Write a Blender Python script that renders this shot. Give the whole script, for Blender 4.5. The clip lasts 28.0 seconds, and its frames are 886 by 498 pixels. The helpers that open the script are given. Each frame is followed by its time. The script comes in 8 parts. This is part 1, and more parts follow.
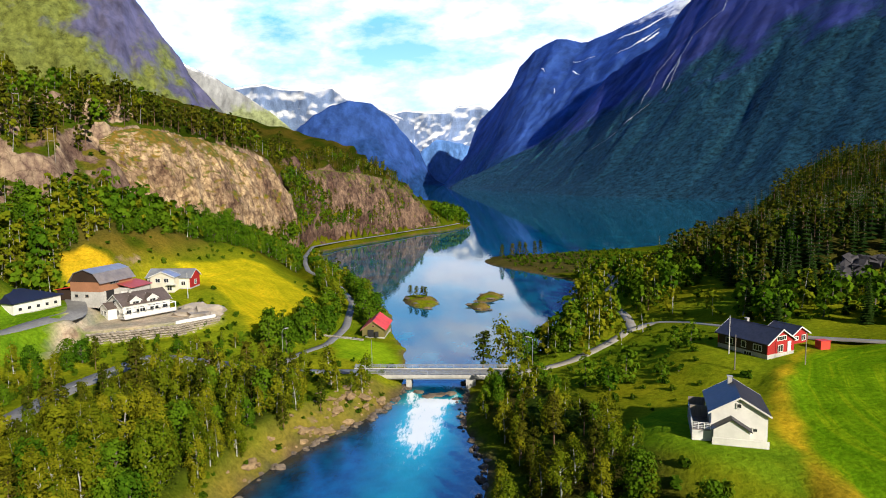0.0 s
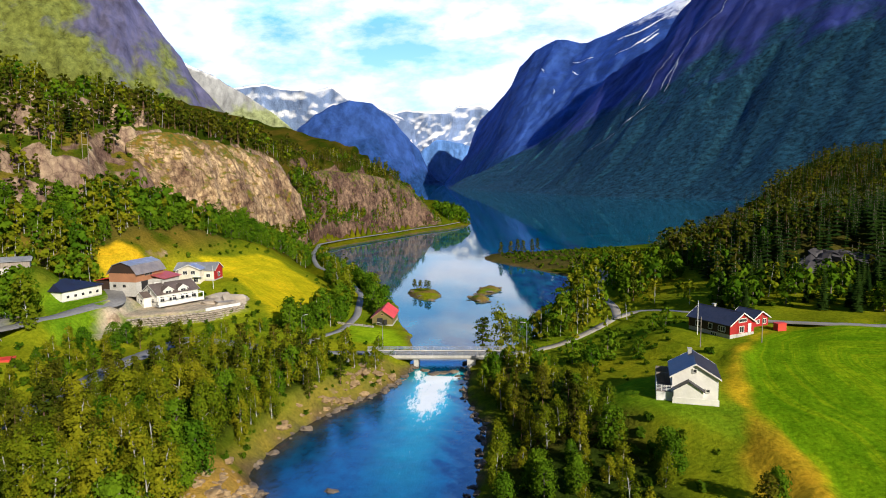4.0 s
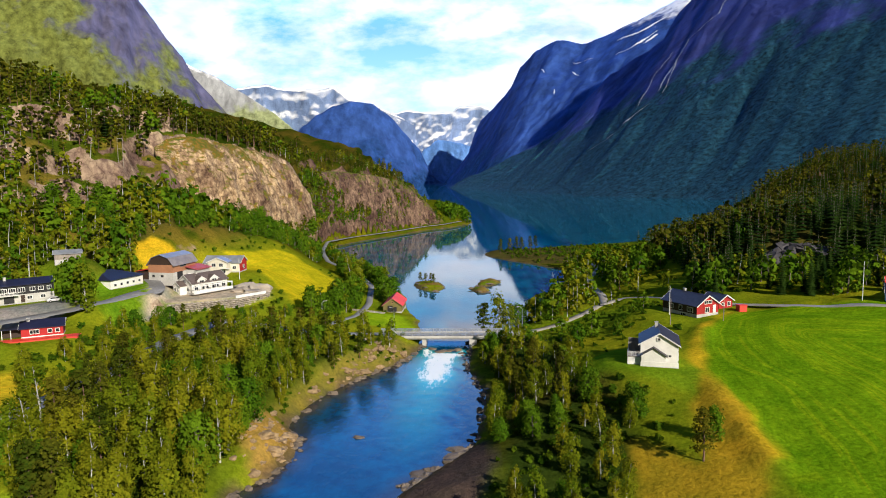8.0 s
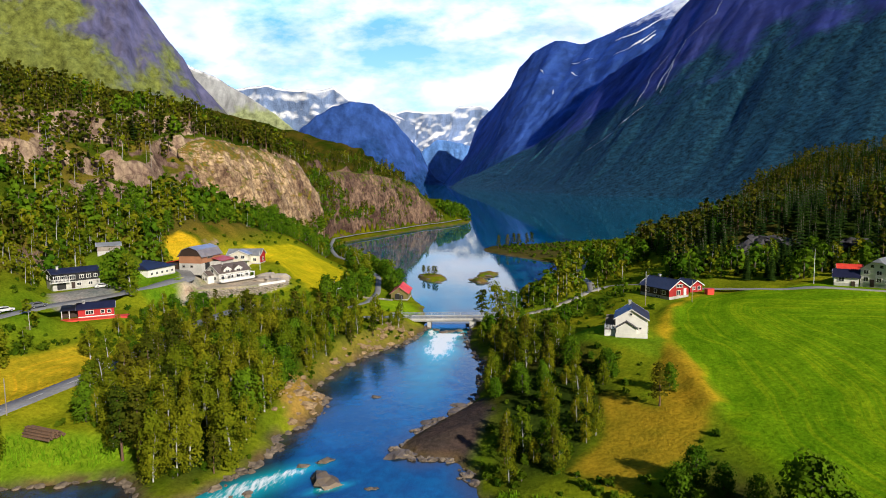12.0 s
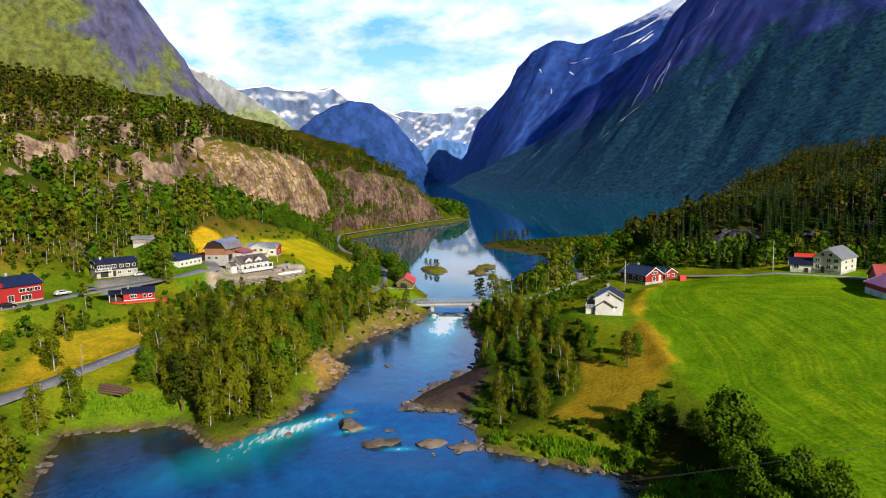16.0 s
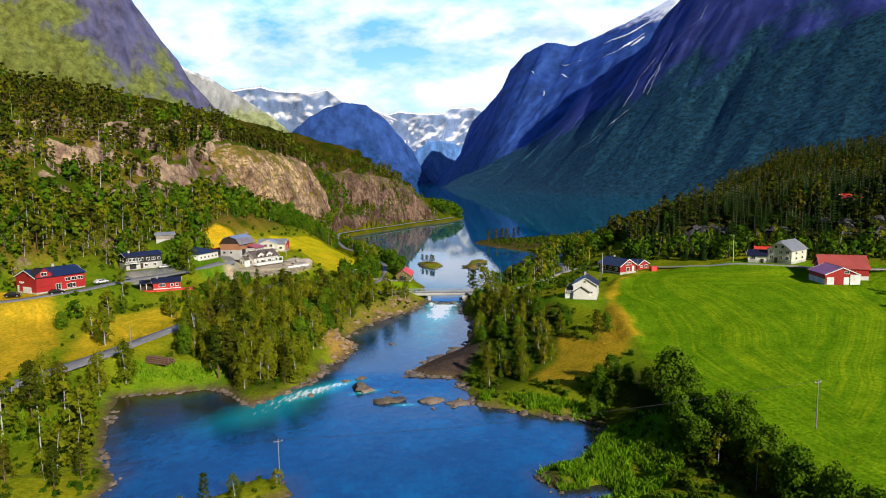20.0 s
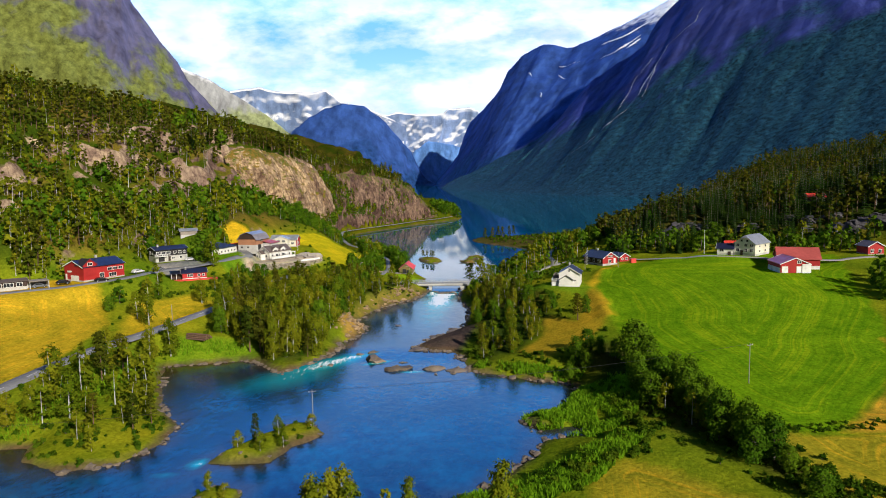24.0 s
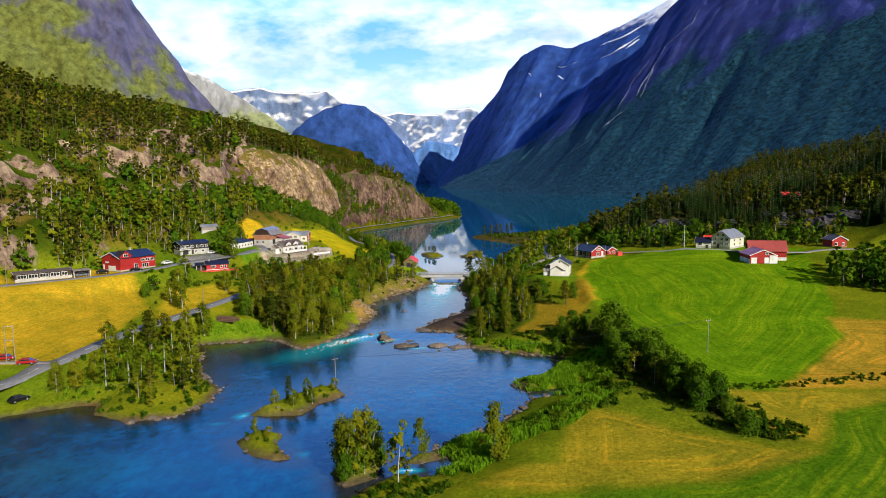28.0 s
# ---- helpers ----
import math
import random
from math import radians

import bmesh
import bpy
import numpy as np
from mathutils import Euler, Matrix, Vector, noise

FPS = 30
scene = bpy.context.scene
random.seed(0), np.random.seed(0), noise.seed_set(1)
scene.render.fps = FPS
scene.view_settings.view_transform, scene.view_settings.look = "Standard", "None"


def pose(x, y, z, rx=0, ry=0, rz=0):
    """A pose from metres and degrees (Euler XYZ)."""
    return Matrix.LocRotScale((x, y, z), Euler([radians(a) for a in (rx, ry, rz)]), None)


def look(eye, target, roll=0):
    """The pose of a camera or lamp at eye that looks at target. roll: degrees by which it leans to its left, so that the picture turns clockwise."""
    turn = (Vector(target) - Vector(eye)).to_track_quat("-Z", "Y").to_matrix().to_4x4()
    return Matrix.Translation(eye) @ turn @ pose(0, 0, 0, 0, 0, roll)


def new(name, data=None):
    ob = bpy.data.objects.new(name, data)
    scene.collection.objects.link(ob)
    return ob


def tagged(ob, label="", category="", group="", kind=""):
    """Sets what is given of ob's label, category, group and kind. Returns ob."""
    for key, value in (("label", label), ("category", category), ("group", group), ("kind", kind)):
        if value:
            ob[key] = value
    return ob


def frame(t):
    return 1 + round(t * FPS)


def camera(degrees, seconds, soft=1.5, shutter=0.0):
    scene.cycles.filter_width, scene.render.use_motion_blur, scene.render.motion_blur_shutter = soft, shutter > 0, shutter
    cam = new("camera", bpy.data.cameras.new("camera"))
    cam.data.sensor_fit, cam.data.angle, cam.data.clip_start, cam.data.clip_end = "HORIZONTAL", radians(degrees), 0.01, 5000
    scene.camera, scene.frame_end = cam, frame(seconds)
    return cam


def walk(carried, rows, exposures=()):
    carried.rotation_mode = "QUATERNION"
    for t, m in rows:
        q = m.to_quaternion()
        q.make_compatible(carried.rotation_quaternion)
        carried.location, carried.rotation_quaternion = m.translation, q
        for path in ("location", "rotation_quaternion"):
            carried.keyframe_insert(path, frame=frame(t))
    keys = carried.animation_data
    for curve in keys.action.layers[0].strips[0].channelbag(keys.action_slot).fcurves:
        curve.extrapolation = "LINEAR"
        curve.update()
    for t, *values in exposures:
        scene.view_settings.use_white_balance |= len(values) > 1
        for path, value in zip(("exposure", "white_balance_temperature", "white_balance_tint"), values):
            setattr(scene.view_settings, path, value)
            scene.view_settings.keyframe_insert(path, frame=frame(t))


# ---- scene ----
cam = camera(67.4, 28.0, 1.0)
PATH = [
    (0, (0.238, -150.688, 47.76), (0.145, -148.702, 47.546), -0.7),
    (1.5, (0.215, -157.13, 48.019), (0.121, -155.144, 47.805), -0.6),
    (3.5, (0.145, -166.61, 48.294), (0.052, -164.624, 48.079), -0.6),
    (6, (-0.125, -180.602, 48.657), (-0.218, -178.616, 48.442), -0.7),
    (7.5, (-0.097, -189.094, 48.727), (-0.192, -187.108, 48.512), -0.7),
    (9, (-0.107, -197.642, 48.744), (-0.202, -195.655, 48.529), -0.7),
    (10.5, (-0.097, -206.241, 48.698), (-0.192, -204.255, 48.484), -0.7),
    (12, (-0.044, -215.106, 48.664), (-0.138, -213.119, 48.448), -0.8),
    (15, (0.073, -233.416, 48.763), (-0.021, -231.43, 48.545), -0.8),
    (16.5, (0.133, -242.637, 48.82), (0.044, -240.651, 48.601), -0.9),
    (18, (0.291, -252.045, 48.826), (0.21, -250.058, 48.61), -0.9),
    (19.5, (0.261, -261.33, 48.895), (0.187, -259.343, 48.679), -0.9),
    (21, (0.331, -271.134, 48.995), (0.261, -269.147, 48.78), -0.9),
    (24, (0.346, -290.616, 49.066), (0.28, -288.628, 48.852), -0.9),
    (25.5, (0.325, -299.683, 49.14), (0.26, -297.696, 48.926), -0.9),
    (26.5, (0.222, -305.567, 49.16), (0.157, -303.58, 48.945), -0.9),
    (28, (0.351, -314.466, 49.101), (0.285, -312.479, 48.886), -0.9),
]
walk(cam, [(t, look(eye, to, roll)) for t, eye, to, roll in PATH], [(0, 0.04, 5800, 14), (8, -0.08, 5750, 15), (28, -0.18, 5700, 15)])

# ---- light ----
SUN_TO = Vector((0.53, -0.71, 0.46)).normalized()
world = bpy.data.worlds.new("sky")
scene.world = world
world.use_nodes = True
wn = world.node_tree
sky = wn.nodes.new("ShaderNodeTexSky")
sky.sky_type = "NISHITA"
sky.sun_disc = False
sky.sun_elevation = math.asin(SUN_TO.z)
sky.sun_rotation = math.atan2(SUN_TO.x, SUN_TO.y)
sky.altitude = 100
wn.links.new(sky.outputs[0], wn.nodes["Background"].inputs[0])
wn.nodes["Background"].inputs[1].default_value = 0.031
sun_data = bpy.data.lights.new("sun", "SUN")
sun_data.energy, sun_data.angle, sun_data.color = 6.7, radians(0.5), (1.0, 0.87, 0.63)
sun = new("sun", sun_data)
sun.matrix_world = look(SUN_TO * 500, (0, 0, 0))


# ---- materials ----
def nodes_of(name):
    m = bpy.data.materials.new(name)
    m.use_nodes = True
    nt = m.node_tree
    return m, nt, nt.nodes["Principled BSDF"]


def add(nt, kind, **inputs):
    n = nt.nodes.new(kind)
    for k, v in inputs.items():
        key = k.replace("_", " ")
        n.inputs[key].default_value = v
    return n


def noise_tex(nt, scale, detail=4.0, rough=0.55, coords="Object", stretch=None):
    tc = nt.nodes.new("ShaderNodeTexCoord")
    src = tc.outputs[coords]
    if stretch:
        mp = nt.nodes.new("ShaderNodeMapping")
        mp.inputs["Scale"].default_value = stretch
        nt.links.new(src, mp.inputs[0])
        src = mp.outputs[0]
    n = add(nt, "ShaderNodeTexNoise", Scale=scale, Detail=detail, Roughness=rough)
    nt.links.new(src, n.inputs["Vector"])
    return n


def ramp(nt, src, stops):
    r = nt.nodes.new("ShaderNodeValToRGB")
    while len(r.color_ramp.elements) < len(stops):
        r.color_ramp.elements.new(0.5)
    for e, (p, c) in zip(r.color_ramp.elements, stops):
        e.position = p
        e.color = (*c, 1) if len(c) == 3 else c
    nt.links.new(src, r.inputs[0])
    return r


def mix(nt, fac, a, b, blend="MIX"):
    n = nt.nodes.new("ShaderNodeMix")
    n.data_type, n.blend_type = "RGBA", blend
    for sock, v in ((n.inputs[0], fac), (n.inputs[6], a), (n.inputs[7], b)):
        if isinstance(v, (int, float)):
            sock.default_value = v
        elif isinstance(v, tuple):
            sock.default_value = (*v, 1)
        else:
            nt.links.new(v, sock)
    return n.outputs[2]


def bump(nt, p, height, strength=0.4, distance=0.05):
    b = add(nt, "ShaderNodeBump", Strength=strength, Distance=distance)
    nt.links.new(height, b.inputs["Height"])
    nt.links.new(b.outputs[0], p.inputs["Normal"])


def surface(name, c1, c2, scale=3.0, rough=0.75, relief=0.3, depth=0.03, metal=0.0, vary=0.0, stretch=None, detail=5.0):
    """A plain procedural surface: two tones at two scales, fine relief, an optional change from object to object."""
    m, nt, p = nodes_of(name)
    n1 = noise_tex(nt, scale, detail, 0.6, stretch=stretch)
    n2 = noise_tex(nt, scale * 0.13, 3.0, 0.5)
    col = mix(nt, ramp(nt, n1.outputs[0], [(0.32, (0, 0, 0)), (0.68, (1, 1, 1))]).outputs[0], c1, c2)
    dim = ramp(nt, n2.outputs[0], [(0.3, (0.78, 0.78, 0.78)), (0.7, (1.12, 1.12, 1.12))])
    col = mix(nt, 1.0, col, dim.outputs[0], "MULTIPLY")
    if vary:
        oi = nt.nodes.new("ShaderNodeObjectInfo")
        hs = add(nt, "ShaderNodeHueSaturation")
        mr = add(nt, "ShaderNodeMapRange", To_Min=1 - vary, To_Max=1 + vary)
        nt.links.new(oi.outputs["Random"], mr.inputs[0])
        nt.links.new(mr.outputs[0], hs.inputs["Value"])
        nt.links.new(col, hs.inputs["Color"])
        col = hs.outputs[0]
    nt.links.new(col, p.inputs["Base Color"])
    p.inputs["Roughness"].default_value = rough
    p.inputs["Metallic"].default_value = metal
    bump(nt, p, n1.outputs[0], relief, depth)
    return m


def boards(name, c1, c2, pitch=0.16, rough=0.7, axis=0):
    """Painted board cladding: a saw of boards for relief, with worn paint."""
    m, nt, p = nodes_of(name)
    w = add(nt, "ShaderNodeTexWave", Scale=1.0 / pitch / 2 / math.pi * 3.14, Distortion=0.0)
    w.wave_type, w.bands_direction, w.wave_profile = "BANDS", ("X", "Y", "Z")[axis], "SAW"
    tc = nt.nodes.new("ShaderNodeTexCoord")
    nt.links.new(tc.outputs["Object"], w.inputs["Vector"])
    n1 = noise_tex(nt, 2.5, 5.0)
    n2 = noise_tex(nt, 0.35, 3.0)
    col = mix(nt, n1.outputs[0], c1, c2)
    dim = ramp(nt, n2.outputs[0], [(0.3, (0.82, 0.82, 0.82)), (0.7, (1.08, 1.08, 1.08))])
    col = mix(nt, 1.0, col, dim.outputs[0], "MULTIPLY")
    nt.links.new(col, p.inputs["Base Color"])
    p.inputs["Roughness"].default_value = rough
    bump(nt, p, w.outputs["Fac"], 0.5, 0.02)
    return m


def leaf_mat(name, c1, c2, glow=0.45):
    """Leaves: two tones by clump and by tree, and light that passes through them."""
    m, nt, p = nodes_of(name)
    geo = nt.nodes.new("ShaderNodeNewGeometry")
    oi = nt.nodes.new("ShaderNodeObjectInfo")
    tree = nt.nodes.new("ShaderNodeAttribute")
    tree.attribute_name = "tree"
    sumn = nt.nodes.new("ShaderNodeMath")
    sumn.operation = "ADD"
    nt.links.new(tree.outputs["Fac"], sumn.inputs[0])
    nt.links.new(oi.outputs["Random"], sumn.inputs[1])
    own = nt.nodes.new("ShaderNodeMath")
    own.operation = "FRACT"
    nt.links.new(sumn.outputs[0], own.inputs[0])
    half = add(nt, "ShaderNodeMapRange", To_Max=0.30)
    nt.links.new(geo.outputs["Random Per Island"], half.inputs[0])
    most = nt.nodes.new("ShaderNodeMath")
    most.operation = "MULTIPLY_ADD"
    most.inputs[1].default_value = 0.70
    nt.links.new(own.outputs[0], most.inputs[0])
    nt.links.new(half.outputs[0], most.inputs[2])
    col = mix(nt, most.outputs[0], c1, c2)
    big = noise_tex(nt, 0.6, 2.0)
    dim = ramp(nt, big.outputs[0], [(0.3, (0.7, 0.72, 0.7)), (0.7, (1.2, 1.2, 1.15))])
    col = mix(nt, 1.0, col, dim.outputs[0], "MULTIPLY")
    nt.links.new(col, p.inputs["Base Color"])
    p.inputs["Roughness"].default_value = 0.6
    p.inputs["Specular IOR Level"].default_value = 0.0
    tr = nt.nodes.new("ShaderNodeBsdfTranslucent")
    nt.links.new(col, tr.inputs[0])
    ms = nt.nodes.new("ShaderNodeMixShader")
    ms.inputs[0].default_value = glow
    out = nt.nodes["Material Output"]
    nt.links.new(p.outputs[0], ms.inputs[1])
    nt.links.new(tr.outputs[0], ms.inputs[2])
    nt.links.new(ms.outputs[0], out.inputs[0])
    return m


def ground_mat():
    """Grass, hay, forest floor and rock: the tone of each field is an attribute of the sheet, rock shows where it is steep."""
    m, nt, p = nodes_of("ground")
    at = nt.nodes.new("ShaderNodeAttribute")
    at.attribute_name = "tone"
    fine = noise_tex(nt, 1.3, 6.0, 0.65)
    mid = noise_tex(nt, 0.16, 5.0, 0.6)
    big = noise_tex(nt, 0.03, 3.0, 0.5)
    f1 = ramp(nt, fine.outputs[0], [(0.28, (0.62, 0.64, 0.6)), (0.72, (1.35, 1.32, 1.3))])
    f2 = ramp(nt, mid.outputs[0], [(0.3, (0.72, 0.8, 0.8)), (0.7, (1.28, 1.16, 1.1))])
    f3 = ramp(nt, big.outputs[0], [(0.3, (0.85, 0.9, 0.9)), (0.7, (1.15, 1.08, 1.0))])
    col = at.outputs["Color"]
    for f in (f1, f2, f3):
        col = mix(nt, 1.0, col, f.outputs[0], "MULTIPLY")
    # mown swathes run round each field, parallel to its edge
    ed = nt.nodes.new("ShaderNodeAttribute")
    ed.attribute_name = "edge"
    cx = nt.nodes.new("ShaderNodeCombineXYZ")
    nt.links.new(ed.outputs["Fac"], cx.inputs[0])
    jit = noise_tex(nt, 0.025, 3.0, 0.6)
    jm = nt.nodes.new("ShaderNodeMath")
    jm.operation = "MULTIPLY"
    jm.inputs[1].default_value = 5.0
    nt.links.new(jit.outputs[0], jm.inputs[0])
    nt.links.new(jm.outputs[0], cx.inputs[1])
    wv = add(nt, "ShaderNodeTexNoise", Scale=0.55, Detail=3.0, Roughness=0.75)
    nt.links.new(cx.outputs[0], wv.inputs["Vector"])
    sw = ramp(nt, wv.outputs[0], [(0.36, (0.58, 0.72, 0.8)), (0.46, (0.95, 0.97, 1.0)), (0.53, (1.06, 1.03, 1.0)), (0.61, (1.95, 1.38, 1.1))])
    col = mix(nt, at.outputs["Alpha"], col, mix(nt, 1.0, col, sw.outputs[0], "MULTIPLY"))
    # rock on the steep
    geo = nt.nodes.new("ShaderNodeNewGeometry")
    sep = nt.nodes.new("ShaderNodeSeparateXYZ")
    nt.links.new(geo.outputs["Normal"], sep.inputs[0])
    rn = noise_tex(nt, 0.22, 8.0, 0.68, stretch=(1.0, 1.0, 0.75))
    rn2 = noise_tex(nt, 0.03, 6.0, 0.65)
    rk = ramp(nt, rn.outputs[0], [(0.28, (0.07, 0.05, 0.045)), (0.43, (0.21, 0.155, 0.13)), (0.57, (0.37, 0.30, 0.225)), (0.75, (0.54, 0.47, 0.36))])
    rk2 = ramp(nt, rn2.outputs[0], [(0.36, (0.52, 0.45, 0.47)), (0.5, (0.95, 0.92, 0.88)), (0.64, (1.3, 1.24, 1.1))])
    rock = mix(nt, 1.0, rk.outputs[0], rk2.outputs[0], "MULTIPLY")
    # joints and blocks of the rock face
    tcr = nt.nodes.new("ShaderNodeTexCoord")
    warp = noise_tex(nt, 0.09, 4.0, 0.6)
    vo = add(nt, "ShaderNodeTexVoronoi", Scale=1.0)
    vo.feature = "DISTANCE_TO_EDGE"
    mpv = nt.nodes.new("ShaderNodeMapping")
    mpv.inputs["Scale"].default_value = (0.34, 0.34, 0.17)
    mpv.inputs["Rotation"].default_value = (0.25, 0.35, 0.2)
    addv = nt.nodes.new("ShaderNodeVectorMath")
    addv.operation = "MULTIPLY_ADD"
    addv.inputs[1].default_value = (9.0, 9.0, 9.0)
    nt.links.new(warp.outputs["Color"], addv.inputs[0])
    nt.links.new(tcr.outputs["Object"], addv.inputs[2])
    nt.links.new(addv.outputs[0], mpv.inputs[0])
    nt.links.new(mpv.outputs[0], vo.inputs["Vector"])
    crack = ramp(nt, vo.outputs["Distance"], [(0.0, (0.60, 0.57, 0.56)), (0.08, (0.92, 0.91, 0.90)), (0.3, (1.06, 1.05, 1.03))])
    rock = mix(nt, 1.0, rock, crack.outputs[0], "MULTIPLY")
    streaks = noise_tex(nt, 0.20, 7.0, 0.7, stretch=(1.0, 1.0, 0.16))
    rock = mix(nt, 1.0, rock, ramp(nt, streaks.outputs[0], [(0.34, (0.66, 0.60, 0.62)), (0.50, (1, 0.98, 0.95)), (0.66, (1.15, 1.1, 1.0))]).outputs[0], "MULTIPLY")
    # beyond the bay the rock is a darker, purplish kind
    gp = nt.nodes.new("ShaderNodeNewGeometry")
    sp = nt.nodes.new("ShaderNodeSeparateXYZ")
    nt.links.new(gp.outputs["Position"], sp.inputs[0])
    bay = add(nt, "ShaderNodeMapRange", From_Min=235.0, From_Max=262.0)
    nt.links.new(sp.outputs["Y"], bay.inputs[0])
    rock = mix(nt, bay.outputs[0], rock, mix(nt, 1.0, rock, (0.50, 0.43, 0.48), "MULTIPLY"))
    moss = noise_tex(nt, 0.12, 6.0, 0.65)
    steep = nt.nodes.new("ShaderNodeMath")
    steep.operation = "MULTIPLY_ADD"
    steep.inputs[1].default_value = 0.62
    nt.links.new(moss.outputs[0], steep.inputs[0])
    nt.links.new(sep.outputs["Z"], steep.inputs[2])
    ba = nt.nodes.new("ShaderNodeAttribute")
    ba.attribute_name = "bare"
    ease = nt.nodes.new("ShaderNodeMath")
    ease.operation = "MULTIPLY_ADD"
    ease.inputs[1].default_value = -0.22
    nt.links.new(ba.outputs["Fac"], ease.inputs[0])
    nt.links.new(steep.outputs[0], ease.inputs[2])
    isrock = ramp(nt, ease.outputs[0], [(0.60, (1, 1, 1)), (0.68, (0, 0, 0))])
    show = mix(nt, 1.0, isrock.outputs[0], ba.outputs["Fac"], "MULTIPLY")
    col = mix(nt, show, col, rock)
    nt.links.new(col, p.inputs["Base Color"])
    p.inputs["Roughness"].default_value = 0.9
    p.inputs["Specular IOR Level"].default_value = 0.0
    hsum = mix(nt, 0.6, fine.outputs[0], rn.outputs[0])
    bump(nt, p, hsum, 0.9, 0.7)
    return m


def mountain_mat(name, wood, rockc, snow_from, snow_to, tree_line=420.0, lean=0.0, about=0.0, grain=0.0035, waver=900.0, soft=60.0, leafy=0.085, deep=0.30):
    """A high mountainside: dark woods below, bare rock above, snow on the tops. The far ones get shade and haze through
    these colours.
    """
    m, nt, p = nodes_of(name)
    n1 = noise_tex(nt, 0.012, 9.0, 0.62, stretch=(1, 1, 0.45))
    n2 = noise_tex(nt, leafy, 8.0, 0.72)
    n3 = noise_tex(nt, grain, 6.0, 0.62)
    geo = nt.nodes.new("ShaderNodeNewGeometry")
    sep = nt.nodes.new("ShaderNodeSeparateXYZ")
    nt.links.new(geo.outputs["Position"], sep.inputs[0])
    nrm = nt.nodes.new("ShaderNodeSeparateXYZ")
    nt.links.new(geo.outputs["Normal"], nrm.inputs[0])
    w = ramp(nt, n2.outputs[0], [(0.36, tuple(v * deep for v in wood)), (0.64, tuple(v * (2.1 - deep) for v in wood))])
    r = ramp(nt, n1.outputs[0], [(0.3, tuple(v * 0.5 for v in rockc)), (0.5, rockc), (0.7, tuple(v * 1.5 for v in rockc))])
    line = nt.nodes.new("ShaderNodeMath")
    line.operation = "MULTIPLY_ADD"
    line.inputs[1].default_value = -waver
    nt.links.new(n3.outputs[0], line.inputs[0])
    # lean slants the wood and rock border; on mountain_west it follows a cloud shadow
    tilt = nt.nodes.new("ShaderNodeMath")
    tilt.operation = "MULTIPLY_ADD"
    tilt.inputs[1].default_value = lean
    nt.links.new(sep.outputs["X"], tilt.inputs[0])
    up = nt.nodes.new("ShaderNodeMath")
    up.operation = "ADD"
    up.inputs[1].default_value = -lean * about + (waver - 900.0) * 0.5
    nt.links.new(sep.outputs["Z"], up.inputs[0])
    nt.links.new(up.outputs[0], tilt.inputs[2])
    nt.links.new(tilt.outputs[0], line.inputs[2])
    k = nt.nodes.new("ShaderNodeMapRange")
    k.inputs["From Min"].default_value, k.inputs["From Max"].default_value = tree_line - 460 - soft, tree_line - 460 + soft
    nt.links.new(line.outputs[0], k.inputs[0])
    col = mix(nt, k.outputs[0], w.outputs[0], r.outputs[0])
    sn = nt.nodes.new("ShaderNodeMath")
    sn.operation = "MULTIPLY_ADD"
    sn.inputs[1].default_value = 420.0
    n4 = noise_tex(nt, 0.018, 10.0, 0.74, stretch=(1, 1, 1.5))
    nt.links.new(mix(nt, 0.8, n1.outputs[0], n4.outputs[0]), sn.inputs[0])
    nt.links.new(sep.outputs["Z"], sn.inputs[2])
    ks = nt.nodes.new("ShaderNodeMapRange")
    ks.inputs["From Min"].default_value, ks.inputs["From Max"].default_value = snow_from + 210, snow_to + 210
    nt.links.new(sn.outputs[0], ks.inputs[0])
    flat = ramp(nt, nrm.outputs["Z"], [(0.10, (0, 0, 0)), (0.26, (1, 1, 1))])
    snow = mix(nt, 1.0, ks.outputs[0], flat.outputs[0], "MULTIPLY")
    col = mix(nt, snow, col, (0.86, 0.88, 0.92))
    nt.links.new(col, p.inputs["Base Color"])
    p.inputs["Roughness"].default_value = 0.95
    p.inputs["Specular IOR Level"].default_value = 0.1
    bump(nt, p, mix(nt, 0.45, n1.outputs[0], n2.outputs[0]), 1.0, 18.0)
    return m


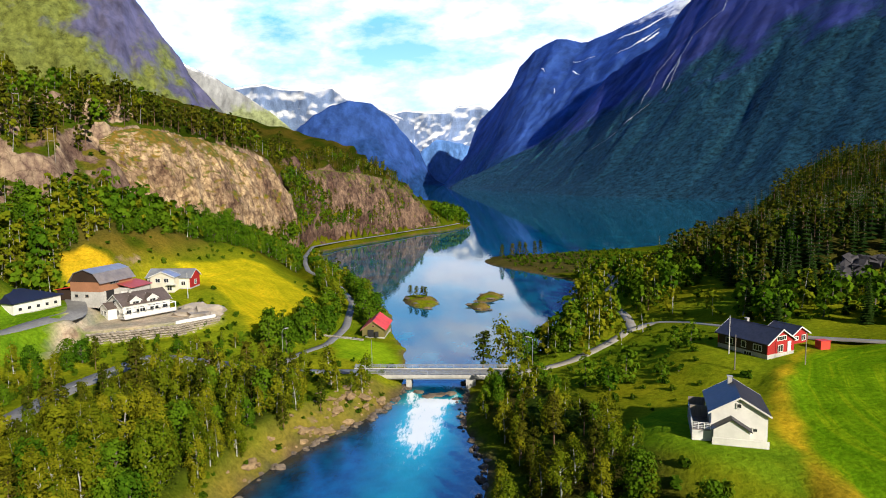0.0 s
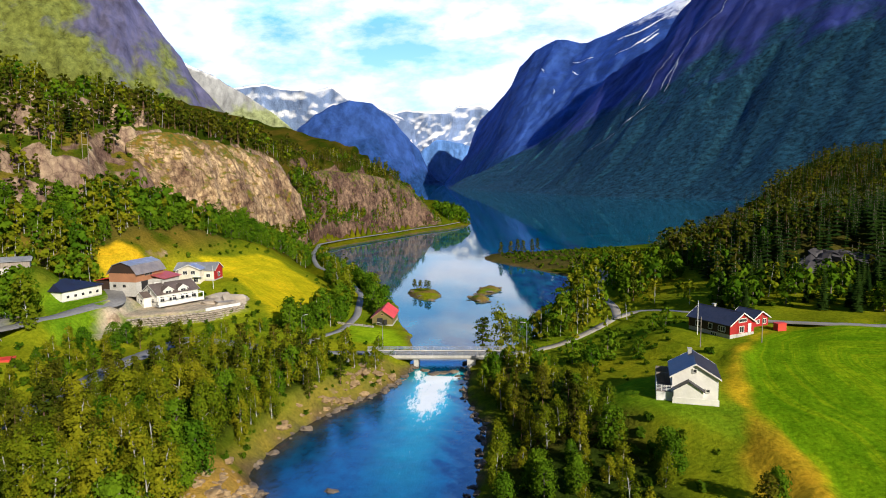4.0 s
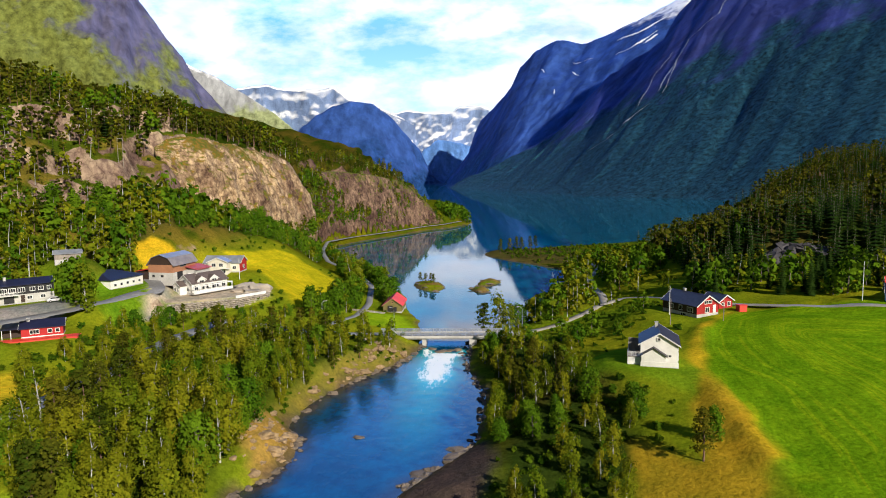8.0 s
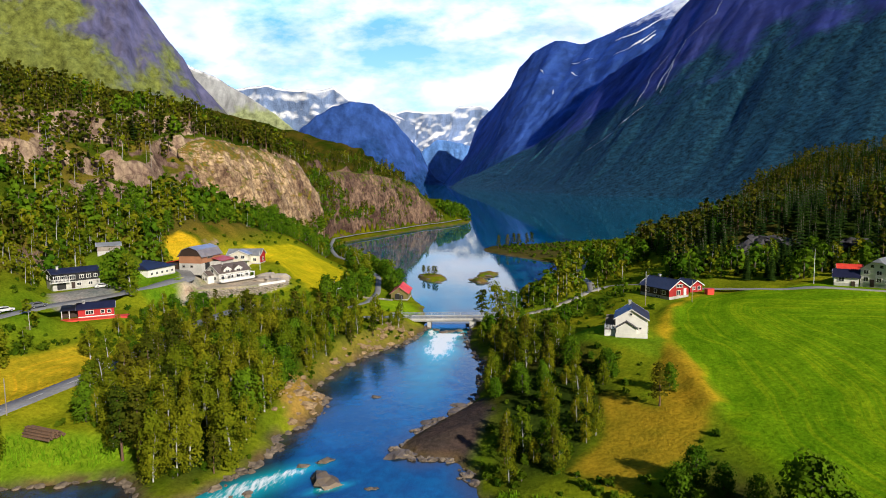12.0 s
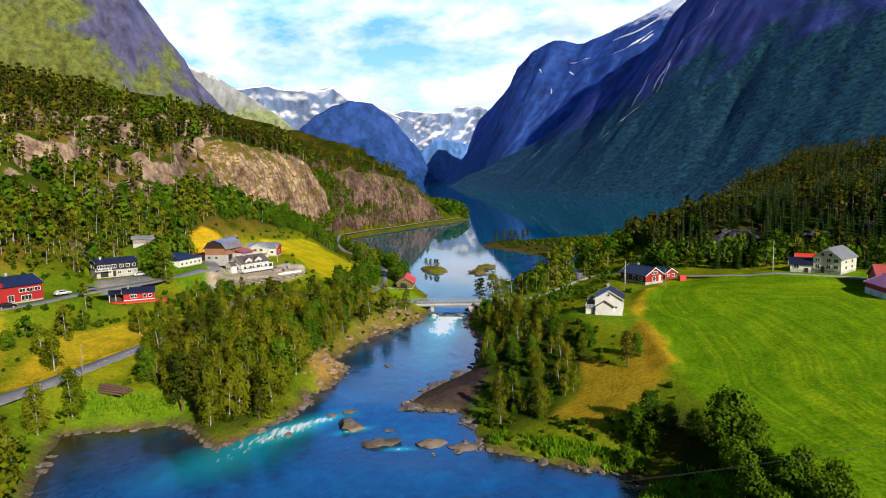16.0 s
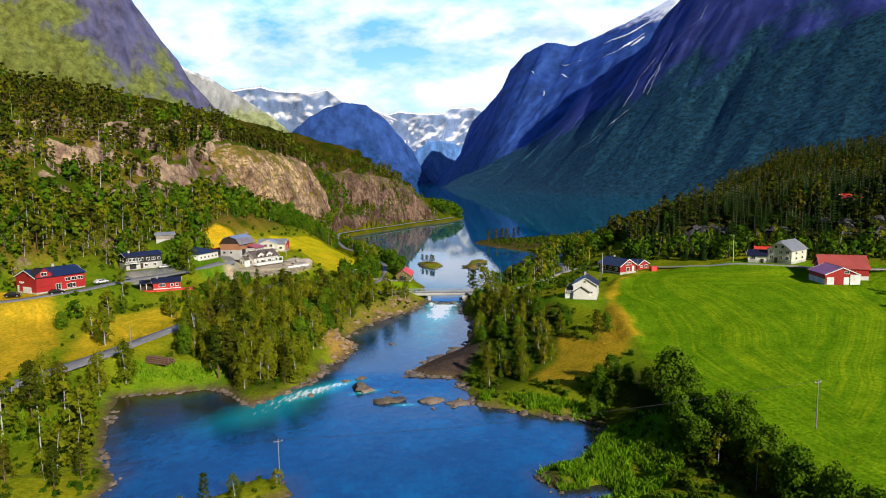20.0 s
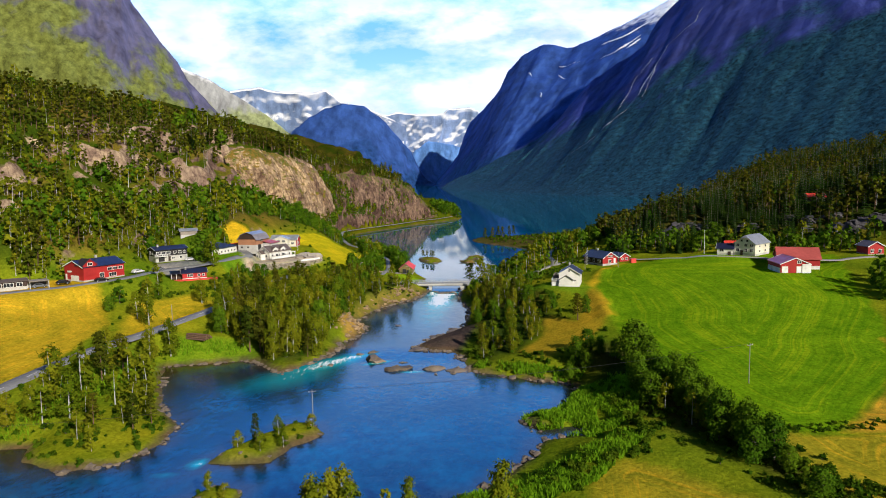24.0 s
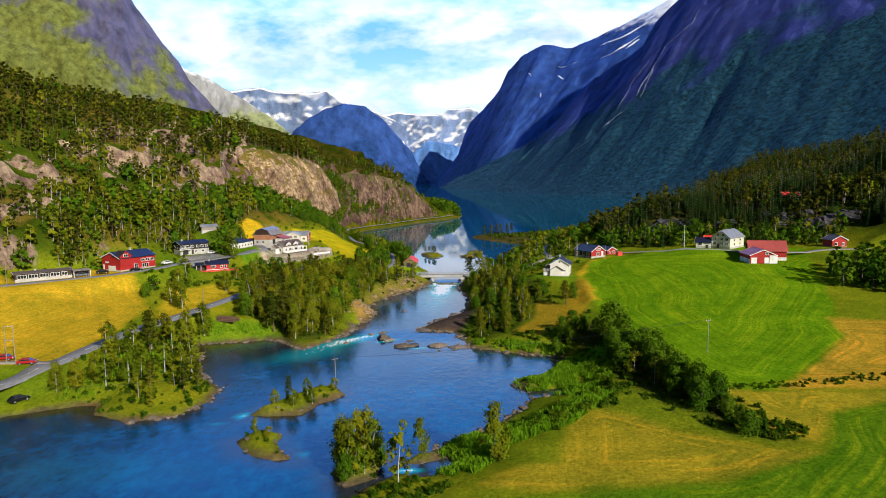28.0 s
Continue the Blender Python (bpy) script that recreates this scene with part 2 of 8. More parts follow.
def water_mat(name, deep, ripple_scale, ripple, rough=0.04, stretch=(1, 1, 1)):
    m, nt, p = nodes_of(name)
    n1 = noise_tex(nt, ripple_scale, 6.0, 0.6, stretch=stretch)
    n2 = noise_tex(nt, 0.05, 4.0, 0.6)
    at = nt.nodes.new("ShaderNodeAttribute")
    at.attribute_name = "foam"
    fn = noise_tex(nt, 0.9, 8.0, 0.72, stretch=(1.3, 0.32, 1))
    fm = nt.nodes.new("ShaderNodeMath")
    fm.operation = "ADD"
    nt.links.new(fn.outputs[0], fm.inputs[0])
    nt.links.new(at.outputs["Fac"], fm.inputs[1])
    foam = ramp(nt, fm.outputs[0], [(0.80, (0, 0, 0)), (1.28, (1, 1, 1))])
    milk = ramp(nt, at.outputs["Fac"], [(0.02, (0, 0, 0)), (0.36, (1, 1, 1))])
    tone = mix(nt, ramp(nt, n2.outputs[0], [(0.3, (0, 0, 0)), (0.7, (1, 1, 1))]).outputs[0], tuple(v * 0.40 for v in deep), tuple(v * 1.6 for v in deep))
    # light and dark of the ripples is put into the water's colour
    chop = noise_tex(nt, ripple_scale * 0.7, 7.0, 0.65, stretch=stretch)
    tone = mix(nt, 1.0, tone, ramp(nt, chop.outputs[0], [(0.38, (0.5, 0.56, 0.66)), (0.62, (1.3, 1.26, 1.18))]).outputs[0], "MULTIPLY")
    sh = nt.nodes.new("ShaderNodeAttribute")
    sh.attribute_name = "shallow"
    tone = mix(nt, sh.outputs["Fac"], tone, (0.040, 0.030, 0.012))
    tone = mix(nt, milk.outputs[0], tone, (0.02, 0.40, 0.48))
    col = mix(nt, foam.outputs[0], tone, (0.85, 0.92, 0.95))
    nt.links.new(col, p.inputs["Base Color"])
    rr = mix(nt, foam.outputs[0], (rough, rough, rough), (0.6, 0.6, 0.6))
    nt.links.new(rr, p.inputs["Roughness"])
    p.inputs["IOR"].default_value = 1.33
    bump(nt, p, mix(nt, 0.3, n1.outputs[0], fm.outputs[0]), ripple, 0.30)
    return m


def glass_mat(name):
    m, nt, p = nodes_of(name)
    n = noise_tex(nt, 0.8, 2.0)
    nt.links.new(ramp(nt, n.outputs[0], [(0.3, (0.012, 0.014, 0.018)), (0.7, (0.05, 0.055, 0.06))]).outputs[0], p.inputs["Base Color"])
    p.inputs["Roughness"].default_value = 0.06
    return m


M_GROUND = ground_mat()
M_LAKE = water_mat("lake water", (0.003, 0.095, 0.155), 0.30, 0.06, 0.02, (1, 0.35, 1))
M_RIVER = water_mat("river water", (0.001, 0.046, 0.118), 0.55, 0.36, 0.03, (1.1, 0.8, 1))
# cloud shade and blue haze are put into these woods and cliffs
M_MT_DARK = mountain_mat("mountain with painted shade and haze", (0.013, 0.052, 0.088), (0.040, 0.056, 0.240), 1400, 1500, 380, -0.39, 700, 0.006, 420.0, 35.0)
# these three carry distance haze in their blue; the first also holds shade
M_MT_FAR = mountain_mat("far mountain with painted shade and haze", (0.020, 0.070, 0.195), (0.027, 0.066, 0.255), 820, 900, 120, leafy=0.03, deep=0.6)
M_MT_BLUE = mountain_mat("far mountain in painted blue haze", (0.013, 0.042, 0.140), (0.029, 0.070, 0.240), 600, 700, 150, leafy=0.03, deep=0.6)
M_MT_GAP = mountain_mat("far ridge in painted haze", (0.11, 0.25, 0.62), (0.13, 0.28, 0.66), 600, 700, 150, leafy=0.03, deep=0.8)
# colour holds a cloud shadow: lit green on the left, shaded purple rock right
M_MT_GREEN = mountain_mat("green mountain with painted cloud shadow", (0.118, 0.135, 0.028), (0.085, 0.082, 0.140), 2400, 2500, 900, 0.9, -2250, 0.0034, 2300, 150.0, leafy=0.022, deep=0.5)
M_MT_PALE = mountain_mat("pale mountain", (0.22, 0.25, 0.12), (0.30, 0.31, 0.32), 760, 860, 560, leafy=0.02, deep=0.5)
# rock tones under the snow include the blue of distance haze
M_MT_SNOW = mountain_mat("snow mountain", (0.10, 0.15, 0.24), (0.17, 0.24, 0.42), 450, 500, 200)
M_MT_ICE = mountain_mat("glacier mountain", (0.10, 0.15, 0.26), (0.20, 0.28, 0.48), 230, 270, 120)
M_WHITE = boards("white boards", (0.80, 0.79, 0.74), (0.72, 0.70, 0.65))
M_CREAM = boards("cream boards", (0.74, 0.70, 0.58), (0.66, 0.62, 0.50))
M_RED = boards("red boards", (0.43, 0.016, 0.014), (0.32, 0.013, 0.012))
M_BROWN = boards("dark stained boards", (0.030, 0.016, 0.011), (0.050, 0.028, 0.018))
M_ORANGE = boards("worn orange boards", (0.42, 0.20, 0.10), (0.33, 0.15, 0.08))
M_OLIVE = boards("olive boards", (0.20, 0.17, 0.045), (0.14, 0.12, 0.035))
M_BLACK = boards("black boards", (0.012, 0.012, 0.014), (0.022, 0.022, 0.024))
M_GREYWALL = surface("grey render", (0.42, 0.41, 0.39), (0.54, 0.53, 0.50), 2.0, 0.85)
M_CONCRETE = surface("concrete", (0.40, 0.39, 0.37), (0.52, 0.51, 0.48), 1.4, 0.9)
M_TRIM = surface("white trim", (0.80, 0.80, 0.78), (0.74, 0.74, 0.72), 4.0, 0.55, 0.05)
M_SLATE = surface("dark roof tiles", (0.020, 0.020, 0.030), (0.040, 0.038, 0.048), 1.6, 0.55, 0.4)
M_BROWNROOF = surface("brown roof tiles", (0.085, 0.065, 0.058), (0.13, 0.10, 0.09), 1.6, 0.7, 0.4)
M_NAVYROOF = surface("navy roof sheet", (0.010, 0.012, 0.040), (0.018, 0.020, 0.055), 1.0, 0.45, 0.2)
M_GREYROOF = surface("grey metal roof", (0.26, 0.28, 0.32), (0.36, 0.38, 0.42), 0.8, 0.4, 0.2, metal=0.3)
M_REDROOF = surface("red tile roof", (0.74, 0.060, 0.030), (0.60, 0.045, 0.025), 1.5, 0.6, 0.4)
M_PINKROOF = surface("faded red roof sheet", (0.48, 0.10, 0.085), (0.38, 0.075, 0.065), 0.9, 0.5, 0.25)
M_GLASS = glass_mat("window glass")
M_ASPHALT = surface("asphalt", (0.17, 0.17, 0.175), (0.25, 0.25, 0.25), 1.2, 0.9, 0.2)
M_GRAVEL = surface("gravel", (0.27, 0.25, 0.21), (0.36, 0.33, 0.28), 1.5, 0.95, 0.4)
M_STONE = surface("stone", (0.26, 0.22, 0.18), (0.46, 0.41, 0.34), 1.1, 0.9, 0.8, 0.15, vary=0.25)
M_WETROCK = surface("river rock", (0.075, 0.058, 0.045), (0.22, 0.175, 0.125), 0.7, 0.8, 0.9, 0.25, vary=0.2)
M_BIRCHBARK = surface("birch bark", (0.62, 0.60, 0.55), (0.30, 0.28, 0.25), 2.2, 0.85, stretch=(1, 1, 0.3))
M_PINEBARK = surface("pine bark", (0.20, 0.11, 0.06), (0.10, 0.065, 0.045), 2.0, 0.9)
M_BARK = surface("grey bark", (0.12, 0.10, 0.08), (0.20, 0.17, 0.14), 2.0, 0.9)
M_BIRCH = leaf_mat("birch leaves", (0.080, 0.138, 0.004), (0.245, 0.232, 0.007), 0.30)
M_BROAD = leaf_mat("broad leaves", (0.036, 0.102, 0.004), (0.125, 0.205, 0.006), 0.25)
M_PINE = leaf_mat("pine needles", (0.028, 0.052, 0.004), (0.122, 0.113, 0.008), 0.2)
# darkened needles: the shade on the east hill is put into this colour
M_SPRUCE = leaf_mat("spruce needles", (0.012, 0.030, 0.006), (0.030, 0.058, 0.008), 0.15)
M_SHRUB = leaf_mat("shrub leaves", (0.034, 0.095, 0.004), (0.125, 0.185, 0.006))
M_REED = leaf_mat("reed leaves", (0.10, 0.26, 0.003), (0.22, 0.38, 0.006))
M_WOOD = surface("grey weathered wood", (0.22, 0.19, 0.16), (0.32, 0.28, 0.24), 3.0, 0.85, stretch=(1, 1, 0.2))
M_STEEL = surface("galvanised steel", (0.45, 0.46, 0.47), (0.55, 0.56, 0.57), 2.0, 0.45, 0.1, metal=0.7)


# ---- plan helpers ----
RNG = np.random.default_rng(7)
TABLE = RNG.random((256, 256))


def vnoise(x, y):
    """Smooth value noise in [0, 1] on a wrapped lattice."""
    x, y = np.asarray(x, float), np.asarray(y, float)
    i, j = np.floor(x).astype(int), np.floor(y).astype(int)
    u, v = x - i, y - j
    u, v = u * u * (3 - 2 * u), v * v * (3 - 2 * v)
    a, b = TABLE[i % 256, j % 256], TABLE[(i + 1) % 256, j % 256]
    c, d = TABLE[i % 256, (j + 1) % 256], TABLE[(i + 1) % 256, (j + 1) % 256]
    return (a * (1 - u) + b * u) * (1 - v) + (c * (1 - u) + d * u) * v


def fbm(x, y, octaves=5, gain=0.5):
    out, amp, tot = 0.0, 1.0, 0.0
    for k in range(octaves):
        f = 2.0**k
        out = out + amp * vnoise(x * f + 17.3 * k, y * f + 9.1 * k)
        tot += amp
        amp *= gain
    return out / tot


def ridged(x, y, octaves=5):
    out, amp, tot = 0.0, 1.0, 0.0
    for k in range(octaves):
        f = 2.0**k
        out = out + amp * (1 - np.abs(2 * vnoise(x * f + 31.7 * k, y * f + 3.3 * k) - 1))
        tot += amp
        amp *= 0.5
    return out / tot


def smooth(a, b, v):
    t = np.clip((v - a) / (b - a), 0, 1)
    return t * t * (3 - 2 * t)


def poly_dist(x, y, poly):
    """Distance to a closed outline, negative inside it."""
    x, y = np.asarray(x, float), np.asarray(y, float)
    best, inside = np.full(x.shape, 1e18), np.zeros(x.shape, bool)
    for (ax, ay), (bx, by) in zip(poly, poly[1:] + poly[:1]):
        ex, ey = bx - ax, by - ay
        t = np.clip(((x - ax) * ex + (y - ay) * ey) / (ex * ex + ey * ey + 1e-12), 0, 1)
        best = np.minimum(best, (x - ax - t * ex) ** 2 + (y - ay - t * ey) ** 2)
        if ay != by:
            inside ^= ((ay > y) != (by > y)) & (x < ex * (y - ay) / (by - ay) + ax)
    return np.where(inside, -1, 1) * np.sqrt(best)


def line_dist(x, y, pts):
    """Distance to an open line and the share of its length at the nearest place."""
    x, y = np.asarray(x, float), np.asarray(y, float)
    best, share, run = np.full(x.shape, 1e18), np.zeros(x.shape), 0.0
    for (ax, ay), (bx, by) in zip(pts, pts[1:]):
        ex, ey = bx - ax, by - ay
        size = math.hypot(ex, ey)
        t = np.clip(((x - ax) * ex + (y - ay) * ey) / (size * size), 0, 1)
        d = (x - ax - t * ex) ** 2 + (y - ay - t * ey) ** 2
        share = np.where(d < best, run + t * size, share)
        best = np.minimum(best, d)
        run += size
    return np.sqrt(best), share


# outlines of the waters, in metres
POOL = [(-420, -300), (-260, -265), (-136, -232), (-109, -193), (-101, -178), (-92, -173), (-84, -171), (-81, -177), (-72, -181.5), (-62, -178.5),
        (-58.5, -169), (-60, -160), (-68, -148), (-76, -132), (-82, -116), (-70, -113.5), (-62, -111), (-57, -113), (-52.5, -119), (-47.5, -122.5),
        (-43, -113), (-39, -106), (-20, -116), (-4, -119), (2, -122.5), (9, -125.5), (17, -130), (24, -131.5), (27, -136.5), (25, -143),
        (20, -152), (12, -157), (14, -162.5), (24, -161), (23, -166), (15, -168), (12, -176), (7, -183), (2, -189.5), (-5, -194),
        (-1, -203), (-6, -208), (-12, -206), (-18, -214), (-26, -225), (-45, -250), (-120, -320), (-420, -360)]
RIVER = [(-39, -108), (-37, -99), (-38.5, -94), (-35, -88.5), (-32.8, -80), (-33.5, -74), (-37.8, -64), (-36.5, -52), (-33.5, -42), (-28.5, -32),
         (-22.5, -23), (-18.5, -14), (-16.2, -4), (-16.2, 4), (-2.5, 4), (-1.2, -5), (-2, -14), (-2.2, -24), (0.5, -37), (2.4, -42), (1.6, -52),
         (0.6, -62), (0, -72), (-4, -79), (-8, -86), (-12, -93), (-14.5, -99), (-9.5, -103.5), (-4.5, -103), (-1.5, -109), (1, -116), (2, -124), (-20, -124), (-38, -116)]
LAKE = [(-16.2, 2), (-17, 14), (-19.5, 33), (-25.5, 52), (-28.5, 76), (-35, 97), (-43, 110), (-58, 150), (-72, 188), (-90, 245), (-101, 278),
        (-88, 316), (-66, 363), (-43, 418), (-23, 447), (-6, 490), (-2, 520), (-10, 570), (-60, 640), (-160, 800), (-260, 1300), (-400, 2400),
        (-560, 4000), (-360, 4480), (-150, 4400), (60, 3400), (150, 2840), (360, 1960), (480, 1530), (560, 1330), (640, 1240), (640, 1080), (480, 800),
        (262, 480), (165, 330), (100, 285), (45, 258), (11, 243), (5.5, 226), (8.5, 211), (20, 192), (37, 166), (46, 149), (44, 120), (36, 95), (30.5, 74),
        (26, 52), (22, 37), (16, 25), (9, 15), (0, 8), (-1.8, 2)]
ISLANDS = [
    [(-28, 105), (-22, 91), (-16.5, 87), (-12.8, 98), (-16, 110), (-23.5, 116), (-28, 112)],
    [(-3, 95), (1.3, 84), (5.7, 85), (6.5, 92), (3, 97)],
    [(0, 101), (6, 100), (12.5, 113), (8, 121), (2, 114)],
    [(-46.5, -178), (-42, -178.5), (-35, -177.5), (-33, -170.5), (-27.7, -164.5), (-30.5, -159.5), (-35.4, -158.5), (-41, -166), (-45, -173)],
    [(-44.4, -192), (-41.5, -197), (-35, -201), (-31, -200.5), (-34, -197), (-36.5, -192), (-36.5, -188.5), (-41.7, -187)],
    [(-23, -206), (-21, -198), (-16, -197.5), (-13.5, -201), (-15, -208), (-20, -211)],
    [(-12, -203), (-9.5, -198), (-4, -196.5), (-3.5, -199), (-8, -202)],
]

# spot heights of the land (x, y, z)
WEST = [(-96, 22, 17), (-88, 45, 15.5), (-70, 26, 11), (-62, 18, 8.5), (-80, 2, 8.6), (-92, -6, 10.5), (-64, 8, 7.5), (-107, 10, 16.3), (-125, 8, 25.5), (-118, -28, 16.2), (-104, -40, 11.6),
        (-123, -66, 16.5), (-139, -88, 15.5), (-97, -65, 7.2), (-98, -133, 5.5), (-115, -110, 8), (-60, -60, 5), (-45, -30, 5.5), (-40, -45, 5), (-38.5, -78, 4.5), (-33, -22, 5), (-25, -9, 3.6), (-45, 20, 4.5), (-40, 50, 3.2),
        (-93, 114, 19), (-91, 150, 11), (-104, 95, 25), (-118, 60, 33), (-128, 74, 42), (-140, 60, 52), (-152, 68, 66), (-142, 86, 64), (-60, 80, 6), (-130, 42, 30), (-150, -20, 34), (-160, -70, 30), (-190, -110, 38), (-170, -160, 14), (-140, -140, 8)]
WEST_HILL = [
             (-180, -5, 54), (-199, 15, 76), (-225, 0, 90), (-180, 40, 72), (-270, 60, 108), (-300, -60, 112), (-330, 220, 100), (-200, 150, 82), (-267, 250, 80), (-199, 250, 68), (-163, 350, 44), (-160, 180, 70), (-140, 250, 44),
             (-22, 470, 5), (-200, 420, 40), (-120, 560, 18), (-260, 800, 120)]
EAST = [(40, -60, 10.6), (58, -24, 13), (50, -21, 12.6), (70, -16, 13.6), (95, -26, 16.8), (104, -40, 16.8), (110, -60, 15.2), (43, -91, 8.2), (36, -100, 7),
        (52, -175, 3.6), (72, -168, 4), (100, -120, 10), (90, -90, 12.5), (60, -120, 8), (24, -60, 6), (20, -20, 5), (30, 10, 5), (20, -100, 3), (12, -115, 1),
        (48, 95, 4.6), (40, 40, 6), (30, 200, 2.5), (140, -100, 13), (130, -40, 17.5), (20, -200, 2), (60, -210, 3), (120, -170, 6), (35, -140, 4)]
EAST_HILL = [(78, 10, 15), (104, 24, 19), (104, 42, 28), (113, 60, 32), (92, 60, 21), (120, 28, 26), (166, -10, 27), (150, -24, 18.5), (164, 26, 35), (183, 78, 38),
             (230, 30, 58), (300, 0, 80), (260, -90, 40), (200, -110, 22), (120, 150, 18), (145, 150, 23), (165, 150, 28), (75, 150, 5), (130, 230, 9), (188, 345, 10), (221, 150, 36), (245, 200, 30), (256, 106, 50), (300, 300, 36), (400, 700, 60), (500, 200, 140)]
# the two rock faces above the lake road: foot and brow, from the farm towards the lake's end
FACES = [
    ([(-136, 88, 60), (-126, 92, 46), (-117, 100, 36), (-110, 115, 31), (-105, 138, 27), (-102, 160, 21), (-99.5, 182, 15), (-97, 202, 9), (-100, 222, 5), (-109, 246, 6)],
     [(-138, 92, 63), (-136, 99, 67), (-132.5, 110, 69), (-127, 127, 67.6), (-122.5, 150, 66), (-119, 170, 64), (-115, 190, 60.5), (-110, 206, 55), (-109, 222, 46), (-120, 240, 40)]),
    ([(-112, 266, 7), (-110, 284, 5), (-99, 322, 5), (-77, 369, 5), (-54, 425, 5), (-43, 447, 5), (-36, 458, 5), (-30, 466, 5)],
     [(-124, 280, 50), (-116, 300, 54), (-105, 335, 54), (-88, 372, 51.5), (-70, 425, 46), (-61, 450, 40), (-49, 466, 27), (-38, 473, 12)]),
]
SPOTS = np.array([q for f in FACES for line in f for q in line] + WEST + WEST_HILL + EAST + EAST_HILL + [(0, -330, 3), (-120, -380, 4), (150, -330, 5), (-400, -20, 130), (-450, 600, 170), (600, -200, 90), (-300, -250, 8), (300, -250, 12)], float)


def _basis(x, y):
    r2 = (x[:, None] - SPOTS[None, :, 0]) ** 2 + (y[:, None] - SPOTS[None, :, 1]) ** 2
    return np.sqrt(r2 + 9.0)


WEIGHTS = np.linalg.solve(_basis(SPOTS[:, 0], SPOTS[:, 1]), SPOTS[:, 2] - SPOTS[:, 2].mean())


def level(y):
    """Height of the water: the lake, a step at the bridge, a second one at the boulders."""
    return -0.7 * smooth(4, -9, y) - 0.5 * smooth(-98, -116, y)


def water_dist(x, y):
    """Distance from the water's edge, negative in the water."""
    d = np.minimum(np.minimum(poly_dist(x, y, POOL), poly_dist(x, y, RIVER)), poly_dist(x, y, LAKE))
    for isle in ISLANDS:
        d = np.maximum(d, -poly_dist(x, y, isle))
    return d


# broken rock on the hillside west of the faces
CLIFFS = [
    ([(-195, 0), (-186, 90), (-156, 128), (-136, 108), (-124, 88), (-122, 72), (-138, 40), (-160, 4)], 17.0),
    ([(-215, -60), (-205, -25), (-180, -10), (-160, -25), (-165, -60), (-190, -75)], 15.0),
]


def along_line(x, y, line):
    """Distance from a line of places and the height of its nearest place."""
    p = np.array(line, float)
    d, share = line_dist(x, y, [tuple(q) for q in p[:, :2]])
    run = np.r_[0, np.cumsum(np.hypot(*np.diff(p[:, :2], axis=0).T))]
    return d, np.interp(share, run, p[:, 2])


def face_outline(foot, brow):
    return [q[:2] for q in foot] + [q[:2] for q in brow[::-1]]


# roads (x, y, z) and the widths of their surfaces
ROADS = [
    ("road_lake", 2.5, [(-45, -6, 4.2), (-46, 2, 4.0), (-44.5, 11, 3.8), (-39.5, 24, 3.2), (-39, 47, 2.8), (-44, 86, 3.0), (-56, 120, 3.5), (-79, 161, 4.0), (-88, 190, 4.2), (-96, 222, 4.0), (-105.5, 279, 3.8),
                        (-94, 320, 3.4), (-72, 367, 3.2), (-49, 423, 3.2), (-29, 453, 3.4), (-14, 492, 3.6)]),
    ("road_bridge_west", 3.6, [(-45, -6, 4.2), (-41, -2.5, 3.6), (-36, -0.4, 2.9), (-28, 0.3, 2.6)]),
    ("road_bridge_east", 2.7, [(10, 0.3, 2.6), (16, 1.2, 3.0), (24, 6, 3.8), (34, 17, 5.0), (43, 28, 6.4), (49, 31, 7.6), (56, 22, 9.5), (62, 4, 12.0), (70, -11, 13.6), (80, -21, 15.2), (95, -33, 16.6), (112, -44, 17.2), (134, -49, 17.4), (190, -50, 19)]),
    ("road_shore_east", 3.0, [(43, 28, 6.4), (46, 48, 5.6), (46, 72, 5.0), (50, 98, 4.8), (56, 112, 5.2), (58, 126, 6.0), (54, 142, 5.5)]),
    ("road_west", 5.4, [(-140, -226, 3.2), (-116, -189, 3.0), (-106.5, -171, 3.2), (-102, -154, 4.4), (-99.8, -141, 5.2), (-97, -125, 5.8), (-90, -103, 6.2), (-83.5, -77, 6.8), (-79, -52, 7.6), (-77, -30, 8.6), (-72, -8, 8.6), (-60, -6, 6.6), (-45, -6, 4.2)]),
    ("road_village", 4.6, [(-180, -118, 16), (-152, -103, 15.6), (-134, -87, 15.7), (-124.5, -79, 16.0), (-117.5, -69, 16.2), (-114.5, -57, 16.4), (-112, -47, 16.4), (-107, -30, 15.6), (-102.5, -10, 15.0), (-97.5, 6, 14.8), (-101, 12, 16.0), (-108, 22, 16.6)]),
    ("road_drive", 3.0, [(-102.5, -156, 4.3), (-108, -157, 5.0), (-118, -160, 5.8), (-140, -167, 7)]),
]
# level ground under the buildings and yards (x, y, half-width, z)
PADS = [(37.5, -56.5, 7, 10.8), (56, -19, 9, 12.9), (66, -14, 5, 13.3), (-29.3, 46, 6, 1.5), (-100.6, 24, 9, 16.4), (-91.5, 46, 9, 15.2), (-90, 22, 9, 12.3), (-82, 18, 7, 11.9),
        (-115.3, 7.5, 11, 16.3), (-124, 4, 4, 25.3), (-124.5, -16, 7, 16.1), (-115.5, -26, 6, 16.0), (-105.3, -38.5, 7, 11.6), (-128.5, -66, 10, 16.2), (-147, -89, 9, 15.8), (-137, -84, 5, 15.8),
        (117, -53, 9, 15.6), (109, -61, 7, 15.4), (110, -31.5, 9, 17.7), (102, -28.5, 4, 17.5), (110.5, -15.5, 4, 17.6), (164, 26, 4, 35.5), (150, -42, 5, 18.5)]


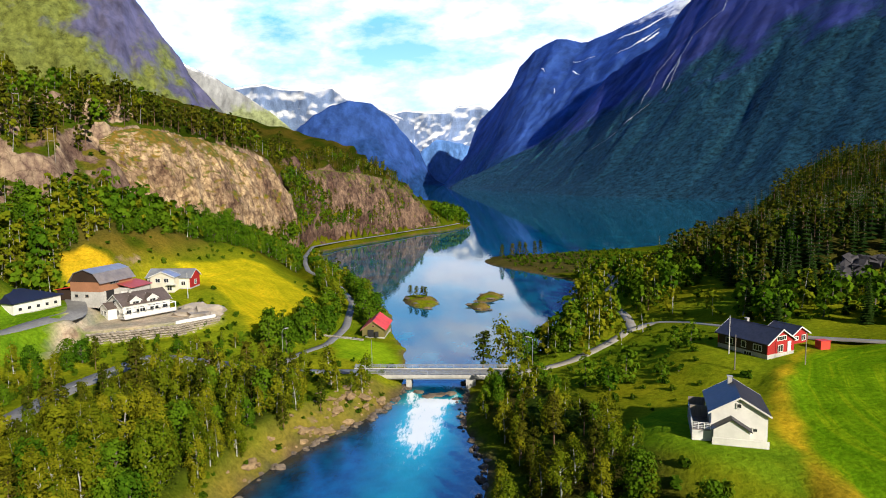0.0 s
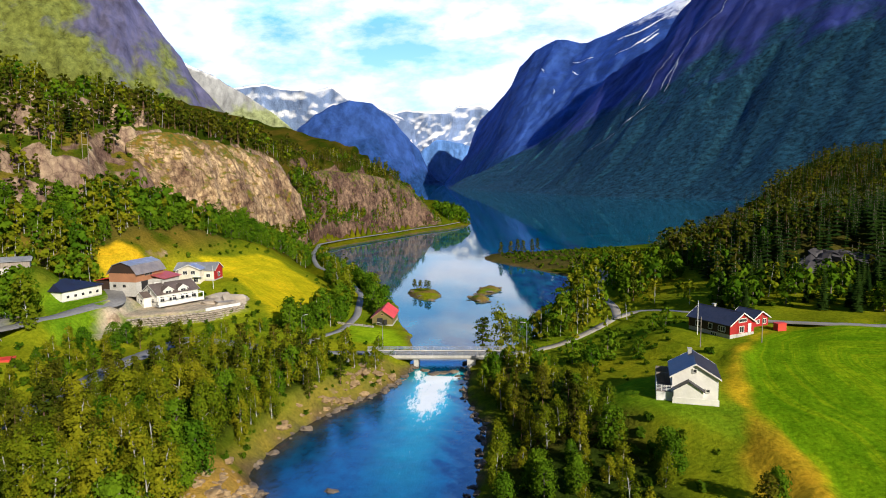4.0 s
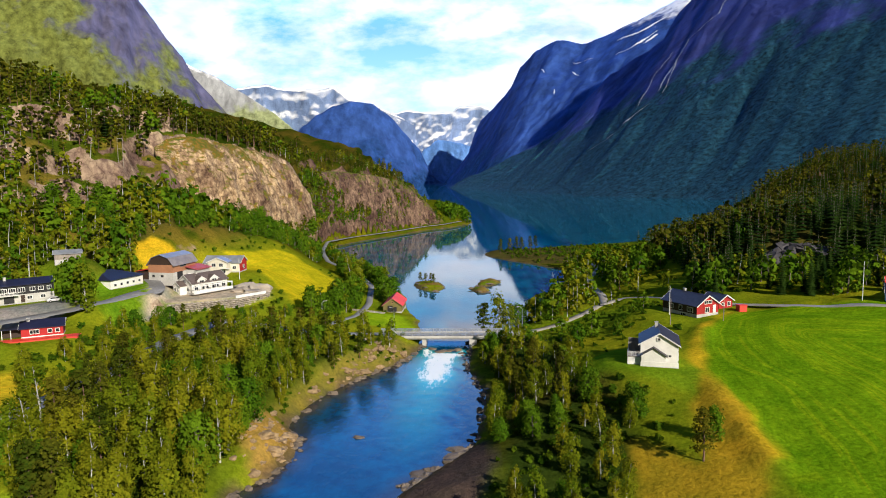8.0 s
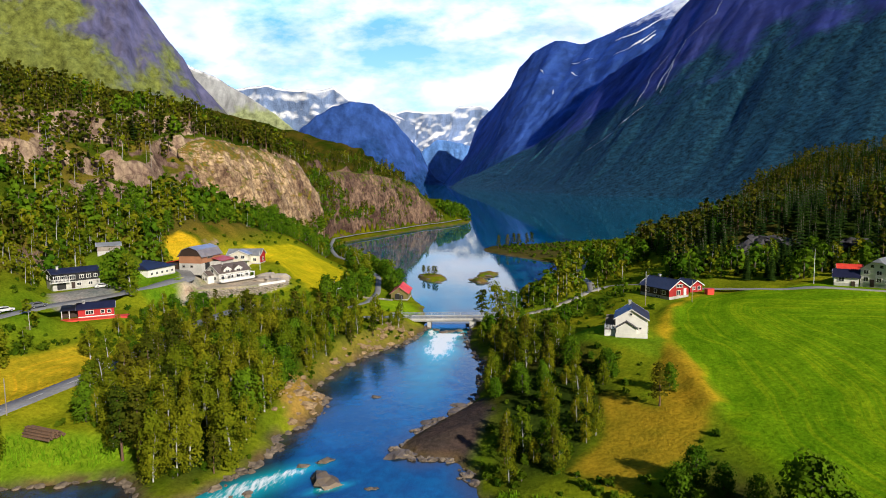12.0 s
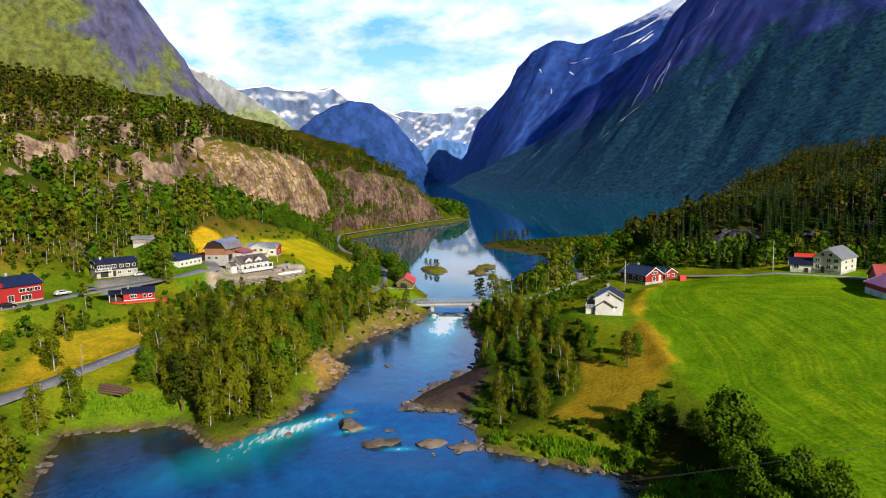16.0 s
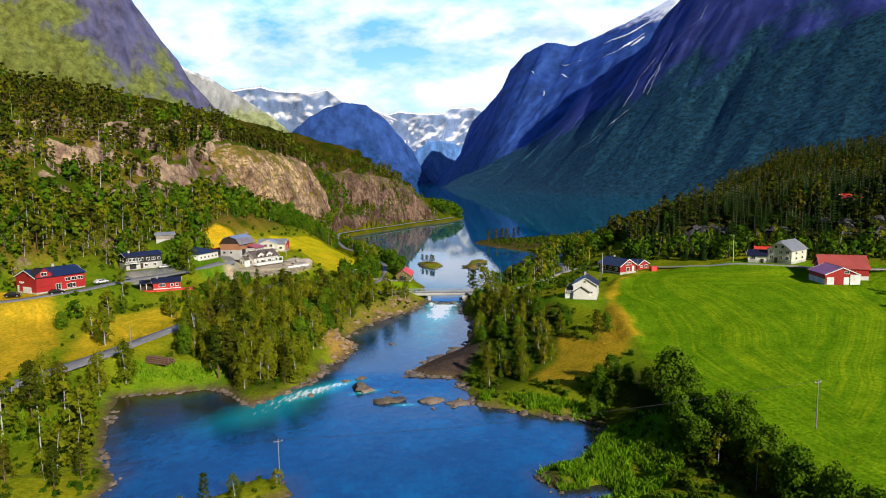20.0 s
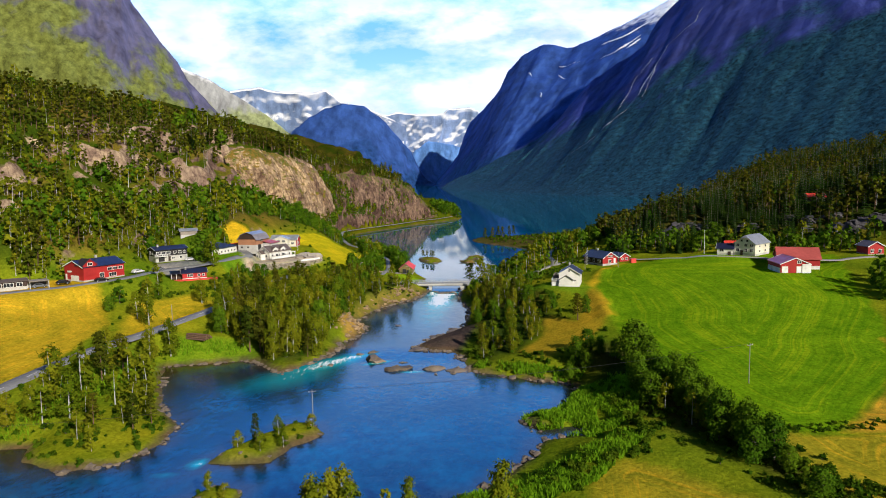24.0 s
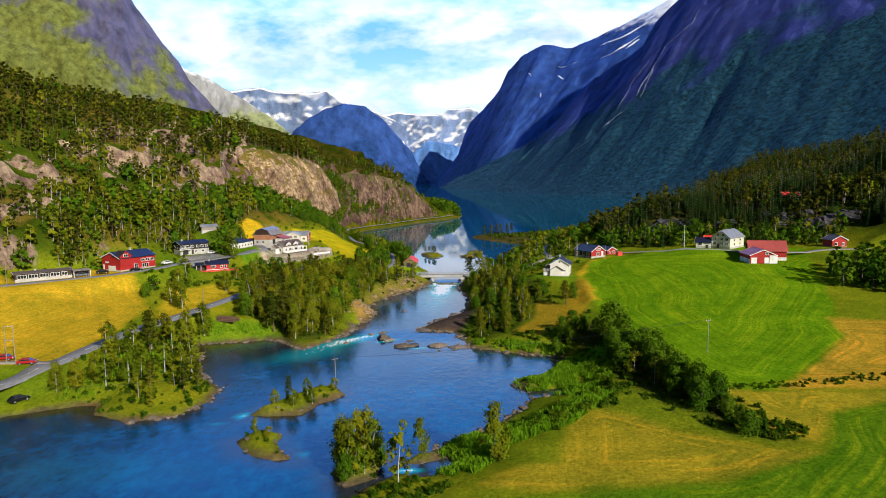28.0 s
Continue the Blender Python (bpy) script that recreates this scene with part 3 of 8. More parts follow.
TERRACE = [(-99, 1), (-92, 1.5), (-85.7, 4.5), (-75, 11), (-68.5, 20), (-71, 31), (-80, 33), (-86, 30), (-96, 16)]


def land(x, y):
    x, y = np.atleast_1d(np.asarray(x, float)), np.atleast_1d(np.asarray(y, float))
    shape = x.shape
    x, y = x.ravel(), y.ravel()
    base = np.concatenate([_basis(a, b) @ WEIGHTS for a, b in zip(np.array_split(x, 1 + len(x) // 20000), np.array_split(y, 1 + len(x) // 20000))]) + SPOTS[:, 2].mean()
    far = np.maximum(np.abs(x) - 450, 0) + np.maximum(y - 800, 0) + np.maximum(-y - 420, 0)
    base = base * np.exp(-far / 260.0) + np.where(y > 300, 0.5, 12) * (1 - np.exp(-far / 260.0))
    # ledges and steps where the hillside breaks into rock
    for outline, tread in CLIFFS:
        k = smooth(10, -6, poly_dist(x, y, outline))
        u = (base + 4 + (fbm(x / 30, y / 30, 4) - 0.5) * 34) / tread
        step = np.floor(u) + smooth(0.30, 0.78, u - np.floor(u))
        base = base + k * (step - u) * tread * 0.55
        base = base + k * ((ridged(x / 17, y / 17, 4) - 0.55) * 6 + (ridged(x / 5 + 3, y / 5, 3) - 0.55) * 2.0)
    # the ground stays behind the rock faces
    faced = np.zeros(len(x))
    for foot, brow in FACES:
        df, zf = along_line(x, y, foot)
        db, zb = along_line(x, y, brow)
        inside = smooth(1.5, -1.0, poly_dist(x, y, face_outline(foot, brow)))
        behind = zf - 1.5 + (zb - zf - 1.0) * smooth(0.45, 1.05, df / (df + db + 1e-6))
        base = base * (1 - inside) + np.minimum(base, behind) * inside
        faced = np.maximum(faced, smooth(6, 1, poly_dist(x, y, face_outline(foot, brow))))
    rough = smooth(14, 45, base) * (1 - faced)
    flatten = np.ones(len(x))
    for _, wide, pts in ROADS:
        p = np.array(pts, float)
        dist, share = line_dist(x, y, [tuple(q) for q in p[:, :2]])
        run = np.r_[0, np.cumsum(np.hypot(*np.diff(p[:, :2], axis=0).T))]
        k = smooth(wide * 0.5 + 5.5, wide * 0.5 + 0.8, dist)
        base = base * (1 - k) + np.interp(share, run, p[:, 2]) * k
        flatten *= 1 - k
    for px, py, half, pz in PADS:
        k = smooth(half + 13, half, np.hypot(x - px, y - py))
        base = base * (1 - k) + pz * k
        flatten *= 1 - k
    # the farm terrace on its stone bank, and the lower ground in front of it
    td = poly_dist(x, y, TERRACE)
    village = line_dist(x, y, [(a, b) for a, b, _ in ROADS[5][2]])[0]
    south = smooth(0, 6, (x + 90) * 0.5 - (y - 18) * 0.86 - 8) * smooth(15, 6, td) * smooth(4, 9, village)
    base = base * (1 - south) + np.minimum(base, 8.7) * south
    kt = smooth(0.5, -0.5, td)
    base = base * (1 - kt) + 11.9 * kt
    flatten *= 1 - kt
    rough = rough * flatten
    # the overgrown bank along the meadow's edge
    hay = line_dist(x, y, [(41.5, -100), (42.5, -84), (42.5, -66), (50, -42), (58, -29)])[0]
    base = base + flatten * 1.1 * smooth(3.4, 0.8, hay) * (0.45 + 1.1 * fbm(x / 4, y / 4, 3))
    base = base + rough * ((fbm(x / 22, y / 22) - 0.5) * 13 + (ridged(x / 9, y / 9, 4) - 0.6) * 5.0) + (fbm(x / 9, y / 9, 3) - 0.5) * 0.7 * flatten
    d = water_dist(x, y) + (fbm(x / 5, y / 5, 3) - 0.5) * 2.2 * smooth(600, 200, np.abs(y))
    lv = level(y)
    small = np.zeros(len(x))
    for isle in ISLANDS:
        small = np.maximum(small, smooth(1.5, -0.5, poly_dist(x, y, isle)))
    base = np.where(small > 0, lv + 1.3 + (fbm(x / 4, y / 4, 3) - 0.5) * 1.2, np.maximum(base, lv + 1.1))
    bluff = smooth(-8, -14, x) * smooth(-104, -94, y) * smooth(6, -2, y)
    rise = smooth(0, 13 - 7 * bluff, d) * (1 - small) + smooth(0, 3.2, d) * small
    up = lv + np.minimum(np.maximum(d, 0) * 0.55, 0.75) + (base - lv - 0.75) * rise
    down = lv - 0.15 - np.minimum(0.5 * np.maximum(-d, 0), 4.0)
    return np.where(d > 0, up, down).reshape(shape)




# ---- mesh helpers ----
def mesh_of(name, verts, faces, mats=(), idx=None, flat=True):
    me = bpy.data.meshes.new(name)
    me.from_pydata([tuple(v) for v in verts], [], [tuple(int(i) for i in f) for f in faces])
    for m in mats:
        me.materials.append(m)
    if idx is not None:
        me.polygons.foreach_set("material_index", np.asarray(idx, np.int32))
    if not flat:
        me.polygons.foreach_set("use_smooth", np.ones(len(me.polygons), bool))
    me.update()
    return me


def grid_mesh(name, xs, ys, z, mat, flat=False):
    """A sheet over the rows ys and columns xs (2D arrays of places)."""
    n, m = z.shape
    v = np.stack([xs, ys, z], -1).reshape(-1, 3)
    me = bpy.data.meshes.new(name)
    q = (np.arange(n - 1)[:, None] * m + np.arange(m - 1)[None, :]).ravel()
    f = np.stack([q, q + 1, q + m + 1, q + m], 1)
    me.vertices.add(len(v))
    me.vertices.foreach_set("co", v.ravel())
    me.loops.add(f.size)
    me.loops.foreach_set("vertex_index", f.ravel().astype(np.int32))
    me.polygons.add(len(f))
    me.polygons.foreach_set("loop_start", np.arange(0, f.size, 4, dtype=np.int32))
    if not flat:
        me.polygons.foreach_set("use_smooth", np.ones(len(f), bool))
    me.materials.append(mat)
    me.update(calc_edges=True)
    return me


def thing(name, m, label, category, group="", kind=""):
    ob = new(name)
    ob.matrix_world = m
    return tagged(ob, label, category, group, kind)


def part(name, bm, material, parent, label="", smooth_faces=False):
    """Links a bmesh as one mesh object under a thing or a part."""
    me = bpy.data.meshes.new(name)
    bm.to_mesh(me)
    bm.free()
    me.materials.append(material)
    if smooth_faces:
        me.polygons.foreach_set("use_smooth", np.ones(len(me.polygons), bool))
    ob = new(name, me)
    ob.parent = parent
    return tagged(ob, label)


def box(x0, x1, y0, y1, z0, z1, bm=None, bevel=0.0):
    bm = bm or bmesh.new()
    vs = [bm.verts.new(p) for p in ((x0, y0, z0), (x1, y0, z0), (x1, y1, z0), (x0, y1, z0), (x0, y0, z1), (x1, y0, z1), (x1, y1, z1), (x0, y1, z1))]
    fs = [bm.faces.new([vs[i] for i in f]) for f in ((3, 2, 1, 0), (4, 5, 6, 7), (0, 1, 5, 4), (1, 2, 6, 5), (2, 3, 7, 6), (3, 0, 4, 7))]
    if bevel:
        bmesh.ops.bevel(bm, geom=list({e for f in fs for e in f.edges}), offset=bevel, segments=1, affect="EDGES")
    return bm


def slab(profile, axis, a, b, bm=None):
    """A flat outline (u, z) drawn out along x or y from a to b."""
    bm = bm or bmesh.new()
    place = (lambda u, z, k: (k, u, z)) if axis == "x" else (lambda u, z, k: (u, k, z))
    lo, hi = [bm.verts.new(place(u, z, a)) for u, z in profile], [bm.verts.new(place(u, z, b)) for u, z in profile]
    bm.faces.new(lo)
    bm.faces.new(hi[::-1])
    n = len(profile)
    for i in range(n):
        bm.faces.new((lo[i], hi[i], hi[(i + 1) % n], lo[(i + 1) % n]))
    bmesh.ops.recalc_face_normals(bm, faces=bm.faces[:])
    return bm


def tube(pts, radii, sides=8, bm=None):
    """A tapered round bar along a line of places."""
    bm = bm or bmesh.new()
    rings = []
    for i, (p, r) in enumerate(zip(pts, radii)):
        p = Vector(p)
        ahead = (Vector(pts[min(i + 1, len(pts) - 1)]) - Vector(pts[max(i - 1, 0)])).normalized()
        side = ahead.cross(Vector((0, 0, 1)) if abs(ahead.z) < 0.9 else Vector((1, 0, 0))).normalized()
        up = side.cross(ahead)
        rings.append([bm.verts.new(p + r * (math.cos(2 * math.pi * k / sides) * side + math.sin(2 * math.pi * k / sides) * up)) for k in range(sides)])
    for a, b in zip(rings, rings[1:]):
        for k in range(sides):
            bm.faces.new((a[k], a[(k + 1) % sides], b[(k + 1) % sides], b[k]))
    bm.faces.new(rings[0][::-1])
    bm.faces.new(rings[-1])
    bmesh.ops.recalc_face_normals(bm, faces=bm.faces[:])
    return bm


# ---- the ground ----
def spread(lo, mid_lo, mid_hi, hi, step, grow):
    mid = list(np.arange(mid_lo, mid_hi, step))
    a, b, s = [mid_lo], [mid_hi], step
    while a[-1] > lo:
        s *= grow
        a.append(a[-1] - s)
    s = step
    while b[-1] < hi:
        s *= grow
        b.append(b[-1] + s)
    return np.array(a[:0:-1] + mid + b)


gx, gy = spread(-4600, -170, 150, 4600, 1.6, 1.075), spread(-1500, -230, 260, 4650, 1.6, 1.06)
GX, GY = np.meshgrid(gx, gy)
GZ = land(GX, GY)
GZ = np.where((np.abs(GX) > 4000) | (GY > 4500), np.minimum(GZ, 3), GZ)
ground = tagged(new("ground", grid_mesh("ground", GX, GY, GZ, M_GROUND)), "valley floor of meadows, woods and bare rock", "ground", kind="structure")


def ground_z(x, y):
    """Height of the built sheet at a place."""
    i, j = min(max(int(np.searchsorted(gx, x)) - 1, 0), len(gx) - 2), min(max(int(np.searchsorted(gy, y)) - 1, 0), len(gy) - 2)
    u, v = (x - gx[i]) / (gx[i + 1] - gx[i]), (y - gy[j]) / (gy[j + 1] - gy[j])
    return float((GZ[j, i] * (1 - u) + GZ[j, i + 1] * u) * (1 - v) + (GZ[j + 1, i] * (1 - u) + GZ[j + 1, i + 1] * u) * v)


# fields: outline, tone, how strongly the mower's swathes show
MEADOW = [(44, -66), (44, -96), (41, -112), (46, -140), (52, -165), (58, -178), (68, -177), (84, -159), (98, -144), (112, -110), (128, -68), (140, -36), (106, -30), (74, -19), (62, -24), (52, -40)]
FIELDS = [
    (MEADOW, (0.125, 0.250, 0.001), 0.5),
    ([(66, -176), (83, -160), (98, -145), (100, -130), (112, -135), (140, -150), (120, -185), (90, -178)], (0.44, 0.29, 0.02), 0.5),
    ([(52, -176), (68, -178), (92, -181), (86, -190), (70, -190), (60, -204), (53, -190)], (0.31, 0.27, 0.012), 0.5),
    ([(86, -184), (140, -190), (150, -240), (60, -240), (30, -232), (4, -228), (10, -219), (40, -217), (60, -206), (70, -190)], (0.105, 0.205, 0.003), 0.7),
    ([(20, -188), (27, -185), (39, -197), (51, -205), (60, -207), (42, -215), (12, -218), (2, -215), (5, -210), (16, -208)], (0.33, 0.28, 0.012), 0.5),
    ([(-106, -158), (-124, -163), (-150, -142), (-168, -112), (-160, -94), (-150, -84), (-138, -70), (-122, -76), (-106, -100), (-101, -131), (-102, -150)], (0.46, 0.33, 0.012), 0.22),
    ([(-98, -112), (-92, -108), (-82, -82), (-84, -62), (-98, -56), (-108, -80)], (0.42, 0.33, 0.01), 0.3),
    ([(-99, 64), (-94, 76), (-90, 104), (-84, 114), (-58, 86), (-49, 60), (-49, 30), (-58, 17), (-64, 30), (-72, 40), (-82, 50)], (0.43, 0.39, 0.003), 0.2),
    ([(-40, 34), (-25, 32), (-18, 12), (-21, 8), (-34, 9)], (0.20, 0.33, 0.004), 0.0),
    ([(44, -66), (52, -40), (62, -24), (66, -20), (56, -30), (48, -44), (41, -64), (42, -84), (40, -100), (44, -98)], (0.50, 0.36, 0.010), 0.0),
    ([(-43, -70), (-35, -68), (-31.5, -77), (-31.5, -84), (-36, -90), (-41, -82)], (0.34, 0.225, 0.050), 0.0),
    ([(24, -58), (34, -68), (40, -74), (44, -64), (41, -50), (30, -42), (22, -46)], (0.14, 0.24, 0.006), 0.3),
    ([(-112, 8), (-106, 18), (-100, 8), (-95, -8), (-92, -24), (-101, -20), (-112, -4)], (0.12, 0.23, 0.006), 0.4),
    ([(-122, 38), (-114, 29), (-107, 36), (-110, 46), (-119, 46)], (0.45, 0.33, 0.008), 0.2),
    ([(15, -112), (22, -120), (34, -113), (42, -98), (45, -84), (44, -66), (37, -80), (33, -96), (26, -86), (22, -102)], (0.36, 0.255, 0.012), 0.0),
    ([(-41, -66), (-39, -50), (-37, -40), (-32, -28), (-26, -18), (-27, -7), (-17, -5), (-16, -14), (-22, -28), (-27.5, -38), (-31, -52), (-34, -68)], (0.185, 0.165, 0.025), 0.0),
    ([(-84, -104), (-62, -102), (-58, -112), (-70, -114), (-84, -118), (-92, -134), (-88, -140), (-80, -122)], (0.14, 0.24, 0.006), 0.0),
    ([(5, 228), (9, 208), (22, 188), (38, 170), (52, 164), (62, 180), (74, 215), (70, 250), (44, 260), (10, 245)], (0.075, 0.070, 0.018), 0.0),
    ([(-15.5, -99), (-8, -86), (-1.5, -74), (2.5, -74), (3, -90), (-1, -104), (-9, -105)], (0.075, 0.056, 0.050), 0.0),
    (TERRACE, (0.40, 0.36, 0.30), 0.0),
    ([(-92, -14), (-96, -6), (-99, 2), (-103, 14), (-110, 24), (-107, 31), (-100, 28), (-97, 14), (-94.5, 4), (-92, -3), (-90, -10)], (0.42, 0.38, 0.32), 0.0),
    ([(-125, -29), (-117, -37), (-110.5, -34), (-108, -23), (-112, -14), (-119, -19)], (0.23, 0.23, 0.24), 0.0),
]


# floors of the woods: darker green than the open grass, with brown patches
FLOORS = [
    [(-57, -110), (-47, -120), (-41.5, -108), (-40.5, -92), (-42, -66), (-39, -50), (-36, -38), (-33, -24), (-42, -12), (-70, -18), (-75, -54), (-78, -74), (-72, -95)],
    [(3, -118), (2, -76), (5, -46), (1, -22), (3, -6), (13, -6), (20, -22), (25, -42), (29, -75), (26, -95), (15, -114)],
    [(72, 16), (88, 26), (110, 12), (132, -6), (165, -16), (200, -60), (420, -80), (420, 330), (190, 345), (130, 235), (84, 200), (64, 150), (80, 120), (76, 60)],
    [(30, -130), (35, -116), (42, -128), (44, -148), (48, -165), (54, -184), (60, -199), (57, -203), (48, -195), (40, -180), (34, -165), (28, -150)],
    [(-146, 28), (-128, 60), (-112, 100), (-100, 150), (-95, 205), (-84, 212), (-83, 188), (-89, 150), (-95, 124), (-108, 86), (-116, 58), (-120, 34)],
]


def field_edge(x, y):
    """How far inside its field a place lies."""
    e = np.zeros(x.shape)
    x, y = x + (fbm(x / 45 + 9, y / 45, 2) - 0.5) * 22, y + (fbm(x / 45, y / 45 + 4, 2) - 0.5) * 22
    for outline, _, _ in FIELDS:
        e = np.maximum(e, -poly_dist(x, y, outline))
    return e


def field_tones(x, y, z):
    tone = np.zeros(x.shape + (4,))
    grass = fbm(x / 30, y / 30, 4)[..., None]
    tone[..., :3] = np.array((0.065, 0.160, 0.004)) * (1 - grass) + np.array((0.27, 0.26, 0.006)) * grass
    heath = smooth(0.48, 0.62, fbm(x / 18 + 5, y / 18, 4))[..., None]
    wood = np.array((0.036, 0.062, 0.004)) * (1 - heath) + np.array((0.130, 0.098, 0.016)) * heath
    hill = smooth(17, 28, z)[..., None]
    tone[..., :3] = tone[..., :3] * (1 - 0.9 * hill) + wood * 0.9 * hill
    wig = (fbm(x / 7, y / 7, 3) - 0.5) * 5
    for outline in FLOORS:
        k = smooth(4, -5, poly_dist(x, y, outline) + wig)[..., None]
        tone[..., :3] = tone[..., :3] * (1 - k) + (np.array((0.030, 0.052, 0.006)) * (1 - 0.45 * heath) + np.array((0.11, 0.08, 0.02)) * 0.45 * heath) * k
    # all tones so far drop to half between y 100 and 150
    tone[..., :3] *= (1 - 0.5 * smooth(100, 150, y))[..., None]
    for outline, colour, swathe in FIELDS:
        k = smooth(1.2, -1.2, poly_dist(x, y, outline) + wig * 0.5)[..., None]
        tone[..., :3] = tone[..., :3] * (1 - k) + np.array(colour) * k
        tone[..., 3:] = tone[..., 3:] * (1 - k) + swathe * k
    for isle in ISLANDS[:3]:
        k = (smooth(0.8, -0.8, poly_dist(x, y, isle)) * smooth(0.40, 0.58, fbm(x / 4, y / 4, 3)))[..., None]
        tone[..., :3] = tone[..., :3] * (1 - 0.8 * k) + np.array((0.22, 0.14, 0.045)) * 0.8 * k
    d = water_dist(x, y)
    bank = (smooth(2.2, 0.5, d + wig * 0.25) * smooth(0.34, 0.52, fbm(x / 6, y / 6, 3)))[..., None]
    tone[..., :3] = tone[..., :3] * (1 - bank) + np.array((0.12, 0.088, 0.045)) * bank
    bed = smooth(0.4, -0.3, d)[..., None]
    tone[..., :3] = tone[..., :3] * (1 - bed) + np.array((0.10, 0.085, 0.06)) * bed
    return tone


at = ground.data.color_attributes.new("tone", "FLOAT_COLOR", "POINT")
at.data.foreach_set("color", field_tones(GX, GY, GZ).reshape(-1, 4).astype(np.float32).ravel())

ae = ground.data.attributes.new("edge", "FLOAT", "POINT")
ae.data.foreach_set("value", field_edge(GX, GY).astype(np.float32).ravel())

# where bare rock may show on steep ground: not round the yards
bare = np.ones(GX.shape)
for px_, py_, half_, _ in PADS:
    bare = np.minimum(bare, smooth(half_ + 10, half_ + 24, np.hypot(GX - px_, GY - py_)))
for outline_, _ in CLIFFS:
    bare = np.maximum(bare, 1.0 + 0.6 * smooth(8, -2, poly_dist(GX, GY, outline_)))
ab = ground.data.attributes.new("bare", "FLOAT", "POINT")
ab.data.foreach_set("value", bare.astype(np.float32).ravel())

# ---- the rock faces ----
def resample(pts, n):
    p = np.array(pts, float)
    s = np.r_[0, np.cumsum(np.linalg.norm(np.diff(p, axis=0), axis=1))]
    u = np.linspace(0, s[-1], n)
    return np.stack([np.interp(u, s, p[:, k]) for k in range(3)], 1)


def rock_mat(name, dark, mid, pale, heath):
    """Bare rock: blocks and joints, dark water stains, heath and moss on the ledges."""
    m, nt, p = nodes_of(name)
    n1 = noise_tex(nt, 0.30, 9.0, 0.68)
    n2 = noise_tex(nt, 0.045, 5.0, 0.6)
    col = ramp(nt, n1.outputs[0], [(0.30, dark), (0.47, mid), (0.66, pale)]).outputs[0]
    col = mix(nt, 1.0, col, ramp(nt, n2.outputs[0], [(0.36, (0.50, 0.42, 0.42)), (0.50, (0.95, 0.90, 0.86)), (0.62, (1.28, 1.24, 1.10))]).outputs[0], "MULTIPLY")
    st = noise_tex(nt, 0.28, 7.0, 0.7, stretch=(1.0, 1.0, 0.12))
    col = mix(nt, 1.0, col, ramp(nt, st.outputs[0], [(0.36, (0.45, 0.40, 0.40)), (0.47, (0.95, 0.93, 0.9)), (0.68, (1.12, 1.08, 1.0))]).outputs[0], "MULTIPLY")
    warp = noise_tex(nt, 0.12, 4.0, 0.6)
    tc = nt.nodes.new("ShaderNodeTexCoord")
    av = nt.nodes.new("ShaderNodeVectorMath")
    av.operation = "MULTIPLY_ADD"
    av.inputs[1].default_value = (7.0, 7.0, 7.0)
    nt.links.new(warp.outputs["Color"], av.inputs[0])
    nt.links.new(tc.outputs["Object"], av.inputs[2])
    mp = nt.nodes.new("ShaderNodeMapping")
    mp.inputs["Scale"].default_value = (0.30, 0.30, 0.15)
    mp.inputs["Rotation"].default_value = (0.3, 0.4, 0.2)
    nt.links.new(av.outputs[0], mp.inputs[0])
    vo = add(nt, "ShaderNodeTexVoronoi", Scale=1.0)
    vo.feature = "DISTANCE_TO_EDGE"
    nt.links.new(mp.outputs[0], vo.inputs["Vector"])
    col = mix(nt, 1.0, col, ramp(nt, vo.outputs["Distance"], [(0.0, (0.52, 0.48, 0.47)), (0.07, (0.95, 0.94, 0.93)), (0.3, (1.05, 1.04, 1.02))]).outputs[0], "MULTIPLY")
    geo = nt.nodes.new("ShaderNodeNewGeometry")
    sep = nt.nodes.new("ShaderNodeSeparateXYZ")
    nt.links.new(geo.outputs["Normal"], sep.inputs[0])
    mo = noise_tex(nt, 0.11, 7.0, 0.7)
    ad = nt.nodes.new("ShaderNodeMath")
    ad.operation = "MULTIPLY_ADD"
    ad.inputs[1].default_value = 1.5
    nt.links.new(mo.outputs[0], ad.inputs[0])
    nt.links.new(sep.outputs["Z"], ad.inputs[2])
    green = ramp(nt, noise_tex(nt, 0.5, 5.0).outputs[0], [(0.35, (0.06, 0.10, 0.008)), (0.62, heath)])
    k = add(nt, "ShaderNodeMapRange", From_Min=1.22, From_Max=1.45)
    nt.links.new(ad.outputs[0], k.inputs[0])
    col = mix(nt, k.outputs[0], col, green.outputs[0])
    nt.links.new(col, p.inputs["Base Color"])
    p.inputs["Roughness"].default_value = 0.92
    p.inputs["Specular IOR Level"].default_value = 0.1
    bump(nt, p, mix(nt, 0.4, n1.outputs[0], st.outputs[0]), 0.9, 1.2)
    return m


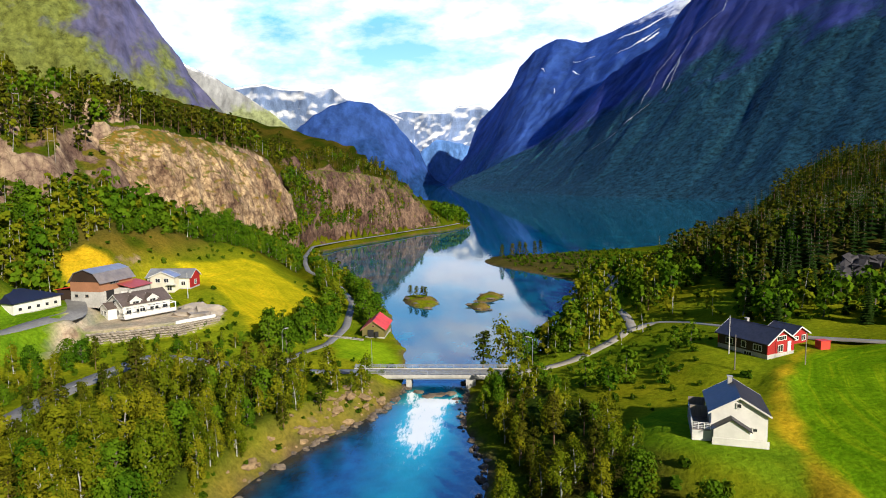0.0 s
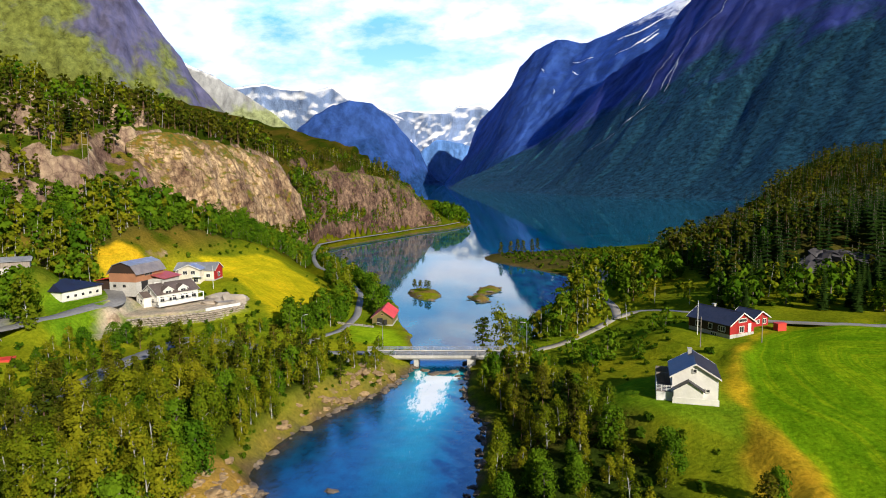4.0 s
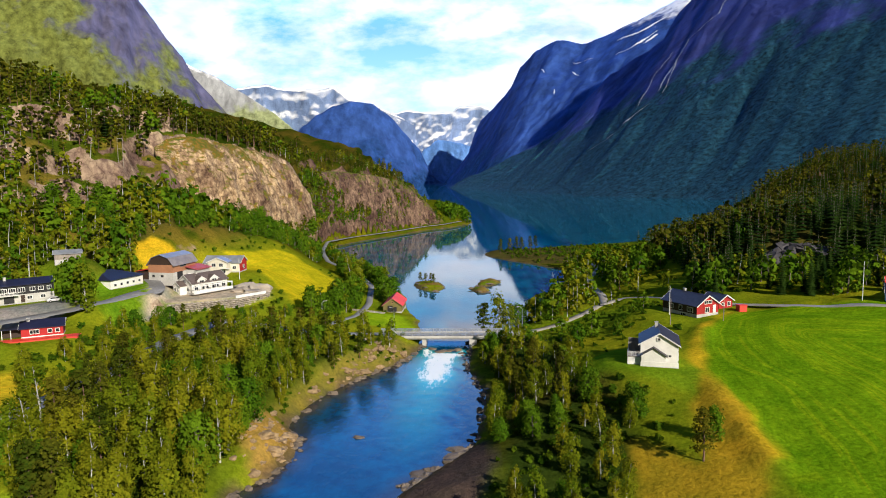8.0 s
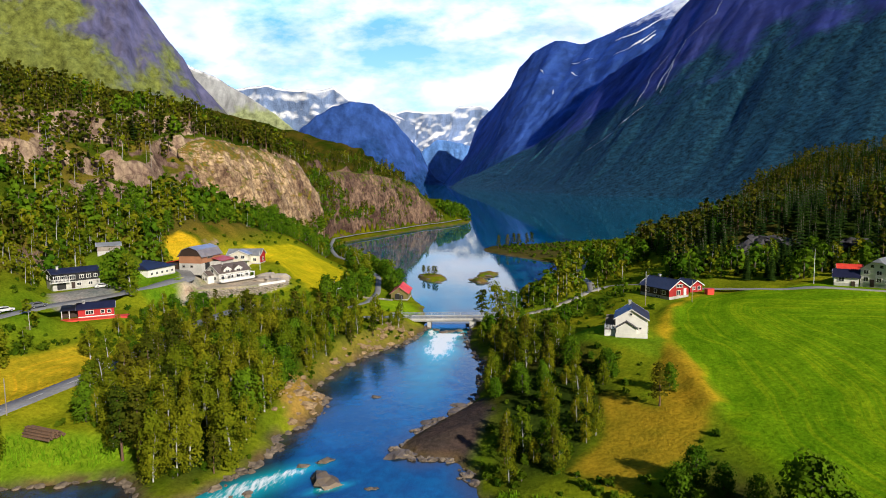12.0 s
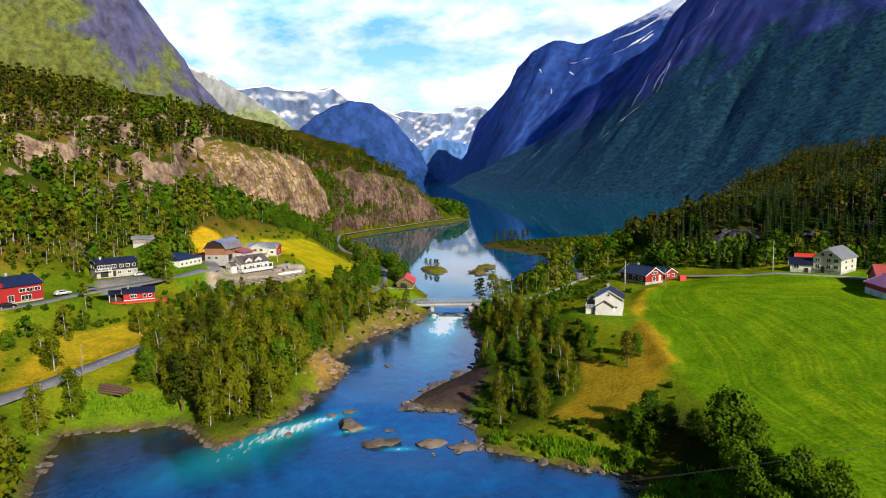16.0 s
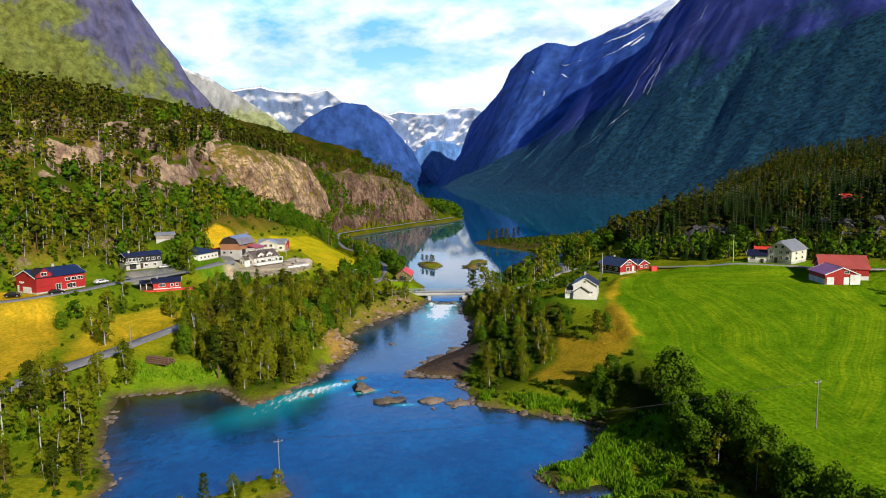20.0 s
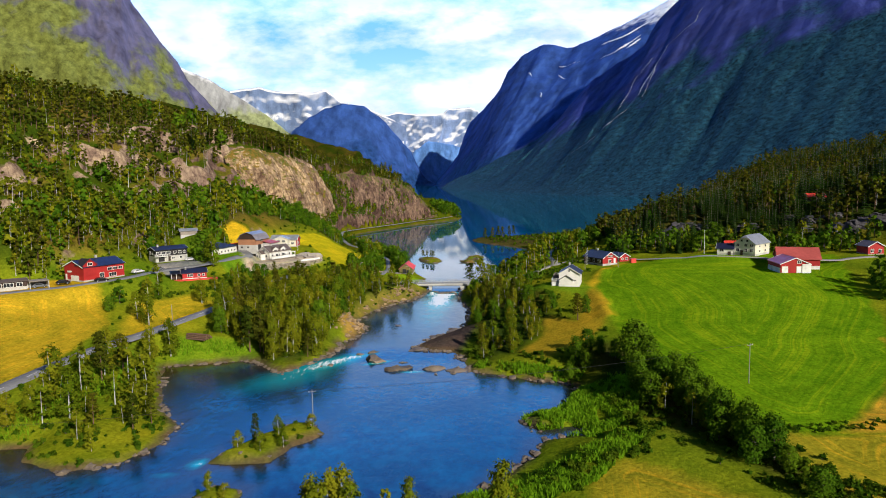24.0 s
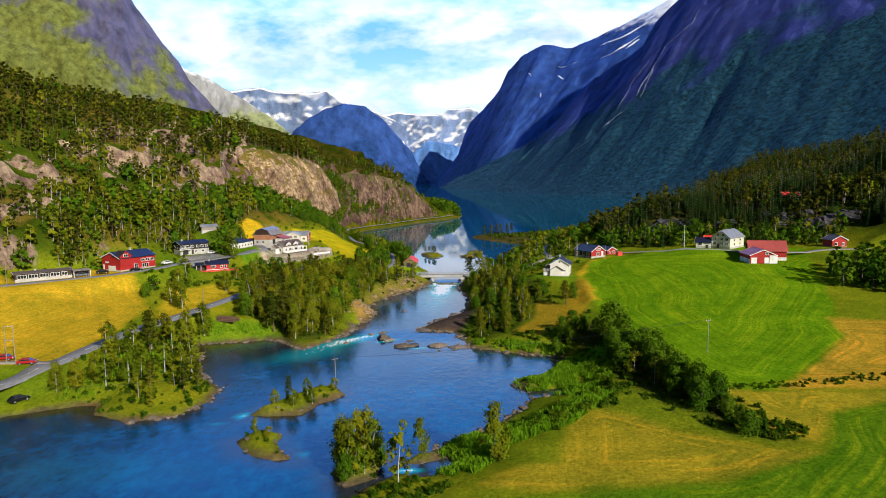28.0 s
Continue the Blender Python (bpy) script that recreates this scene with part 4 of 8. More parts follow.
def rock_face(name, foot, brow, mat, label, step, deep, seed):
    """A wall of rock from its foot to its brow, bellied out, split into blocks by joints; gives its places and slopes."""
    n = int(np.hypot(*np.diff(np.array(brow)[:, :2], axis=0).T).sum() / step)
    m = int(62 / step)
    f, b = resample(foot, n), resample(brow, n)
    for _ in range(8):
        f[1:-1], b[1:-1] = (f[:-2] + 2 * f[1:-1] + f[2:]) / 4, (b[:-2] + 2 * b[1:-1] + b[2:]) / 4
    t = np.linspace(-0.08, 1.0, m)[:, None]
    lean = 0.62 * t + 0.38 * np.maximum(t, 0) ** 4.0
    X, Y = f[None, :, 0] * (1 - lean) + b[None, :, 0] * lean, f[None, :, 1] * (1 - lean) + b[None, :, 1] * lean
    Z = f[None, :, 2] + (b[None, :, 2] - f[None, :, 2]) * (t + 0.06 * np.sin(np.pi * np.clip(t, 0, 1)))
    along = np.cumsum(np.r_[0, np.hypot(*np.diff(b[:, :2], axis=0).T)])[None, :] + 0 * t
    out = f[:, :2] - b[:, :2]
    out /= np.linalg.norm(out, axis=1)[:, None]
    w1, w2 = (fbm(along / 14 + seed, Z / 14, 3) - 0.5) * 3, (fbm(along / 11, Z / 16 + seed, 3) - 0.5) * 3
    u, v = (along + Z * 0.35) / 4.2 + w1, Z / 6.5 - along * 0.02 + w2
    blocks = TABLE[np.floor(u).astype(int) % 256, np.floor(v).astype(int) % 256] - 0.5
    u2, v2 = (along - Z * 0.2) / 1.9 + w2, Z / 2.6 + w1
    chips = TABLE[np.floor(u2).astype(int) % 256, (np.floor(v2).astype(int) + 90) % 256] - 0.5
    d = deep * ((ridged((along + Z * 0.5) / 30 + seed, Z / 60 + w1 * 0.1, 4) - 0.6) * 2.6 + (fbm(along / 9 + seed, Z / 20, 4) - 0.5) * 1.3) + blocks * 1.5 + chips * 0.7
    d = d * smooth(1.02, 0.8, t) * smooth(-0.1, 0.15, t)
    X, Y, Z = X + d * out[None, :, 0], Y + d * out[None, :, 1], Z + (blocks * 0.5 + (fbm(along / 4, t * 20, 3) - 0.5) * 1.2) * smooth(0, 0.1, t)
    back = np.array([4.0, 9.0])[:, None]
    drop = np.array([0.2, -4.0])[:, None]
    X, Y, Z = np.r_[X, b[None, :, 0] - back * out[None, :, 0]], np.r_[Y, b[None, :, 1] - back * out[None, :, 1]], np.r_[Z, b[None, :, 2] + drop]
    tagged(new(name, grid_mesh(name, X, Y, Z, mat, flat=True)), label, "cliff", kind="structure")
    return X[:m], Y[:m], Z[:m]


ROCK_PALE = rock_mat("pale tan rock", (0.085, 0.055, 0.042), (0.29, 0.215, 0.145), (0.58, 0.475, 0.32), (0.20, 0.12, 0.018))
ROCK_PLUM = rock_mat("purple brown rock", (0.045, 0.031, 0.028), (0.135, 0.095, 0.078), (0.29, 0.21, 0.16), (0.12, 0.10, 0.015))
WALLS = [rock_face("cliff_near", *FACES[0], ROCK_PALE, "tall bare tan rock face with dark stains", 0.8, 2.2, 3.7),
         rock_face("cliff_far", *FACES[1], ROCK_PLUM, "long purple-brown rock wall above the lake road", 1.1, 2.0, 8.2)]

# ---- the waters ----
lake_me = mesh_of("lake", [(-3000, 2.5, 0), (3000, 2.5, 0), (3000, 4640, 0), (-3000, 4640, 0)], [(0, 1, 2, 3)], [M_LAKE])
tagged(new("water_lake", lake_me), "still deep teal lake that mirrors the sky", "lake", kind="structure")


def bell(x, y, cx, cy, rx, ry, turn=0.0):
    c, s = math.cos(turn), math.sin(turn)
    u, v = (x - cx) * c + (y - cy) * s, -(x - cx) * s + (y - cy) * c
    return np.exp(-((u / rx) ** 2) - (v / ry) ** 2)


def foam_at(x, y):
    strand = 0.40 + 1.2 * fbm(x / 1.5, y / 4, 4)
    return np.clip(
        (0.64 * bell(x, y, -9, -10.5, 6.0, 2.2) + 0.36 * bell(x, y, -9.5, -16.0, 4.0, 5.0) + 0.30 * bell(x, y, -10, -27, 3.6, 9) + 0.16 * bell(x, y, -12, -50, 6, 24) + 0.5 * bell(x, y, -13.6, -6.5, 1.4, 2.2) + 0.4 * bell(x, y, -3.6, -7.0, 1.2, 2.6)) * strand
        + 0.26 * bell(x, y, -10, -24, 6.5, 17) - 0.35 * bell(x, y, -8.2, -6.0, 3.0, 2.2)
        + (0.22 * bell(x, y, -31, -108, 5.0, 1.2, 0.55) + 0.50 * bell(x, y, -24, -113.5, 3.2, 0.9, 0.5) + 0.42 * bell(x, y, -14, -122.5, 2.6, 0.6)) * strand
        + 0.40 * bell(x, y, -37, -113.5, 10, 3.6, 0.75) + 0.20 * bell(x, y, -45, -127, 13, 7, 0.75)
        + 0.05 * bell(x, y, -66, -205, 24, 12) + (0.45 * bell(x, y, -48, -178, 0.9, 1.6) + 0.45 * bell(x, y, -52, -183, 2.2, 0.5) + 0.5 * bell(x, y, -10, -205, 2.2, 0.6) + 0.4 * bell(x, y, -30, -198, 0.6, 1.6)) * strand, 0, 1)


def water_sheet(name, x0, x1, y0, y1, step, mat, label):
    X, Y = np.meshgrid(np.arange(x0, x1 + step, step), np.arange(y0, y1 + 0.01, step))
    Y = np.minimum(Y, y1)
    foam = foam_at(X, Y)
    Z = level(Y) + foam * (fbm(X / 1.3, Y / 1.6, 4) - 0.45) * 0.9
    ob = tagged(new(name, grid_mesh(name, X, Y, Z, mat)), label, "river", kind="structure")
    a = ob.data.attributes.new("foam", "FLOAT", "POINT")
    a.data.foreach_set("value", foam.astype(np.float32).ravel())
    # brown weed and stones show through where the bed is near the surface
    near = smooth(-5.5, -0.3, water_dist(X, Y) + (fbm(X / 4, Y / 4, 3) - 0.5) * 4)
    weed = 0.85 * bell(X, Y, -70, -121, 16, 9, -0.4) + 0.6 * bell(X, Y, -88, -172, 10, 8) + 0.5 * bell(X, Y, -46, -182, 9, 4, 0.5) + 0.4 * bell(X, Y, -8, -128, 18, 4, -0.2)
    shallow = np.clip((0.75 * near + weed * (0.5 + fbm(X / 5, Y / 5, 3))) * (1 - np.clip(foam * 3, 0, 1)), 0, 1)
    b = ob.data.attributes.new("shallow", "FLOAT", "POINT")
    b.data.foreach_set("value", shallow.astype(np.float32).ravel())


water_sheet("water_river", -420, 60, -370, 2.4, 1.4, M_RIVER, "fast blue river with white rapids and a wide calm pool")


# ---- the mountains ----
def mountain(name, crest, foot, mat, label, n=200, rows=90, power=1.3, amp=60.0, scale=420.0, jag=10.0, seed=0.0):
    """A mountainside between its foot and its crest, gullied and ragged, with a back slope."""
    c, f = resample(crest, n), resample(foot, n)
    t = np.linspace(0, 1, rows)[:, None]
    X = f[None, :, 0] * (1 - t) + c[None, :, 0] * t
    Y = f[None, :, 1] * (1 - t) + c[None, :, 1] * t
    Z = f[None, :, 2] + (c[None, :, 2] - f[None, :, 2]) * (0.35 * t + 0.65 * t**power)
    along = np.cumsum(np.r_[0, np.linalg.norm(np.diff(c, axis=0), axis=1)])[None, :] + 0 * t
    env = np.sin(np.pi * np.clip(t, 0, 1)) ** 0.6
    bend = (fbm(along / scale * 0.8 + seed, t * 2.0 + seed, 3) - 0.5) * 1.6
    g = (ridged(along / scale + bend - t * 0.9 + seed, t * 1.6 + bend + seed, 5) - 0.55) * 1.1 + (fbm(along / scale * 3 + seed, Z / scale * 3.0 + bend, 6, 0.6) - 0.5) * 1.5
    X = X + g * env * amp * 0.35
    Y = Y - g * env * amp * 0.9
    Z = Z + g * env * amp * 0.35 + (fbm(along / 60 + seed, t * 3 + seed, 4) - 0.5) * jag * 2 * smooth(0, 0.15, t)
    Xb, Yb, Zb = X[-1:] + 40, Y[-1:] + 150, np.minimum(Z[-1:] * 0.4, Z[-1:] - 10)
    return tagged(new(name, grid_mesh(name, np.r_[X, Xb], np.r_[Y, Yb], np.r_[Z, Zb], mat)), label, "mountain", kind="structure")


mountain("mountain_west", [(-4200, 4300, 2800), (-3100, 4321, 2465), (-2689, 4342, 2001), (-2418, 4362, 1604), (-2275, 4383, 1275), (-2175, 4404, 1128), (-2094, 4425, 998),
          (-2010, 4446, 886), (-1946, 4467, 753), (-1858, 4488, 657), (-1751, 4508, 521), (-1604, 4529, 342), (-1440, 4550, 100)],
         [(-3800, 2900, 0), (-2400, 3100, 0), (-1600, 3500, 0), (-1300, 4000, 0), (-1250, 4400, 0)], M_MT_GREEN, "steep mountain, sunlit green ledges and cloud-shaded grey rock put into its colour", seed=1.3, amp=90)
mountain("mountain_pale", [(-2169, 4580, 952), (-1989, 4580, 846), (-1848, 4580, 787), (-1688, 4580, 686), (-1488, 4580, 563), (-1329, 4580, 441), (-1210, 4580, 327), (-1093, 4580, 156), (-980, 4580, 20)],
         [(-2200, 4480, 0), (-1500, 4420, 0), (-1000, 4440, 0), (-900, 4500, 0)], M_MT_PALE, "pale green and grey mountain shoulder in sun", n=120, rows=50, seed=4.1, amp=30, scale=250)
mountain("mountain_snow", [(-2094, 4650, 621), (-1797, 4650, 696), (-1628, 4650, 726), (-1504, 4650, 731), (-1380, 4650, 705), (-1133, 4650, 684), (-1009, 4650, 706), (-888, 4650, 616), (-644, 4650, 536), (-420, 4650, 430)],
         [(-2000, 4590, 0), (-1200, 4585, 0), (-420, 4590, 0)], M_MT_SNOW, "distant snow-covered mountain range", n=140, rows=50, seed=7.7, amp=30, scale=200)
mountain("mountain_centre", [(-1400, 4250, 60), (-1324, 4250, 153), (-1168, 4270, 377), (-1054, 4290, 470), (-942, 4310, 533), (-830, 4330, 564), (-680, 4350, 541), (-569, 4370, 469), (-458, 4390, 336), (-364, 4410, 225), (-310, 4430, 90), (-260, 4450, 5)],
         [(-1300, 3700, 0), (-900, 3750, 0), (-500, 4000, 0), (-330, 4250, 0), (-180, 4400, 0)], M_MT_BLUE, "wooded mountain at the head of the lake, blue haze in its colour", n=140, rows=60, seed=2.2, amp=35, scale=240)
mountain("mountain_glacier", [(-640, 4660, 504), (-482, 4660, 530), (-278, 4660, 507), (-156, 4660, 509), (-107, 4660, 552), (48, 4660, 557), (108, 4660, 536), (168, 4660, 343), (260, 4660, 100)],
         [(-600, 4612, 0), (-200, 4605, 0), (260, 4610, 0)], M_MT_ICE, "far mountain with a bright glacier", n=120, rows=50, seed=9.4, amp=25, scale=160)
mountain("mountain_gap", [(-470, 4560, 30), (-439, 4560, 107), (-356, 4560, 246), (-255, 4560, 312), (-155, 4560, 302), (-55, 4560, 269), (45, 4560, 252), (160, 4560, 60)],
         [(-420, 4490, 0), (-160, 4480, 0), (160, 4490, 0)], M_MT_GAP, "ridge in the valley gap with blue haze in its colour", n=90, rows=40, seed=5.9, amp=18, scale=150)
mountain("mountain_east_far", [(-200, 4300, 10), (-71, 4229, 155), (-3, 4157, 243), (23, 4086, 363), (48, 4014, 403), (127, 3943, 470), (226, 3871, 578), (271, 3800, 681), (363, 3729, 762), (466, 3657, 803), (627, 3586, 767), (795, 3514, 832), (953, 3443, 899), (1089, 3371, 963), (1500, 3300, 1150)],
         [(-180, 4000, 0), (-60, 3300, 0), (60, 2700, 0), (300, 2400, 0), (900, 2300, 0)], M_MT_FAR, "mountain with shade and blue haze in its colour, snow fields near its top", n=220, rows=90, seed=3.6, amp=55, power=1.1)
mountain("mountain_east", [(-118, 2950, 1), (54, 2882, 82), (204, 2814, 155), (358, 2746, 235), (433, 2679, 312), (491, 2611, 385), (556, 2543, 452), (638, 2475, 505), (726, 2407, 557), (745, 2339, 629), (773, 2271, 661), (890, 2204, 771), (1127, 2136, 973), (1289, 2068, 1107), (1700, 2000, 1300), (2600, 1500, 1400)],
         [(-126, 2840, -2), (108, 1924, -2), (227, 1489, -2), (320, 1274, -2), (410, 1169, -2), (470, 1000, -8), (600, 700, -8), (900, 450, -5), (1500, 250, -5)], M_MT_DARK, "huge mountainside, shade and haze painted into dark woods and purple cliffs", n=300, rows=130, power=1.5, amp=55, seed=6.1)

# ---- waterfalls and snow streaks on the mountains ----
def streak(name, mount, cols, path, wide, mat, label, category, seed=1):
    """A ribbon laid on a mountainside through places of its grid (row, column), ragged in width."""
    v = np.empty(len(mount.data.vertices) * 3)
    mount.data.vertices.foreach_get("co", v)
    v = v.reshape(-1, cols, 3)
    rng = np.random.default_rng(seed)

    def at_grid(r, c):
        i, j = int(r), int(c)
        return v[i, j] * (1 - (c - j)) * (1 - (r - i)) + v[i, j + 1] * (c - j) * (1 - (r - i)) + v[i + 1, j] * (1 - (c - j)) * (r - i) + v[i + 1, j + 1] * (c - j) * (r - i)

    places = []
    for (r0, c0), (r1, c1) in zip(path, path[1:]):
        for t in np.linspace(0, 1, 13)[:-1]:
            places.append((r0 + (r1 - r0) * t, c0 + (c1 - c0) * t + rng.normal() * 0.16))
    verts, faces = [], []
    lift = np.array((-0.8, -1.6, 0.9))
    for k, (r, c) in enumerate(places):
        end = min(1.0, 0.25 + 3.0 * min(k, len(places) - 1 - k) / len(places))
        gap = np.linalg.norm(at_grid(r, c + 1) - at_grid(r, c)) + 1e-6
        w = wide * (0.35 + 1.0 * rng.random()) * 0.5 * end / gap
        verts += [at_grid(r, c - w) + lift, at_grid(r, c) + lift * 1.3, at_grid(r, c + w) + lift]
        if k:
            a = 3 * (k - 1)
            faces += [(a, a + 1, a + 4, a + 3), (a + 1, a + 2, a + 5, a + 4)]
    return tagged(new(name, mesh_of(name, verts, faces, [mat])), label, category, kind="structure")


M_FALL = surface("white water", (0.24, 0.28, 0.38), (0.40, 0.44, 0.54), 0.05, 0.7)
M_SNOW = surface("old snow", (0.80, 0.83, 0.88), (0.70, 0.74, 0.82), 0.02, 0.8)
MT_E, MT_F = bpy.data.objects["mountain_east"], bpy.data.objects["mountain_east_far"]
streak("waterfall", MT_E, 300, [(101, 133), (93, 133), (90, 125), (80, 124), (70, 127), (58, 130)], 5.0, M_FALL, "long thin white waterfall down the cliffs", "waterfall", 1)
streak("waterfall", MT_E, 300, [(79, 124), (70, 125), (61, 127)], 5.0, M_FALL, "thin white side fall on the cliffs", "waterfall", 2)
streak("waterfall", MT_E, 300, [(55, 127), (50, 122), (46, 119)], 5, M_FALL, "white cascade below the cliffs", "waterfall", 3)
streak("waterfall", MT_E, 300, [(42, 118), (38, 116), (33, 111)], 3, M_FALL, "white cascade below the cliffs", "waterfall", 4)
streak("waterfall", MT_E, 300, [(88, 119), (78, 117), (66, 119), (56, 121)], 2.2, M_FALL, "thin white side fall on the cliffs", "waterfall", 5)
for sd_, (pth, wd_) in enumerate((([(80, 172), (77, 160), (79, 148)], 46), ([(72, 170), (68, 160), (67, 152)], 22), ([(76, 128), (73, 132), (74, 140)], 14), ([(68, 131), (66, 134), (64, 137)], 9), ([(58, 126), (54, 128)], 8), ([(70, 112), (67, 116)], 7), ([(67, 166), (70, 171)], 18))):
    streak("snow_field", MT_F, 220, pth, wd_ * (1.9 if wd_ > 15 else 0.8), M_SNOW, "patch of old snow near the summit", "snow field", 20 + sd_)

# ---- sky backdrop ----
def cloud_mat():
    m = bpy.data.materials.new("cloudy sky")
    m.use_nodes = True
    nt = m.node_tree
    nt.nodes.clear()
    out, em = nt.nodes.new("ShaderNodeOutputMaterial"), nt.nodes.new("ShaderNodeEmission")
    n1 = noise_tex(nt, 0.00085, 9.0, 0.60, stretch=(1, 1, 2.4))
    n2 = noise_tex(nt, 0.0022, 7.0, 0.6, stretch=(1, 1, 2.0))
    tc = nt.nodes.new("ShaderNodeTexCoord")
    sep = nt.nodes.new("ShaderNodeSeparateXYZ")
    nt.links.new(tc.outputs["Object"], sep.inputs[0])
    h = nt.nodes.new("ShaderNodeMapRange")
    h.inputs["From Min"].default_value, h.inputs["From Max"].default_value = 0, 2200
    nt.links.new(sep.outputs["Z"], h.inputs[0])
    blue = ramp(nt, h.outputs[0], [(0.0, (0.62, 0.84, 0.98)), (0.3, (0.42, 0.75, 0.98)), (0.55, (0.20, 0.50, 0.99)), (0.75, (0.10, 0.40, 1.0)), (1.0, (0.06, 0.30, 0.95))])
    white = ramp(nt, n2.outputs[0], [(0.34, (0.66, 0.74, 0.90)), (0.52, (1.0, 1.0, 1.0))])
    cover = ramp(nt, n1.outputs[0], [(0.41, (0, 0, 0)), (0.57, (1, 1, 1))])
    low = ramp(nt, h.outputs[0], [(0.5, (1, 1, 1)), (0.72, (0.06, 0.06, 0.06))])
    cov = mix(nt, 1.0, cover.outputs[0], low.outputs[0], "MULTIPLY")
    nt.links.new(mix(nt, cov, blue.outputs[0], white.outputs[0]), em.inputs[0])
    # added glow in the unseen upper sky, to brighten the water's reflection
    glow = ramp(nt, h.outputs[0], [(0.5, (1.38, 1.38, 1.38)), (0.8, (2.5, 2.5, 2.5))])
    nt.links.new(glow.outputs[0], em.inputs[1])
    nt.links.new(em.outputs[0], out.inputs[0])
    return m


def sky_backdrop():
    az, el = np.meshgrid(np.radians(np.linspace(-62, 62, 60)), np.linspace(-0.02, 1.0, 24))
    X, Y, Z = 4690 * np.tan(np.clip(az, -0.9, 0.9)) * 0.98, 0 * az + 4690, el * 4200
    return tagged(new("backdrop_sky", grid_mesh("backdrop_sky", X, Y, Z, cloud_mat())), "bright summer sky with white clouds", "sky", kind="structure")


sky_backdrop()


# ---- roads ----
def road(name, wide, pts, mat, label, centre=False):
    p = np.array(pts, float)
    run = np.r_[0, np.cumsum(np.hypot(*np.diff(p[:, :2], axis=0).T))]
    n = max(8, int(run[-1] / 1.5))
    u = np.linspace(0, run[-1], n)
    q = np.stack([np.interp(u, run, p[:, k]) for k in range(3)], 1)
    for _ in range(6):
        q[1:-1] = (q[:-2] + 2 * q[1:-1] + q[2:]) / 4
    side = np.gradient(q[:, :2], axis=0)
    side = np.stack([side[:, 1], -side[:, 0]], 1) / np.linalg.norm(side, axis=1)[:, None]
    offs = np.array([-0.5, -0.46, 0, 0.46, 0.5]) * wide
    lift = np.array([-0.15, 0.10, 0.14, 0.10, -0.15])
    X, Y = q[:, :1] + side[:, :1] * offs, q[:, 1:2] + side[:, 1:] * offs
    Z = np.maximum(land(X, Y), q[:, 2:] - 0.1) + lift
    ob = tagged(new(name, grid_mesh(name, X, Y, Z, mat)), label, "road", kind="structure")
    if centre:
        bm = bmesh.new()
        for i in range(0, n - 3, 6):
            a, b = q[i], q[i + 2]
            w = side[i] * 0.09
            za, zb = Z[i, 2] + 0.012, Z[i + 2, 2] + 0.012
            bm.faces.new([bm.verts.new(v) for v in ((a[0] - w[0], a[1] - w[1], za), (a[0] + w[0], a[1] + w[1], za), (b[0] + w[0], b[1] + w[1], zb), (b[0] - w[0], b[1] - w[1], zb))])
        part("centre_line", bm, M_TRIM, ob, "broken white line")
    return ob


for nm, wd, pts in ROADS:
    dirt = nm in ("road_drive", "road_bridge_east", "road_shore_east")
    road(nm, wd, pts, M_GRAVEL if dirt else M_ASPHALT, "narrow pale gravel road" if dirt else "grey asphalt country road", nm == "road_west")


# ---- trees ----
class Plant:
    """Vertices, faces and material numbers of one plant, gathered in arrays."""

    def __init__(self):
        self.v, self.f, self.n = {}, {}, {}

    def put(self, key, verts, faces):
        self.v.setdefault(key, []).append(np.asarray(verts, float))
        base = self.n.get(key, 0)
        self.f.setdefault(key, []).append(np.asarray(faces, int) + base)
        self.n[key] = base + len(verts)

    def arrays(self, key):
        return np.concatenate(self.v[key]), np.concatenate(self.f[key])


def bough(plant, key, pts, radii, sides=5):
    verts, faces = [], []
    for i, (p, r) in enumerate(zip(pts, radii)):
        for k in range(sides):
            a = 2 * math.pi * k / sides
            verts.append((p[0] + r * math.cos(a), p[1] + r * math.sin(a), p[2]))
    for i in range(len(pts) - 1):
        for k in range(sides):
            a, b = i * sides + k, i * sides + (k + 1) % sides
            faces.append((a, b, b + sides, a + sides))
    plant.put(key, verts, faces)


def leaves(plant, key, rng, centre, radius, count, size, droop=0.0, squash=0.8):
    """A clump of small leaf sprays scattered through a ball, each one a bent quad."""
    c = rng.normal(size=(count, 3))
    c /= np.linalg.norm(c, axis=1)[:, None]
    c *= (rng.random(count) ** 0.6)[:, None] * radius * rng.uniform(0.65, 1.5, 3)
    c[:, 2] *= squash
    away = np.array((centre[0], centre[1], 0.0))
    away = away / max(1.0, np.linalg.norm(away)) + np.array((0, 0, 0.45))
    out = c / radius * 0.7 + rng.normal(size=(count, 3)) * 0.38 + away * 0.9
    out /= np.linalg.norm(out, axis=1)[:, None]
    a = np.cross(out, rng.normal(size=(count, 3)))
    a /= np.linalg.norm(a, axis=1)[:, None]
    b = np.cross(out, a)
    s = size * (0.6 + 0.8 * rng.random(count))[:, None]
    p = c + np.asarray(centre)
    p[:, 2] -= droop * (c[:, 0] ** 2 + c[:, 1] ** 2) ** 0.5
    quad = np.stack([p - a * s * 0.5 - b * s * 0.5, p + a * s * 0.5 - b * s * 0.35, p + a * s * 0.4 + b * s * 0.5 - out * s * 0.2, p - a * s * 0.45 + b * s * 0.45], 1)
    plant.put(key, quad.reshape(-1, 3), np.arange(count * 4).reshape(-1, 4))


